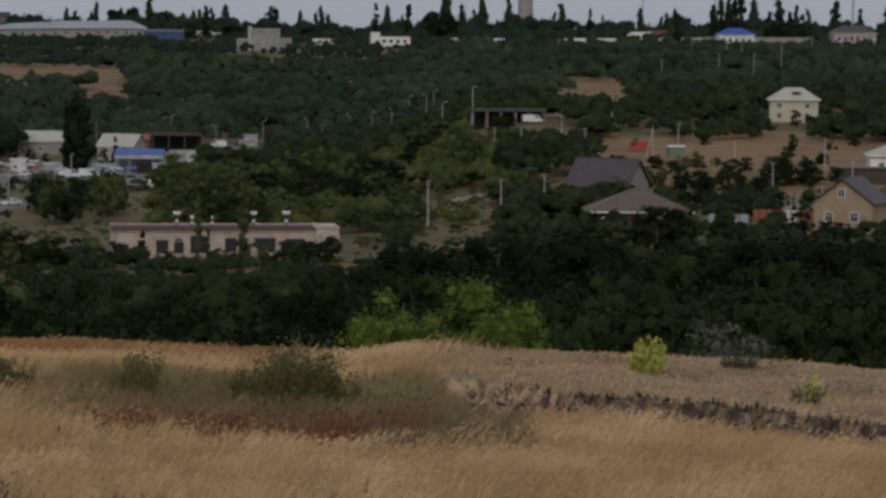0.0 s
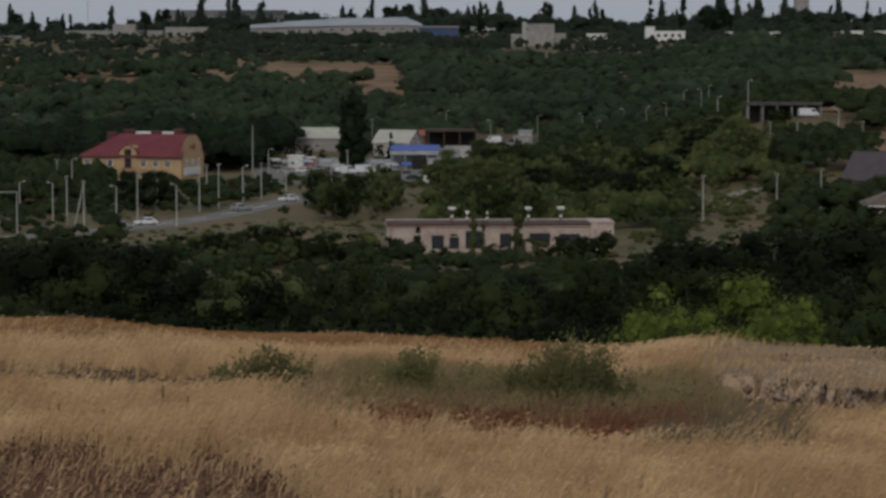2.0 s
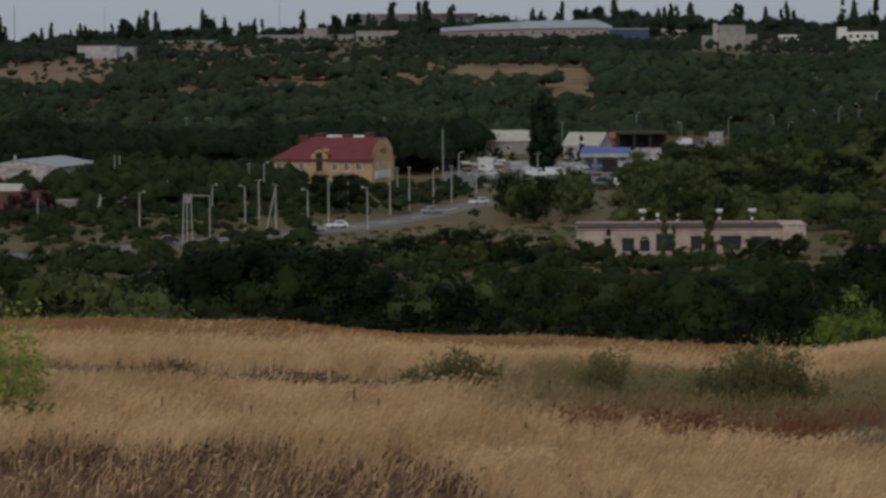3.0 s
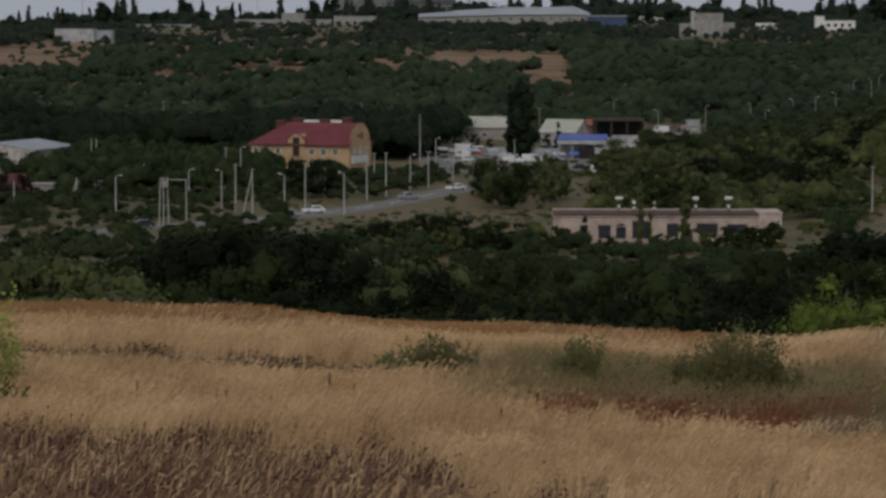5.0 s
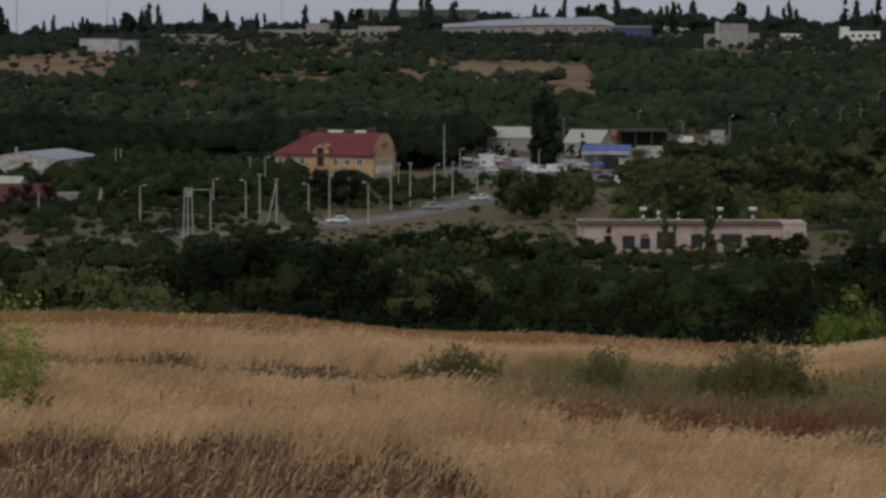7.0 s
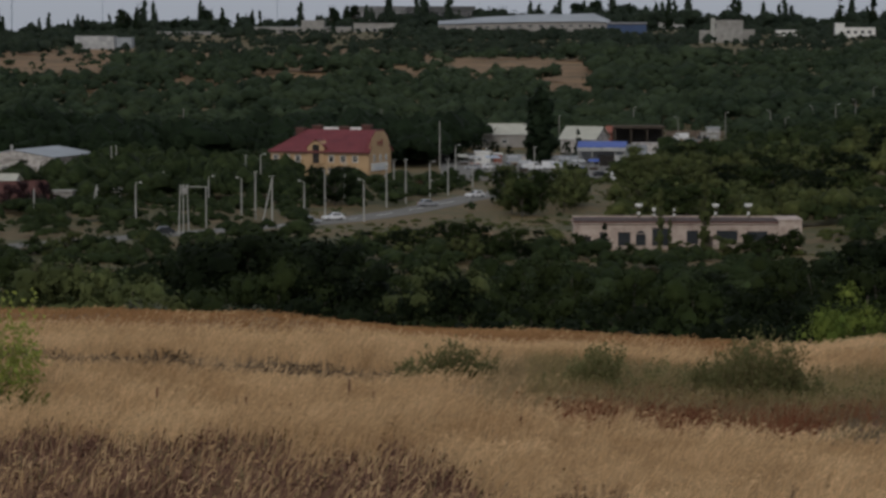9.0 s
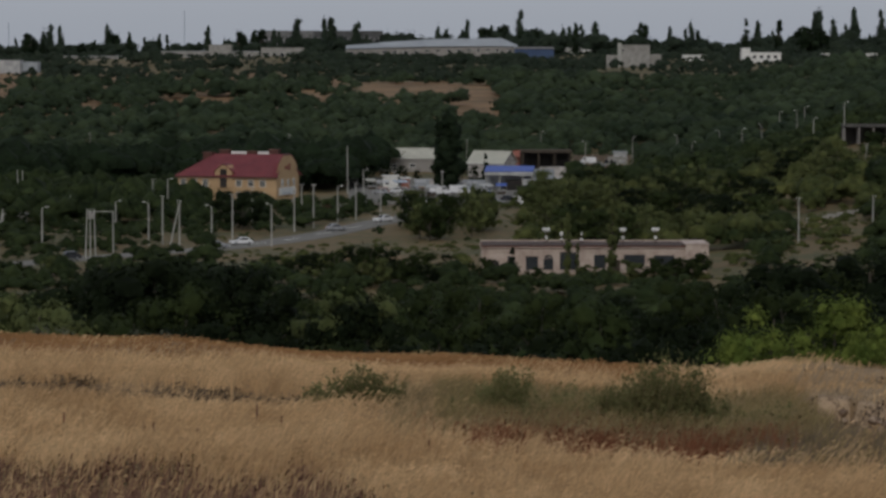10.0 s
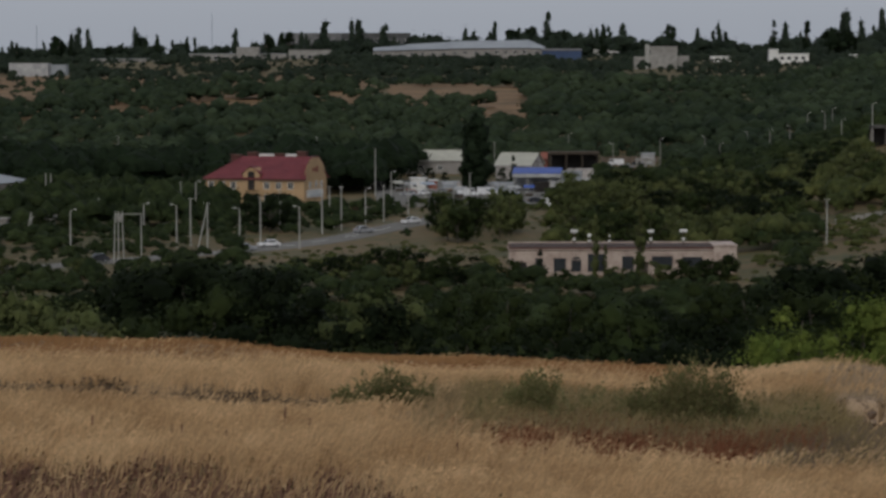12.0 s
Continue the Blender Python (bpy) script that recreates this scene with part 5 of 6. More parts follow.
low_white(11.6, 12.55, 1500, 0.14, 0.30, "long cream depot wall", mat=CREAM, depth=6)
low_white(12.5, 14.55, 1540, 0.18, 0.32, "long pale depot wall", mat=CONCRETE, depth=6)
low_white(10.15, 10.45, 1380, -0.22, -0.08, "small white hut among the hillside trees", depth=5)
low_white(12.2, 12.6, 1450, -0.05, 0.12, "small brick hut below the depot", mat=TAN_WALL, depth=6)
low_white(12.75, 13.05, 1450, -0.02, 0.12, "small brick hut below the depot", mat=GREY_BLOCK, depth=6)
low_white(4.55, 5.0, 1800, 0.14, 0.22, "low pale sheds behind trees", depth=8)
low_white(-9.52, -8.75, 1575, -0.15, 0.10, "white flat-roofed building on the slope", mat=YARD_WHITE, depth=12)
low_white(-8.72, -8.4, 1600, -0.12, 0.07, "pale building behind trees", mat=METAL_ROOF)
low_white(-7.9, -6.3, 1900, 0.06, 0.19, "long grey shed on the ridge", mat=GREY_BLOCK, roof=METAL_ROOF)
low_white(-5.95, -4.0, 2000, 0.12, 0.29, "long pale factory building", mat=CONCRETE, roof=METAL_ROOF, n=10)
low_white(-5.0, -4.55, 1990, 0.28, 0.42, "raised pale workshop block", mat=CONCRETE)
low_white(-3.95, -3.1, 1950, 0.05, 0.36, "pale concrete workshop with bays", mat=CONCRETE, n=5)
low_white(-3.95, -2.9, 2300, 0.3, 0.70, "grey panel apartment block", "apartment_block", PANEL, TAR, 9, 14)
low_white(-2.9, -1.5, 2320, 0.3, 0.70, "long dark panel apartment block", "apartment_block", two("dark_panel_wall", (0.06, 0.06, 0.062), (0.10, 0.10, 0.10), 0.2), TAR, 12, 14)
low_white(-0.95, -0.6, 2300, 0.35, 0.55, "grey block on the skyline", mat=CONCRETE)
low_white(2.0, 2.7, 2100, 0.25, 0.42, "pale building with a blue roof behind trees", mat=WHITE, roof=BLUE)
low_white(10.6, 11.35, 1900, 0.25, 0.42, "white house with a low roof on the ridge", roof=TAN_ROOF)
low_white(11.35, 12.0, 1900, 0.28, 0.44, "house with orange-brown roof on the ridge", mat=RUST, roof=RUST)
hipped("house", "white house with a bright blue roof", (1485 * math.tan(radians(13.06)), 1485, EYE + 1485 * math.tan(radians(0.14))), -4, 19, 12, 6.2, 3.6, WHITE, BLUE, front=lines(5, 17, 2.0, 1.6, 2.2))
hipped("house", "large house with a dark maroon roof", (1600 * math.tan(radians(15.4)), 1600, EYE + 1600 * math.tan(radians(0.2))), -4, 25, 14, 6.5, 4.5, BRICK_GREY, BROWN_ROOF, front=lines(6, 22, 2.0, 1.8, 2.4))
low_white(15.1, 15.45, 1560, 0.02, 0.16, "pale blue hut below the maroon roof", mat=BLUE_GREY, depth=6)
# cooling tower, masts and a crane on the skyline
tw = thing("cooling_tower", "tall pale concrete tower narrowing upwards", "tower", (2400 * math.tan(radians(8.84)), 2400, 44))
bm = bmesh.new()
rings = [[bm.verts.new((math.cos(a * math.tau / 28) * r, math.sin(a * math.tau / 28) * r, z)) for a in range(28)] for z, r in ((-3, 8.8), (6, 7.9), (14, 7.2), (24, 6.6), (36, 6.2), (50, 5.9), (72, 5.7))]
for lo, hi in zip(rings, rings[1:]):
    for i in range(28):
        bm.faces.new((lo[i], lo[(i + 1) % 28], hi[(i + 1) % 28], hi[i]))
part("shell", bm, CONCRETE, tw)
part("rim", rod(bmesh.new(), (0, 0, 72), (0, 0, 73), 6.0, 6.0, 28), CONCRETE, tw)
def mast(b, y, h, r):
    ob = thing("mast", "thin grey steel mast on the ridge", "mast", spot(b, y))
    part("shaft", rod(bmesh.new(), (0, 0, -2), (0, 0, h), r, r * 0.7, 6), BLUE_GREY, ob)
    for z in (0.4, 0.7):
        part("platform", rod(bmesh.new(), (0, 0, h * z), (0, 0, h * z + 0.6), r * 2.2, r * 2.2, 8), BLUE_GREY, ob)
mast(11.2, 2200, 95, 0.6)
mast(15.4, 1750, 95, 0.75)
mast(-10.8, 2200, 34, 0.5)
mast(-9.0, 2250, 30, 0.35)
mast(-5.5, 2250, 36, 0.35)
cr = thing("crane", "thin grey crane jib on the skyline", "crane", spot(7.75, 2300))
part("jib", rod(bmesh.new(), (0, 0, 0), (-9, 0, 30), 0.8, 0.4, 6), BLUE_GREY, cr)
part("base", boxes((0, 0, -2, 8, 5, 6)), BLUE_GREY, cr)


# ---- planting in the valley and on the ridge ----
def to_top(kind, b, y, e, widen=1.0):
    x = y * math.tan(radians(b))
    plant(kind, x, y, EYE + y * math.tan(radians(e)) - float(land(x, y)) + 0.15, widen)


grove(("valley_olive", "valley_mid", "valley_olive"), 1.6, 6.3, 500, 600, 26, 5.0, 8.2, 1.0, 5)
grove(("valley_mid", "valley_olive"), -0.95, 0.65, 545, 625, 15, 6.0, 8.6, 1.0, 4)
grove(("valley_dark", "valley_mid"), -12.5, -5.3, 560, 640, 14, 3.5, 5, 1.1, 5)
grove(("scrub", "valley_olive"), -12.5, -7.6, 420, 470, 10, 2.5, 4.5, 1.2, 4)
grove(("scrub", "valley_mid", "valley_dark"), -3.8, 0.2, 420, 465, 12, 2.5, 4.2, 1.1, 4)
grove(("scrub", "valley_mid"), 8.5, 9.2, 530, 560, 3, 3, 5, 1.0, 4)
grove(("valley_dark", "scrub", "valley_mid"), 9.3, 18.0, 425, 470, 14, 3.5, 5.5, 1.2, 5)
grove(("valley_dark", "valley_mid", "scrub"), 12.4, 17.0, 500, 600, 14, 3.0, 6.0, 0.9, 5)
grove(("scrub", "scrub", "valley_mid"), 9.3, 18.0, 600, 720, 14, 1.6, 3.6, 1.0, 5)
for kind, b, y, e, w in (("poplar", -0.14, 745, -1.0, 1.7), ("poplar", -0.3, 748, -1.2, 1.5), ("conifer", 0.58, 812, -1.75, 1.2), ("russet", -2.65, 625, -2.8, 1.1), ("valley_dark", -1.0, 575, -2.55, 0.75),
                         ("valley_dark", -4.7, 590, -2.5, 1.1), ("valley_dark", -4.35, 578, -2.5, 1.5), ("valley_dark", -6.1, 735, -2.0, 1.0), ("conifer", 1.13, 446, -3.66, 1.5), ("scrub", 3.5, 446, -3.9, 1.2), ("scrub", 3.95, 447, -3.85, 1.2), ("scrub", 4.4, 445, -3.85, 1.3), ("scrub", 4.85, 446, -3.75, 1.1), ("scrub", 0.55, 447, -3.85, 1.1), ("scrub", 1.6, 446, -4.05, 1.3), ("scrub", 2.7, 446, -4.0, 1.3), ("thin_poplar", 3.15, 448, -2.75, 1.0),
                         ("thin_poplar", 2.25, 449, -3.0, 0.8), ("thin_poplar", 2.45, 449, -3.6, 0.9), ("scrub", 4.8, 445, -3.9, 1.0), ("scrub", 4.3, 440, -4.0, 1.2), ("valley_dark", 12.35, 535, -2.4, 1.4), ("valley_dark", 12.05, 540, -2.5, 1.3),
                         ("valley_dark", 14.3, 745, -1.15, 0.8), ("valley_dark", 14.6, 735, -1.3, 0.9), ("valley_olive", -1.9, 430, -3.95, 1.0), ("scrub", -4.3, 540, -3.35, 1.0), ("conifer", 1.9, 640, -2.6, 1.0), ("valley_mid", -2.5, 436, -3.75, 1.0), ("valley_dark", -2.15, 440, -3.62, 0.9), ("valley_mid", -1.75, 434, -3.6, 1.0), ("valley_dark", -1.35, 438, -3.7, 1.0), ("valley_olive", -1.55, 426, -3.85, 1.0), ("valley_mid", -0.95, 432, -3.8, 1.0), ("valley_dark", -0.6, 430, -4.0, 1.0),
                         ("valley_dark", 2.2, 570, -2.75, 0.9), ("valley_dark", 3.6, 590, -2.6, 1.0), ("valley_dark", 5.0, 585, -2.55, 1.1), ("valley_dark", 6.2, 600, -2.5, 1.1), ("valley_dark", 4.4, 640, -2.3, 1.1), ("valley_olive", 3.9, 555, -2.75, 1.2), ("valley_olive", 2.75, 560, -2.8, 1.2), ("valley_olive", 7.4, 625, -2.4, 1.3), ("valley_olive", 8.0, 630, -2.35, 1.3), ("valley_dark", -1.45, 812, -2.02, 0.9), ("valley_dark", -1.15, 808, -2.0, 0.9), ("valley_dark", -0.8, 812, -2.1, 0.8), ("valley_dark", 0.35, 806, -2.0, 0.7), ("valley_dark", -1.9, 790, -1.95, 1.0),
                         ("valley_dark", 8.65, 600, -2.35, 1.0), ("valley_dark", 11.55, 438, -3.12, 1.3), ("valley_dark", 11.95, 442, -3.2, 1.2), ("valley_dark", 11.2, 445, -3.4, 1.2), ("valley_dark", 14.9, 445, -3.45, 1.1), ("valley_mid", 13.2, 560, -2.5, 0.8),
                         ("valley_mid", 13.5, 565, -2.55, 0.9), ("valley_dark", 14.2, 575, -2.3, 1.3), ("valley_mid", 14.6, 580, -2.25, 1.4), ("valley_mid", 13.9, 570, -2.45, 1.3), ("scrub", 10.0, 660, -1.95, 1.2), ("scrub", 10.4, 668, -1.9, 1.3), ("valley_dark", 9.5, 620, -2.2, 1.0)):
    to_top(kind, b, y, e, w)
for b, y, e, w in ((-10.62, 690, -2.38, 0.9), (-10.4, 640, -2.85, 1.2), (-11.3, 600, -3.0, 1.2), (-10.1, 655, -2.7, 1.0)):
    to_top("valley_dark", b, y, e, w)
for b, y, e, w in ((-10.25, 545, -2.84, 0.9), (-10.6, 548, -2.82, 0.8), (-9.95, 552, -3.1, 0.8), (-10.9, 550, -2.9, 0.8)):
    to_top("plum", b, y, e, w)
grove(("scrub", "valley_mid", "valley_olive"), 9.8, 14.6, 565, 632, 32, 2.0, 4.2, 1.3, 5)
# larger single trees that stand out of the olive woods
grove(("valley_olive", "valley_olive", "valley_mid"), 1.75, 8.7, 605, 740, 46, 6.0, 9.5, 1.15, 8)
grove(("valley_dark",), 1.75, 8.7, 605, 740, 12, 6.0, 9.0, 1.1, 12)
grove(("valley_dark",), 4.4, 6.4, 530, 610, 5, 7.0, 9.0, 1.2, 6)
for kind, b, y, e, w in (("conifer", 5.82, 1900, 0.98, 1.0), ("poplar", 6.48, 2000, 0.9, 1.2), ("ridge", 7.0, 1750, 0.8, 0.9), ("ridge", 7.3, 1760, 0.72, 0.8), ("poplar", 3.8, 2000, 0.80, 1.5), ("poplar", 4.6, 2100, 0.72, 1.0), ("poplar", 4.85, 2100, 0.7, 1.0),
                         ("conifer", 10.15, 2000, 0.88, 1.2), ("conifer", 10.4, 2000, 0.75, 1.2), ("poplar", 11.9, 1480, 0.78, 1.3), ("poplar", 12.62, 1560, 0.95, 0.9), ("poplar", 12.78, 1565, 1.05, 0.9), ("poplar", 12.92, 1560, 1.1, 0.9),
                         ("poplar", 13.05, 1570, 1.05, 0.9), ("poplar", 13.18, 1560, 1.12, 0.9), ("conifer", 13.75, 1570, 0.85, 1.6), ("conifer", 13.95, 1570, 0.83, 1.6), ("conifer", 14.15, 1570, 0.85, 1.6), ("conifer", 14.4, 1575, 0.83, 1.6),
                         ("poplar", 2.4, 2050, 0.85, 1.1), ("poplar", -8.62, 2000, 0.62, 2.2), ("poplar", -8.5, 2005, 0.55, 1.8), ("poplar", -8.33, 2000, 0.5, 1.3), ("ridge", -7.6, 2000, 0.42, 1.2), ("ridge", -7.3, 2005, 0.4, 1.3), ("poplar", -6.95, 2060, 0.62, 2.0), ("poplar", -3.95, 2060, 0.7, 2.2), ("poplar", -4.3, 2062, 0.62, 2.0), ("ridge", -5.3, 2010, 0.38, 1.0), ("poplar", -9.4, 2000, 0.5, 1.0), ("ridge", -11.2, 1900, 0.5, 1.0), ("poplar", -7.0, 2050, 0.7, 1.2), ("poplar", -6.85, 2050, 0.6, 1.2),
                         ("poplar", -6.6, 2050, 0.66, 1.0), ("poplar", -6.3, 2050, 0.55, 1.0), ("poplar", -6.0, 2050, 0.62, 1.0), ("poplar", -5.85, 2050, 0.6, 1.0), ("poplar", -4.4, 2050, 0.62, 1.5), ("poplar", -4.1, 2050, 0.7, 1.6),
                         ("poplar", -7.3, 2050, 0.5, 1.2), ("poplar", -5.0, 2060, 0.45, 1.0), ("ridge", 0.55, 2080, 0.75, 0.8), ("ridge", 0.9, 2090, 0.8, 0.8), ("ridge", 1.3, 2080, 0.7, 0.8), ("poplar", 1.6, 2080, 0.75, 1.2), ("ridge", -0.2, 2080, 0.65, 0.8)):
    to_top(kind, b, y, e, w)
for kind, obs in MODELS.items():
    for ob in obs:
        if ob.name not in USED:
            for o in list(ob.children) + [ob]:
                bpy.data.objects.remove(o)

# ---- woods on the far hillside ----
def far_woods(name, label, mat, zones, spacing, seed, h0=4.5, h1=7.5, clearings=(), shape="round", n=40, size=0.06, widen=1.0, margin=3.0, lumps=4):
    """Trees of a wood joined into one mesh. zones: bearings and depths that it covers."""
    rng = np.random.default_rng(seed)
    templates = []
    ball, tri = BALL[1]
    tri = tri[ball[tri].mean(1)[:, 2] > -0.55]
    for i in range(6):
        if shape == "column":
            c = np.stack([rng.normal(0, 0.02, lumps), rng.normal(0, 0.02, lumps), np.linspace(0.16, 0.9, lumps)], 1)
            r = 0.12 * np.sin(np.pi * (0.12 + 0.8 * np.linspace(0, 1, lumps))) ** 0.5 + 0.02
            tall = 1.15 / lumps / r
        else:
            a = np.arange(lumps) * 2.4 + rng.uniform(0, 6.28)
            q = np.where(np.arange(lumps) == 0, 0.0, rng.uniform(0.2, 0.34, lumps))
            c = np.stack([q * np.cos(a), q * np.sin(a), np.where(np.arange(lumps) == 0, 0.6, rng.uniform(0.28, 0.62, lumps))], 1)
            r = np.where(np.arange(lumps) == 0, 0.36, rng.uniform(0.2, 0.3, lumps))
            tall = np.full(lumps, 1.0)
        k = rng.integers(0, lumps, n)
        d = rng.normal(0, 1, (n, 3))
        d[:, 2] = np.abs(d[:, 2]) - 0.25
        d /= np.linalg.norm(d, axis=1)[:, None]
        flat = np.stack([np.ones(lumps), np.ones(lumps), tall], 1)
        p = c[k] + d * flat[k] * r[k][:, None] * rng.uniform(0.72, 1.22, (n, 1))
        v, _ = cards(p, d + np.array([0, 0, 0.4]), size, rng)
        vs, ns = [v], [CARD_NORMALS[0]]
        for q, rr, fl in zip(c, r, flat):
            lump = q + ball * fl * rr * 0.88 * rng.uniform(0.6, 1.25, (len(ball), 1)) * rng.uniform(0.8, 1.2, 3)
            vs.append(lump[tri].reshape(-1, 3))
            ns.append((ball + 0.6 * (q - np.array([0, 0, 0.4])) + np.array([0, 0, 0.35]))[tri].reshape(-1, 3))
        v, nv = np.concatenate(vs), np.concatenate(ns)
        v[:, 2] = np.maximum(v[:, 2], 0.0)
        templates.append((v, nv / np.linalg.norm(nv, axis=1)[:, None]))
    xs, ys_ = [], []
    for b0, b1, y0, y1 in zones:
        count = int(0.5 * (y1 * y1 - y0 * y0) * radians(b1 - b0) / spacing ** 2)
        y = np.sqrt(rng.uniform(y0 * y0, y1 * y1, count))
        xs.append(y * np.tan(np.radians(rng.uniform(b0, b1, count))))
        ys_.append(y)
    x, y = np.concatenate(xs), np.concatenate(ys_)
    b = np.degrees(np.arctan2(x, y))
    ok = np.ones(len(x), bool)
    wob_b, wob_y = 0.25 * np.sin(y / 17.0) + 0.15 * np.sin(x / 9.0), 14 * np.sin(x / 23.0) + 8 * np.sin(x / 8.0)
    for b0, b1, c0, c1 in clearings:
        ok &= ~((b + wob_b > b0) & (b + wob_b < b1) & (y + wob_y > c0) & (y + wob_y < c1))
    ok &= ~((b < -2.0) & (y > 1190) & (y < 1600) & (rng.uniform(0, 1, len(x)) < 0.33 + 0.4 * np.sin(y / 13.0 + 0.8 * np.sin(x / 60.0))))  # thinner old orchard in rows
    for a, c, w, d in KEEP:
        ok &= ~((np.abs(x - a) < w + margin) & (np.abs(y - c) < d + margin))
    x, y = x[ok], y[ok]
    z = land(x, y) - 0.2
    h = (h0 + (h1 - h0) * 1.5 * rng.uniform(0, 1, len(x)) ** 1.8) * (1 + 0.3 * wave(x, y, 31))
    h = h * (1 - 0.12 * smooth(1900, 2000, y) * smooth(-2.0, -4.5, np.degrees(np.arctan2(x, y))))  # lower growth on the western ridge
    w = h * rng.uniform(0.85, 1.35, len(x)) * widen
    turn = rng.uniform(0, 2 * np.pi, len(x))
    pick_ = rng.integers(0, 6, len(x))
    out, nout = [], []
    for i in range(6):
        k = pick_ == i
        t, tn = templates[i]
        c, s = np.cos(turn[k])[:, None], np.sin(turn[k])[:, None]
        vx = (t[None, :, 0] * c - t[None, :, 1] * s) * w[k][:, None] + x[k][:, None]
        vy = (t[None, :, 0] * s + t[None, :, 1] * c) * w[k][:, None] + y[k][:, None]
        vz = t[None, :, 2] * h[k][:, None] + z[k][:, None]
        out.append(np.stack([vx, vy, vz], -1).reshape(-1, 3))
        nx, ny = tn[None, :, 0] * c - tn[None, :, 1] * s, tn[None, :, 0] * s + tn[None, :, 1] * c
        nout.append(np.stack([nx, ny, np.broadcast_to(tn[None, :, 2], nx.shape)], -1).reshape(-1, 3))
    v = np.concatenate(out)
    return tagged(new(name, bulk(name, v, np.arange(len(v)).reshape(-1, 3), mat, normals=np.concatenate(nout))), label, "woods", kind="stuff")


CLEARINGS = [(-2.2, 1.0, 1262, 1395), (0.0, 0.95, 1125, 1275), (-14, -8.6, 1240, 1460), (-6.4, -4.1, 1190, 1290), (-8.0, -6.8, 1290, 1350), (9.3, 11.2, 770, 1040), (10.4, 19, 540, 692)]
OPEN = [(-4.9, -3.0, 470, 545), (-2.2, 0.35, 440, 535), (5.1, 5.9, 440, 485), (0.95, 1.75, 590, 740), (6.5, 8.5, 470, 572)]
# FAR and SKYL are bluer than the nearer woods: distance haze in the colour
FAR = leaves("hazed_far_leaves", (0.015, 0.0255, 0.0145), (0.057, 0.077, 0.039), 0.025, 0.2, 0)
SLOPE = leaves("slope_wood_leaves", (0.010, 0.018, 0.0075), (0.044, 0.059, 0.021), 0.13, 0.3, 0)
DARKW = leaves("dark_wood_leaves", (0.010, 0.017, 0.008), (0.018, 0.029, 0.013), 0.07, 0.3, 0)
OLIVEW = leaves("olive_wood_leaves", (0.022, 0.036, 0.013), (0.110, 0.116, 0.038), 0.08, 0.3, 0)
SKYL = leaves("hazed_skyline_leaves", (0.018, 0.027, 0.018), (0.032, 0.044, 0.028), 0.05, 0.3, 0)
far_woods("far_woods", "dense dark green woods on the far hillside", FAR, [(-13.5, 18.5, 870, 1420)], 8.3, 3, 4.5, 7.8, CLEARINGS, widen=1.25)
# the ridge leaves hold the haze too, in a bluer tone
far_woods("far_woods", "darker scattered woods below the ridge", leaves("hazed_ridge_leaves", (0.016, 0.025, 0.017), (0.040, 0.052, 0.032), 0.03, 0.2, 0), [(-13.5, 18.5, 1420, 2150)], 10.2, 4, 3.8, 6.4, CLEARINGS + SIGHT, widen=1.2)
far_woods("meadow_bushes", "scattered bushes on the dry clearings of the hillside", FAR, [c for c in CLEARINGS if c[2] > 1000 and c[1] < 0], 14.0, 23, 2.0, 4.5, (), widen=1.2)
far_woods("far_scrub", "low dark scrub before the buildings on the ridge", SKYL, SIGHT, 12.5, 22, 1.8, 3.4, (), margin=1)
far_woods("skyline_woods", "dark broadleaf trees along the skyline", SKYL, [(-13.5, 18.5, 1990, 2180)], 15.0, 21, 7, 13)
far_woods("skyline_woods", "taller dark trees behind the factory hall", SKYL, [(-1.5, 2.0, 2000, 2090)], 9.0, 25, 12, 17, widen=0.8)
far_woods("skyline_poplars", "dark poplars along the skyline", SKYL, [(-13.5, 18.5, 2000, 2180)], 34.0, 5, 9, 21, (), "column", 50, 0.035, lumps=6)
far_woods("far_woods", "green woods on the slope behind the houses", SLOPE, [(8.2, 18.5, 692, 880), (8.4, 10.2, 590, 700)], 5.6, 6, 4, 7, CLEARINGS + [(13.55, 14.45, 680, 762)])
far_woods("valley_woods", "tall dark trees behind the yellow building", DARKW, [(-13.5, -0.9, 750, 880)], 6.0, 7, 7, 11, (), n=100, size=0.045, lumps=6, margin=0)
far_woods("valley_woods", "tangled green trees on the valley floor", SLOPE, [(-13.5, -5.2, 590, 750)], 5.2, 8, 3.5, 6.0, (), n=100, size=0.045, lumps=6, margin=0.5)
far_woods("valley_scrub", "low bushes among the roadside poles", SLOPE, [(-13.5, -5.0, 440, 590), (-5.2, -1.4, 555, 690)], 5.2, 9, 1.8, 3.6, OPEN, n=64, size=0.055, lumps=5, widen=1.2, margin=0)
far_woods("valley_woods", "olive green trees behind the low building", OLIVEW, [(1.3, 8.8, 505, 740)], 5.4, 10, 2.4, 5.2, OPEN, n=100, size=0.045, lumps=6, margin=0.5)
far_woods("valley_woods", "mid green trees towards the far road", SLOPE, [(2.4, 9.2, 740, 880)], 5.6, 12, 4.5, 7.5, (), n=64, size=0.055, lumps=5, margin=0.5)
far_woods("valley_scrub", "green scrub in the valley before the low building", SLOPE, [(-13.5, 9.2, 285, 440)], 4.6, 13, 1.8, 3.2, OPEN, n=64, size=0.055, lumps=5, widen=1.3, margin=0)
far_woods("valley_scrub", "green scrub and small trees around the houses", SLOPE, [(8.8, 18.5, 285, 475), (6.2, 18.5, 500, 545), (5.9, 9.2, 440, 510)], 4.8, 14, 2.0, 4.2, OPEN, n=64, size=0.055, lumps=5, widen=1.1, margin=0.5)
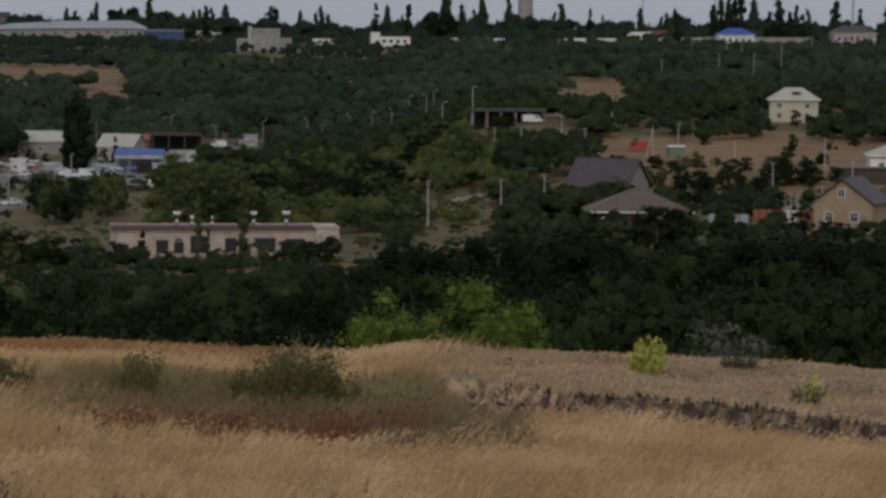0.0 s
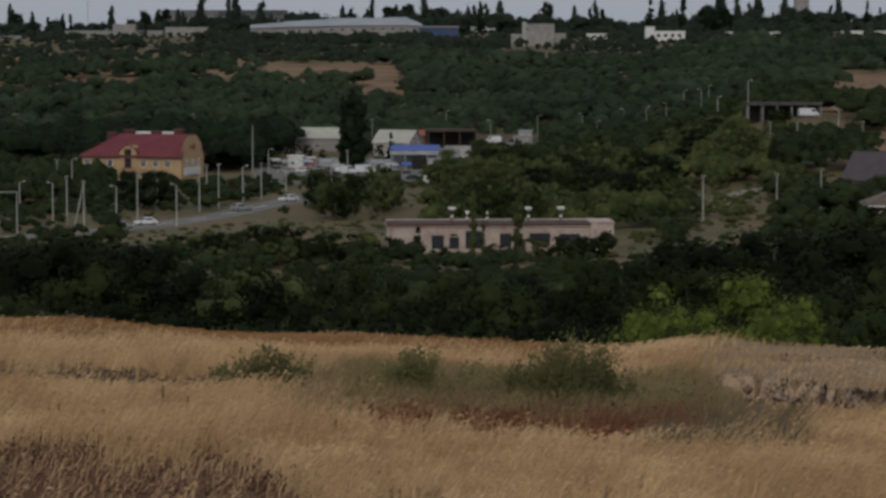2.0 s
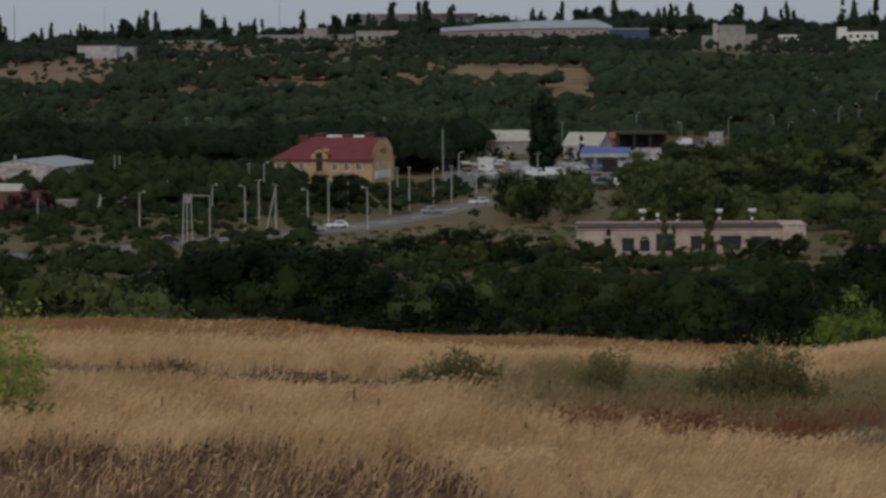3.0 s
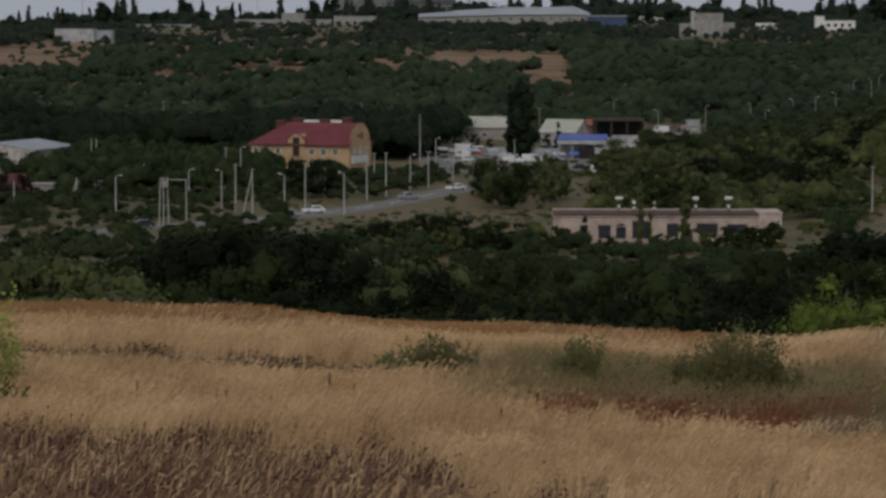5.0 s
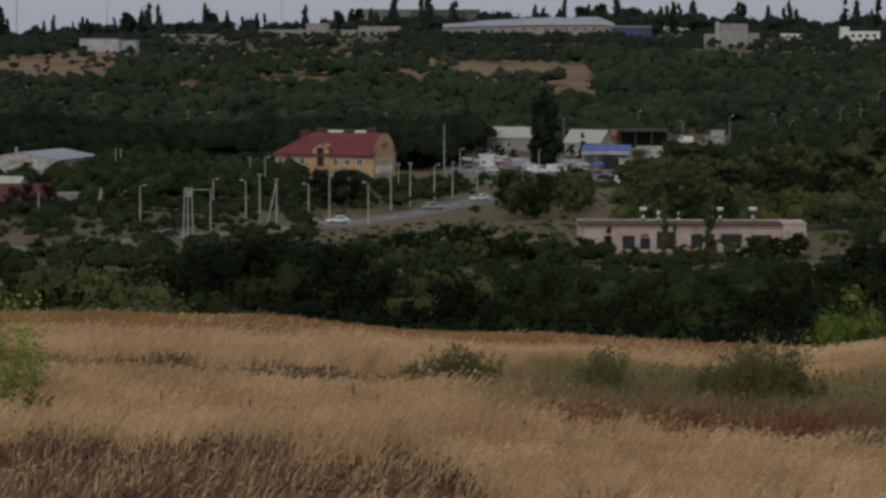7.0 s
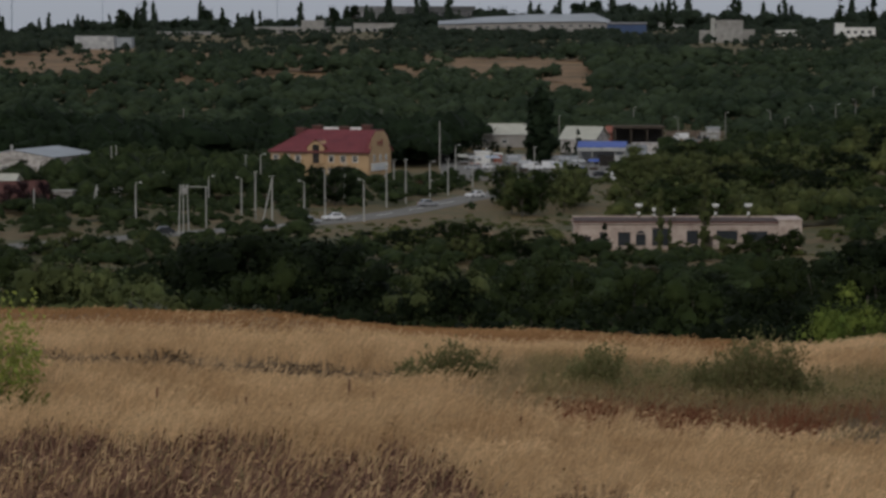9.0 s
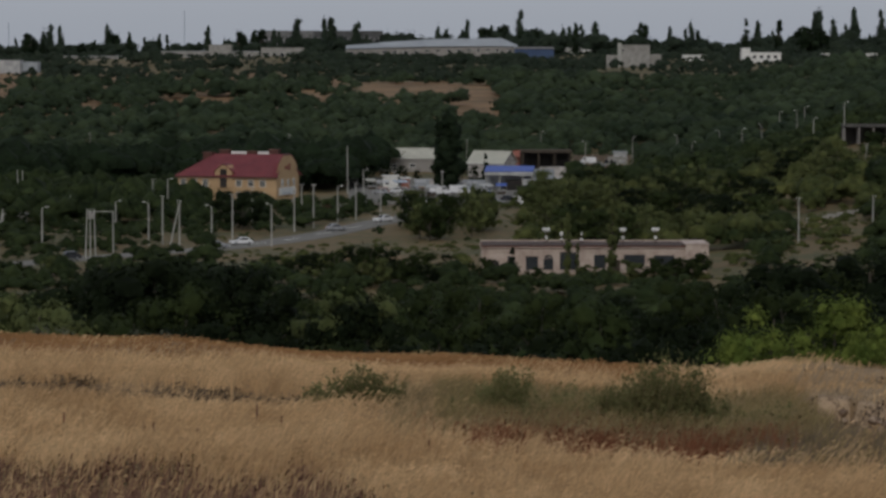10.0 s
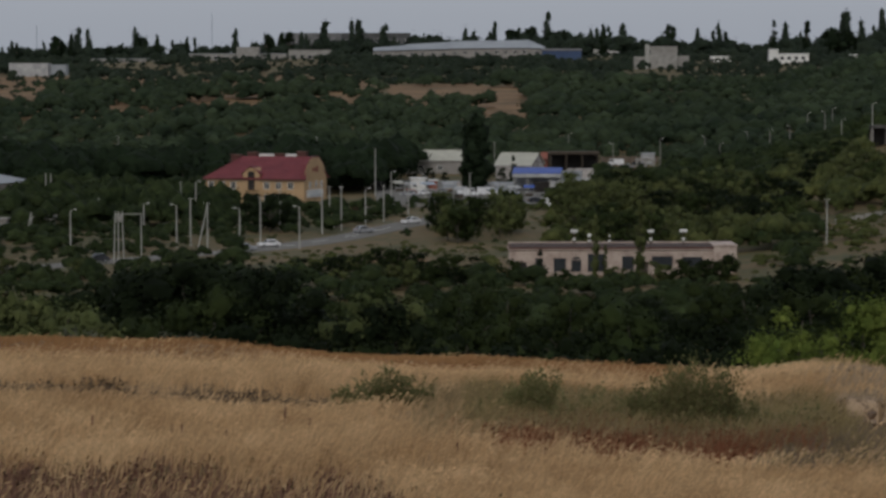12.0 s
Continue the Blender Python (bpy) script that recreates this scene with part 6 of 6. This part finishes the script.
far_woods("meadow_scrub", "low olive scrub on the dry meadows", OLIVEW, [(o[0] - 0.3, o[1] + 0.3, o[2] - 10, o[3] + 10) for o in OPEN] + [(9, 18, 545, 590)], 4.6, 16, 0.5, 1.5, (), n=24, size=0.09, lumps=4, widen=1.6, margin=0)
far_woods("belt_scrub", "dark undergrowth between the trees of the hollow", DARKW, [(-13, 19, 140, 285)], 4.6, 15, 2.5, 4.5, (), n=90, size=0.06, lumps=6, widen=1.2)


# ---- the dry field ----
def field_points(rng, count, b0=-13.5, b1=19.0, y0=45.0, y1=87.0):
    y = np.sqrt(rng.uniform(y0 * y0, y1 * y1, count))
    b = rng.uniform(b0, b1, count)
    return y * np.tan(np.radians(b)), y, b


def blades(x, y, h, w, lean, rng, droop=0.35):
    """Two-jointed grass blades or stalks as narrow quads, bent downwind."""
    n = len(x)
    z = land(x, y) - 0.03
    a = rng.uniform(-0.9, 0.9, n)
    side = np.stack([np.cos(a), np.sin(a), np.zeros(n)], 1) * (w / 2)[:, None]
    bend = np.stack([lean + rng.normal(0, 0.16, n), rng.normal(0, 0.16, n), np.zeros(n)], 1) * h[:, None]
    foot = np.stack([x, y, z], 1)
    mid = foot + bend * 0.4 + np.array([0, 0, 1.0]) * (h * 0.6)[:, None]
    tip = foot + bend * (1 + droop) + np.array([0, 0, 1.0]) * (h * 0.97)[:, None]
    v = np.stack([foot - side, foot + side, mid - side * 0.9, mid + side * 0.9, tip - side * 0.35, tip + side * 0.35], 1).reshape(-1, 3)
    i = np.arange(n)[:, None] * 6
    f = np.concatenate([i + np.array([0, 1, 3, 2]), i + np.array([2, 3, 5, 4])])
    return v, f, tip


def purple_edge(b):
    return 54.9 + 1.0 * np.sin(b * 1.7) + 0.5 * np.sin(b * 5.3) - 6.5 * smooth(-3.5, 0.0, b)


def weeds_near(b, y):
    """How far a place belongs to the weedy hollow in the middle of the field."""
    return smooth(-2.4, 0.0, b) * smooth(8.2, 5.6, b) * smooth(58.5, 60.8, y + 0.7 * np.sin(b * 3) + 0.4 * np.sin(b * 11)) * smooth(70.5, 67.5, y)


rng = np.random.default_rng(11)
GX, GY, GB = field_points(rng, 175000)
patch = 0.5 + 0.5 * wave(GX, GY * 1.6, 1.7) + rng.normal(0, 0.18, len(GX))
gap = np.abs(GY - bank_line(GB) + 0.15) < 0.5
before = (GB > 6.8) & (GY < bank_line(GB)) & (GY > bank_line(GB) - 3.2)
inside = (GB > 7.1) & gap & (rng.uniform(0, 1, len(GX)) > 0.1)
hollow = weeds_near(GB, GY)
purple = (GY < purple_edge(GB) + rng.normal(0, 0.9, len(GX)))
low_strip = (GB < -1.5) & (np.abs(GY - 68.5 - 0.25 * np.sin(GB * 4)) < 0.55)
short = (GB < -1.2) & (GY > 65.7) & (GY < 68.8)
tufty = smooth(5.2, 6.2, GB) * smooth(9.4, 8.6, GB) * smooth(55.4, 57.0, GY + 0.6 * np.sin(GB * 9)) * smooth(64.5, 62.5, GY)
keep = ~inside & (rng.uniform(0, 1, len(GX)) > 0.7 * tufty) & ~(before & (rng.uniform(0, 1, len(GX)) < 0.6)) & (rng.uniform(0, 1, len(GX)) > hollow * 0.3) & ~(purple & (rng.uniform(0, 1, len(GX)) < 0.88)) & ~(low_strip & (rng.uniform(0, 1, len(GX)) < 0.7))
soft_edge = rng.normal(0, 0.5, len(GX))
rust = (GY + 2 * soft_edge > 76.8 + 1.2 * np.sin(GB * 0.9)) & (GB + soft_edge < 4.2) & (patch < 1.15)
greyish = ((GB + soft_edge > 6.6) & (GY + 0.6 * soft_edge > bank_line(GB)) & (patch + soft_edge > -0.15)) | ((GB + soft_edge > 5.6) & (GB + soft_edge < 8.6) & (GY + soft_edge > 61) & (GY + soft_edge < 68.5)) | ((GB + 1.6 * soft_edge > -1.6) & (GB + 1.6 * soft_edge < 0.0) & (GY + soft_edge > 63.5) & (GY + soft_edge < 67) & (patch > 0.4))
for name, label, mat, sel, h0, h1 in (("dry_grass", "tall golden dry grass bent by the wind", STRAW, keep & ~rust & ~greyish, 0.34, 0.62), ("dry_grass", "rust-brown dry grass along the crest", STRAW_RED, keep & rust & ~greyish, 0.3, 0.5),
                                      ("dry_grass", "grey faded short dry grass", STRAW_GREY, keep & greyish, 0.16, 0.36)):
    n = int(sel.sum())
    tall = rng.uniform(h0, h1, n) * (1 - 0.64 * smooth(6.2, 8.4, GB[sel] + soft_edge[sel]) * smooth(-0.3, 0.3, GY[sel] - bank_line(GB[sel]))) * np.where(before[sel], 0.5, 1.0) * np.where(short[sel], 0.4, 1.0) * (0.7 + 0.5 * np.clip(patch[sel], 0, 1)) * (1 - 0.3 * smooth(73, 77, GY[sel])) * (1 - 0.12 * smooth(56.5, 58.5, GY[sel]) * smooth(-1, 1, GB[sel])* smooth(8, 6.5, GB[sel])) * (1 - 0.4 * smooth(71, 75, GY[sel]) * smooth(0.8, -1.0, GB[sel]))
    v, f, tip = blades(GX[sel], GY[sel], tall, rng.uniform(0.014, 0.028, n), 0.30, rng)
    # drooping seed heads on part of the stalks
    s = rng.uniform(0, 1, n) < (0.04 if mat is STRAW_GREY else 0.22)
    m = int(s.sum())
    c = tip[s]
    d = np.stack([rng.uniform(0.04, 0.10, m), rng.normal(0, 0.03, m), rng.uniform(-0.04, 0.05, m)], 1)
    up_ = np.stack([np.zeros(m), np.zeros(m), rng.uniform(0.012, 0.022, m)], 1)
    hv = np.stack([c - d * 0.6 - up_ * 0.4, c - up_, c + d, c + up_], 1).reshape(-1, 3)
    hf = np.arange(4 * m).reshape(m, 4) + len(v)
    allv = np.concatenate([v, hv])
    soft_n = np.array([0.0, -0.55, 0.8]) + rng.normal(0, 0.12, (len(allv), 3))
    tagged(new(name, bulk(name, allv, np.concatenate([f, hf]), mat, normals=soft_n / np.linalg.norm(soft_n, axis=1)[:, None])), label, "grass", kind="stuff")


def weed_bed(name, label, mat, x, y, h, rng, leaf=0.05, per=9, stem_w=0.012, spread=0.22, lean=0.12):
    """Stalks with small leaves up their length."""
    n = len(x)
    z = land(x, y) - 0.03
    tip = np.stack([x + h * (lean + rng.normal(0, spread, n)), y + h * rng.normal(0, spread, n), z + h], 1)
    foot = np.stack([x, y, z], 1)
    side = np.array([1.0, 0, 0]) * stem_w / 2
    sv = np.stack([foot - side, foot + side, tip + side * 0.4, tip - side * 0.4], 1).reshape(-1, 3)
    sf = np.arange(4 * n).reshape(n, 4)
    k = np.repeat(np.arange(n), per)
    t = rng.uniform(0.12, 1.05, len(k))[:, None]
    p = foot[k] * (1 - t) + tip[k] * t + rng.normal(0, 0.03, (len(k), 3)) * h[k][:, None]
    d = rng.normal(0, 1, (len(k), 3)) * np.array([1, 1, 0.5])
    cv, cf = cards(p, d, leaf, rng)
    soft_n = np.array([0.0, -0.5, 0.8]) + rng.normal(0, 0.25, (len(sv) + len(cv), 3))
    return tagged(new(name, bulk(name, np.concatenate([sv, cv]), np.concatenate([np.concatenate([sf[:, :3], sf[:, [0, 2, 3]]]), cf + len(sv)]), mat, normals=soft_n / np.linalg.norm(soft_n, axis=1)[:, None])), label, "weeds", kind="stuff")


def pick(count, rng, test, **area):
    x, y, b = field_points(rng, count, **area)
    k = test(b, y)
    return x[k], y[k]


# brown-purple dry weeds nearest to the camera
x, y = pick(9000, rng, lambda b, y: y < purple_edge(b) + rng.normal(0, 0.9, len(b)), b0=-13.5, b1=1.5, y0=45, y1=59)
weed_bed("dry_weeds", "brown-purple dead weeds at the near edge of the field", STEM_PURPLE, x, y, rng.uniform(0.12, 0.36, len(x)), rng, 0.028, 8)
x, y = pick(900, rng, lambda b, y: y < purple_edge(b) + 2.0, b0=-13.5, b1=0.5, y0=47, y1=61)
weed_bed("dry_weeds", "grey-green weeds among dead stalks", STEM_SAGE, x, y, rng.uniform(0.25, 0.5, len(x)), rng, 0.024, 12)
# the weedy hollow: sage behind, red-brown in front
x, y = pick(5000, rng, lambda b, y: rng.uniform(0, 1, len(b)) < weeds_near(b, y) * (0.2 + 0.8 * smooth(59.5, 61.5, y)) * smooth(-0.8, 2.0, b), b0=-2.5, b1=8.5, y0=58, y1=71)
weed_bed("sage_weeds", "faded grey-green weeds in the hollow of the field", STEM_SAGE, x, y, rng.uniform(0.35, 0.85, len(x)), rng, 0.026, 14)
x, y = pick(5000, rng, lambda b, y: rng.uniform(0, 1, len(b)) < weeds_near(b, y) * smooth(62.8, 60.2, y) * smooth(6.8, 5.0, b) * (0.25 + 0.95 * np.exp(-((b - 2.3) / 0.9) ** 2) + 0.6 * np.exp(-((b - 4.9) / 0.6) ** 2)), b0=-0.8, b1=7.0, y0=57.8, y1=64.5)
weed_bed("red_weeds", "reddish-brown dry weeds in front of the bushes", STEM_RED, x, y, rng.uniform(0.3, 0.65, len(x)), rng, 0.024, 15)


def plume_bed(name, label, mat, x, y, h0, h1, rng, w0=0.012, w1=0.024, lean=0.22):
    """Fine upright stalks bent by the wind, without separate leaves."""
    n = len(x)
    v, f, _ = blades(x, y, rng.uniform(h0, h1, n), rng.uniform(w0, w1, n), lean, rng)
    soft_n = np.array([0.0, -0.5, 0.8]) + rng.normal(0, 0.2, (len(v), 3))
    return tagged(new(name, bulk(name, v, f, mat, normals=soft_n / np.linalg.norm(soft_n, axis=1)[:, None])), label, "weeds", kind="stuff")


def in_hollow(b, y):
    return rng.uniform(0, 1, len(b)) < weeds_near(b, y)


for mat, label, count, b0, b1, y0, y1, h0, h1 in ((STEM_DULL, "dull olive stalks in the hollow of the field", 15000, -0.5, 7.5, 61.0, 70, 0.35, 0.85), (STEM_SAGE, "faded straw-green stalks in the hollow of the field", 15000, -1.5, 8.3, 60.0, 70, 0.3, 0.75),
                                                  (STEM_RED, "reddish-brown stalks along the front of the hollow", 17000, 0.2, 6.8, 58.3, 64.0, 0.25, 0.65)):
    x, y = pick(count, rng, in_hollow, b0=b0, b1=b1, y0=y0, y1=y1)
    plume_bed("stalk_bed", label, mat, x, y, h0, h1, rng)
x, y = pick(17000, rng, lambda b, y: y < purple_edge(b) + rng.normal(0, 1.0, len(b)), b0=-13.5, b1=1.5, y0=45, y1=59)
plume_bed("stalk_bed", "brown-purple dry stalks at the near edge of the field", STEM_PURPLE, x, y, 0.12, 0.42, rng)
for mat, label in ((STEM_FURROW, "grey-brown tufts before the eroded bank"), (STEM_DULL, "dull olive tufts before the eroded bank")):
    x, y = pick(9000, rng, lambda b, y: rng.uniform(0, 1, len(b)) < smooth(5.2, 6.4, b) * smooth(9.4, 8.4, b) * (0.5 + 0.6 * np.sin(b * 14 + 3 * np.sin(y * 1.7))), b0=5.0, b1=9.6, y0=56.2, y1=62.5)
    plume_bed("tuft_bed", label, mat, x, y, 0.2, 0.62, rng)
# dark low growth along the far furrow
x, y = pick(14000, rng, lambda b, y: np.abs(y - 68.4 - 0.25 * np.sin(b * 4)) < 0.42 + 0.15 * np.sin(b * 2.2), b0=-13.5, b1=-1.2, y0=66.5, y1=70.5)
weed_bed("furrow_weeds", "grey-brown weeds along a shallow furrow", STEM_FURROW, x, y, rng.uniform(0.16, 0.36, len(x)), rng, 0.028, 7)
# dark tufts hanging over and standing before the eroded bank
x, y = pick(28000, rng, lambda b, y: (b > 7.2) & (np.abs(y - bank_line(b) + 0.05) < 0.16 + 0.22 * smooth(8.5, 11, b)) & (np.sin(b * 9) + np.sin(b * 23) + 1.6 * smooth(8.5, 10.5, b) + rng.normal(0, 0.4, len(b)) > 0.2), b0=7, b1=19, y0=56, y1=75)
weed_bed("bank_weeds", "dark dead tufts on the eroded bank", STEM_DARK, x, y, rng.uniform(0.05, 0.2, len(x)), rng, 0.03, 8)
# broken clods down the face of the bank
v, f, base = [], [], 0
ball, tri = BALL[1]
for k in range(620):
    b = rng.uniform(7.6, 18.0)
    y = bank_line(b) - abs(rng.normal(0.05, 0.28 + 0.25 * smooth(8.5, 10.5, b)))
    x = y * math.tan(radians(b))
    r = rng.uniform(0.04, 0.17)
    v.append(np.array([x, y, float(land(x, y)) + r * 0.2]) + ball * r * rng.uniform(0.6, 1.2, (len(ball), 1)) * np.array([1.3, 1.0, 0.8]))
    f.append(tri + base)
    base += len(ball)
tagged(new("soil_clods", bulk("soil_clods", np.concatenate(v), np.concatenate(f), DARK_SOIL)), "dark broken clods on the eroded bank", "soil", kind="stuff")
x, y = pick(3500, rng, lambda b, y: (np.sin(b * 1.9 + 0.5) * np.sin(y * 0.9) + rng.normal(0, 0.2, len(b)) > 0.5), b0=7.0, b1=18, y0=72, y1=82)
weed_bed("bank_weeds", "low grey-brown weeds on the mound behind the bank", STRAW_GREY, x, y, rng.uniform(0.08, 0.2, len(x)), rng, 0.024, 6)


def field_bush(name, label, b, y, h, w, mat, stems, leaf, per, seed):
    """A feathery bush of many leaning stalks, one thing with its stalks and its foliage."""
    r = np.random.default_rng(seed)
    x = y * math.tan(radians(b))
    z0 = float(land(x, y))
    ob = thing(name, label, "bush", (x, y, z0))
    a, q = r.uniform(0, 6.28, stems), np.sqrt(r.uniform(0, 1, stems))
    foot = np.stack([np.cos(a) * q * w * 0.3, np.sin(a) * q * w * 0.2, np.full(stems, -0.05)], 1)
    hh = h * (0.35 + 0.75 * r.uniform(0, 1, stems) ** 1.4) * (1 - 0.25 * q)
    tip = foot + np.stack([np.cos(a) * q * w * 0.22 + hh * 0.2, np.sin(a) * q * w * 0.2, hh], 1)
    side = np.array([0.006, 0, 0])
    sv = np.stack([foot - side, foot + side, tip + side * 0.4, tip - side * 0.4], 1).reshape(-1, 3)
    st = new("stem", bulk("stem", sv, np.arange(4 * stems).reshape(stems, 4), STEM_SAGE))
    st.parent = ob
    k = np.repeat(np.arange(stems), per)
    t = r.uniform(0.2, 1.06, len(k))[:, None]
    p = foot[k] * (1 - t) + tip[k] * t + r.normal(0, 0.035, (len(k), 3)) * h
    cv, cf = cards(p, r.normal(0, 1, (len(k), 3)) * np.array([1, 1, 0.4]), leaf, r)
    fo = new("foliage", bulk("foliage", cv, cf, mat))
    fo.parent = ob
    return ob


for i, (b, y, h, w) in enumerate(((3.3, 63.4, 1.5, 1.2), (3.7, 63.0, 1.9, 1.2), (4.1, 63.0, 2.1, 1.3), (4.5, 63.4, 1.85, 1.2), (4.85, 63.6, 1.3, 1.2), (0.6, 63.8, 1.35, 0.8), (0.95, 63.6, 1.6, 0.8))):
    field_bush("field_bush", "feathery grey-green bush in the dry field", b, y, h, w, STEM_GREEN, 110, 0.034, 52, 200 + i)
for i, (b, y, h, w) in enumerate(((1.5, 64.4, 1.1, 1.7), (2.2, 64.6, 1.15, 1.7), (2.8, 63.2, 1.1, 1.5), (5.2, 63.0, 1.05, 1.5), (6.3, 62.6, 1.0, 1.6), (0.15, 64.0, 0.85, 1.2), (1.2, 62.6, 0.9, 1.3), (5.8, 63.4, 0.9, 1.4), (4.8, 62.2, 0.95, 1.2))):
    field_bush("field_bush", "thin dull green bush among faded weeds", b, y, h, w, STEM_GREEN, 60, 0.032, 26, 240 + i)
for i, (b, y, h, w) in enumerate(((-2.15, 66.5, 1.2, 1.35), (-1.65, 66.3, 0.95, 1.3), (-2.75, 66.9, 0.8, 1.2))):
    field_bush("field_bush", "small green bush alone in the golden grass", b, y, h, w, STEM_GREEN, 100, 0.04, 30, 220 + i)
field_bush("field_bush", "small rounded yellow-green bush on the crest", 11.32, 75.0, 1.0, 1.0, LEAF_YELLOW, 90, 0.05, 30, 231)
field_bush("field_bush", "thin sprig with sparse yellow-green leaves", 14.75, 71.5, 1.15, 0.8, LEAF_YELLOW, 12, 0.045, 16, 232)
field_bush("field_bush", "thin sprig with sparse yellow-green leaves", 14.6, 70.6, 0.7, 1.0, STEM_GREEN, 30, 0.04, 12, 233)
field_bush("field_bush", "pale yellow-green willow shoot at the field's edge", -10.95, 61.0, 1.35, 1.3, LEAF_WILLOW, 45, 0.045, 20, 234)
field_bush("field_bush", "pale yellow-green willow shoot at the field's edge", -10.75, 59.0, 0.8, 1.1, LEAF_BRIGHT, 40, 0.04, 18, 235)
field_bush("field_bush", "tall yellow-green willow bush at the field's edge", -11.5, 60.5, 2.7, 2.0, LEAF_WILLOW, 70, 0.05, 40, 237)
field_bush("field_bush", "low silver-grey bush on the mound", 13.2, 78.0, 0.5, 1.2, LEAF_GREY, 60, 0.035, 18, 236)


def stalk(b, y, h):
    x = y * math.tan(radians(b))
    ob = thing("dry_stalk", "dark dry flower stalk standing above the grass", "weed", (x, y, float(land(x, y))), 0, "dry stalks")
    part("stem", rod(bmesh.new(), (0, 0, -0.05), (0.03, 0, h * 0.7), 0.010, 0.008, 5), STEM_PURPLE, ob)
    part("seed_head", rod(bmesh.new(), (0.03, 0, h * 0.68), (0.04, 0, h), 0.028, 0.016, 6), STEM_PURPLE, ob)


for b, y, h in ((-4.1, 60.2, 0.78), (-6.2, 59.5, 0.55), (-6.4, 59.8, 0.5), (-3.6, 60.5, 0.5), (-8.0, 60, 0.6), (-0.6, 57, 0.5), (-5.3, 59, 0.5), (1.2, 57.5, 0.45)):
    stalk(b, y, h)
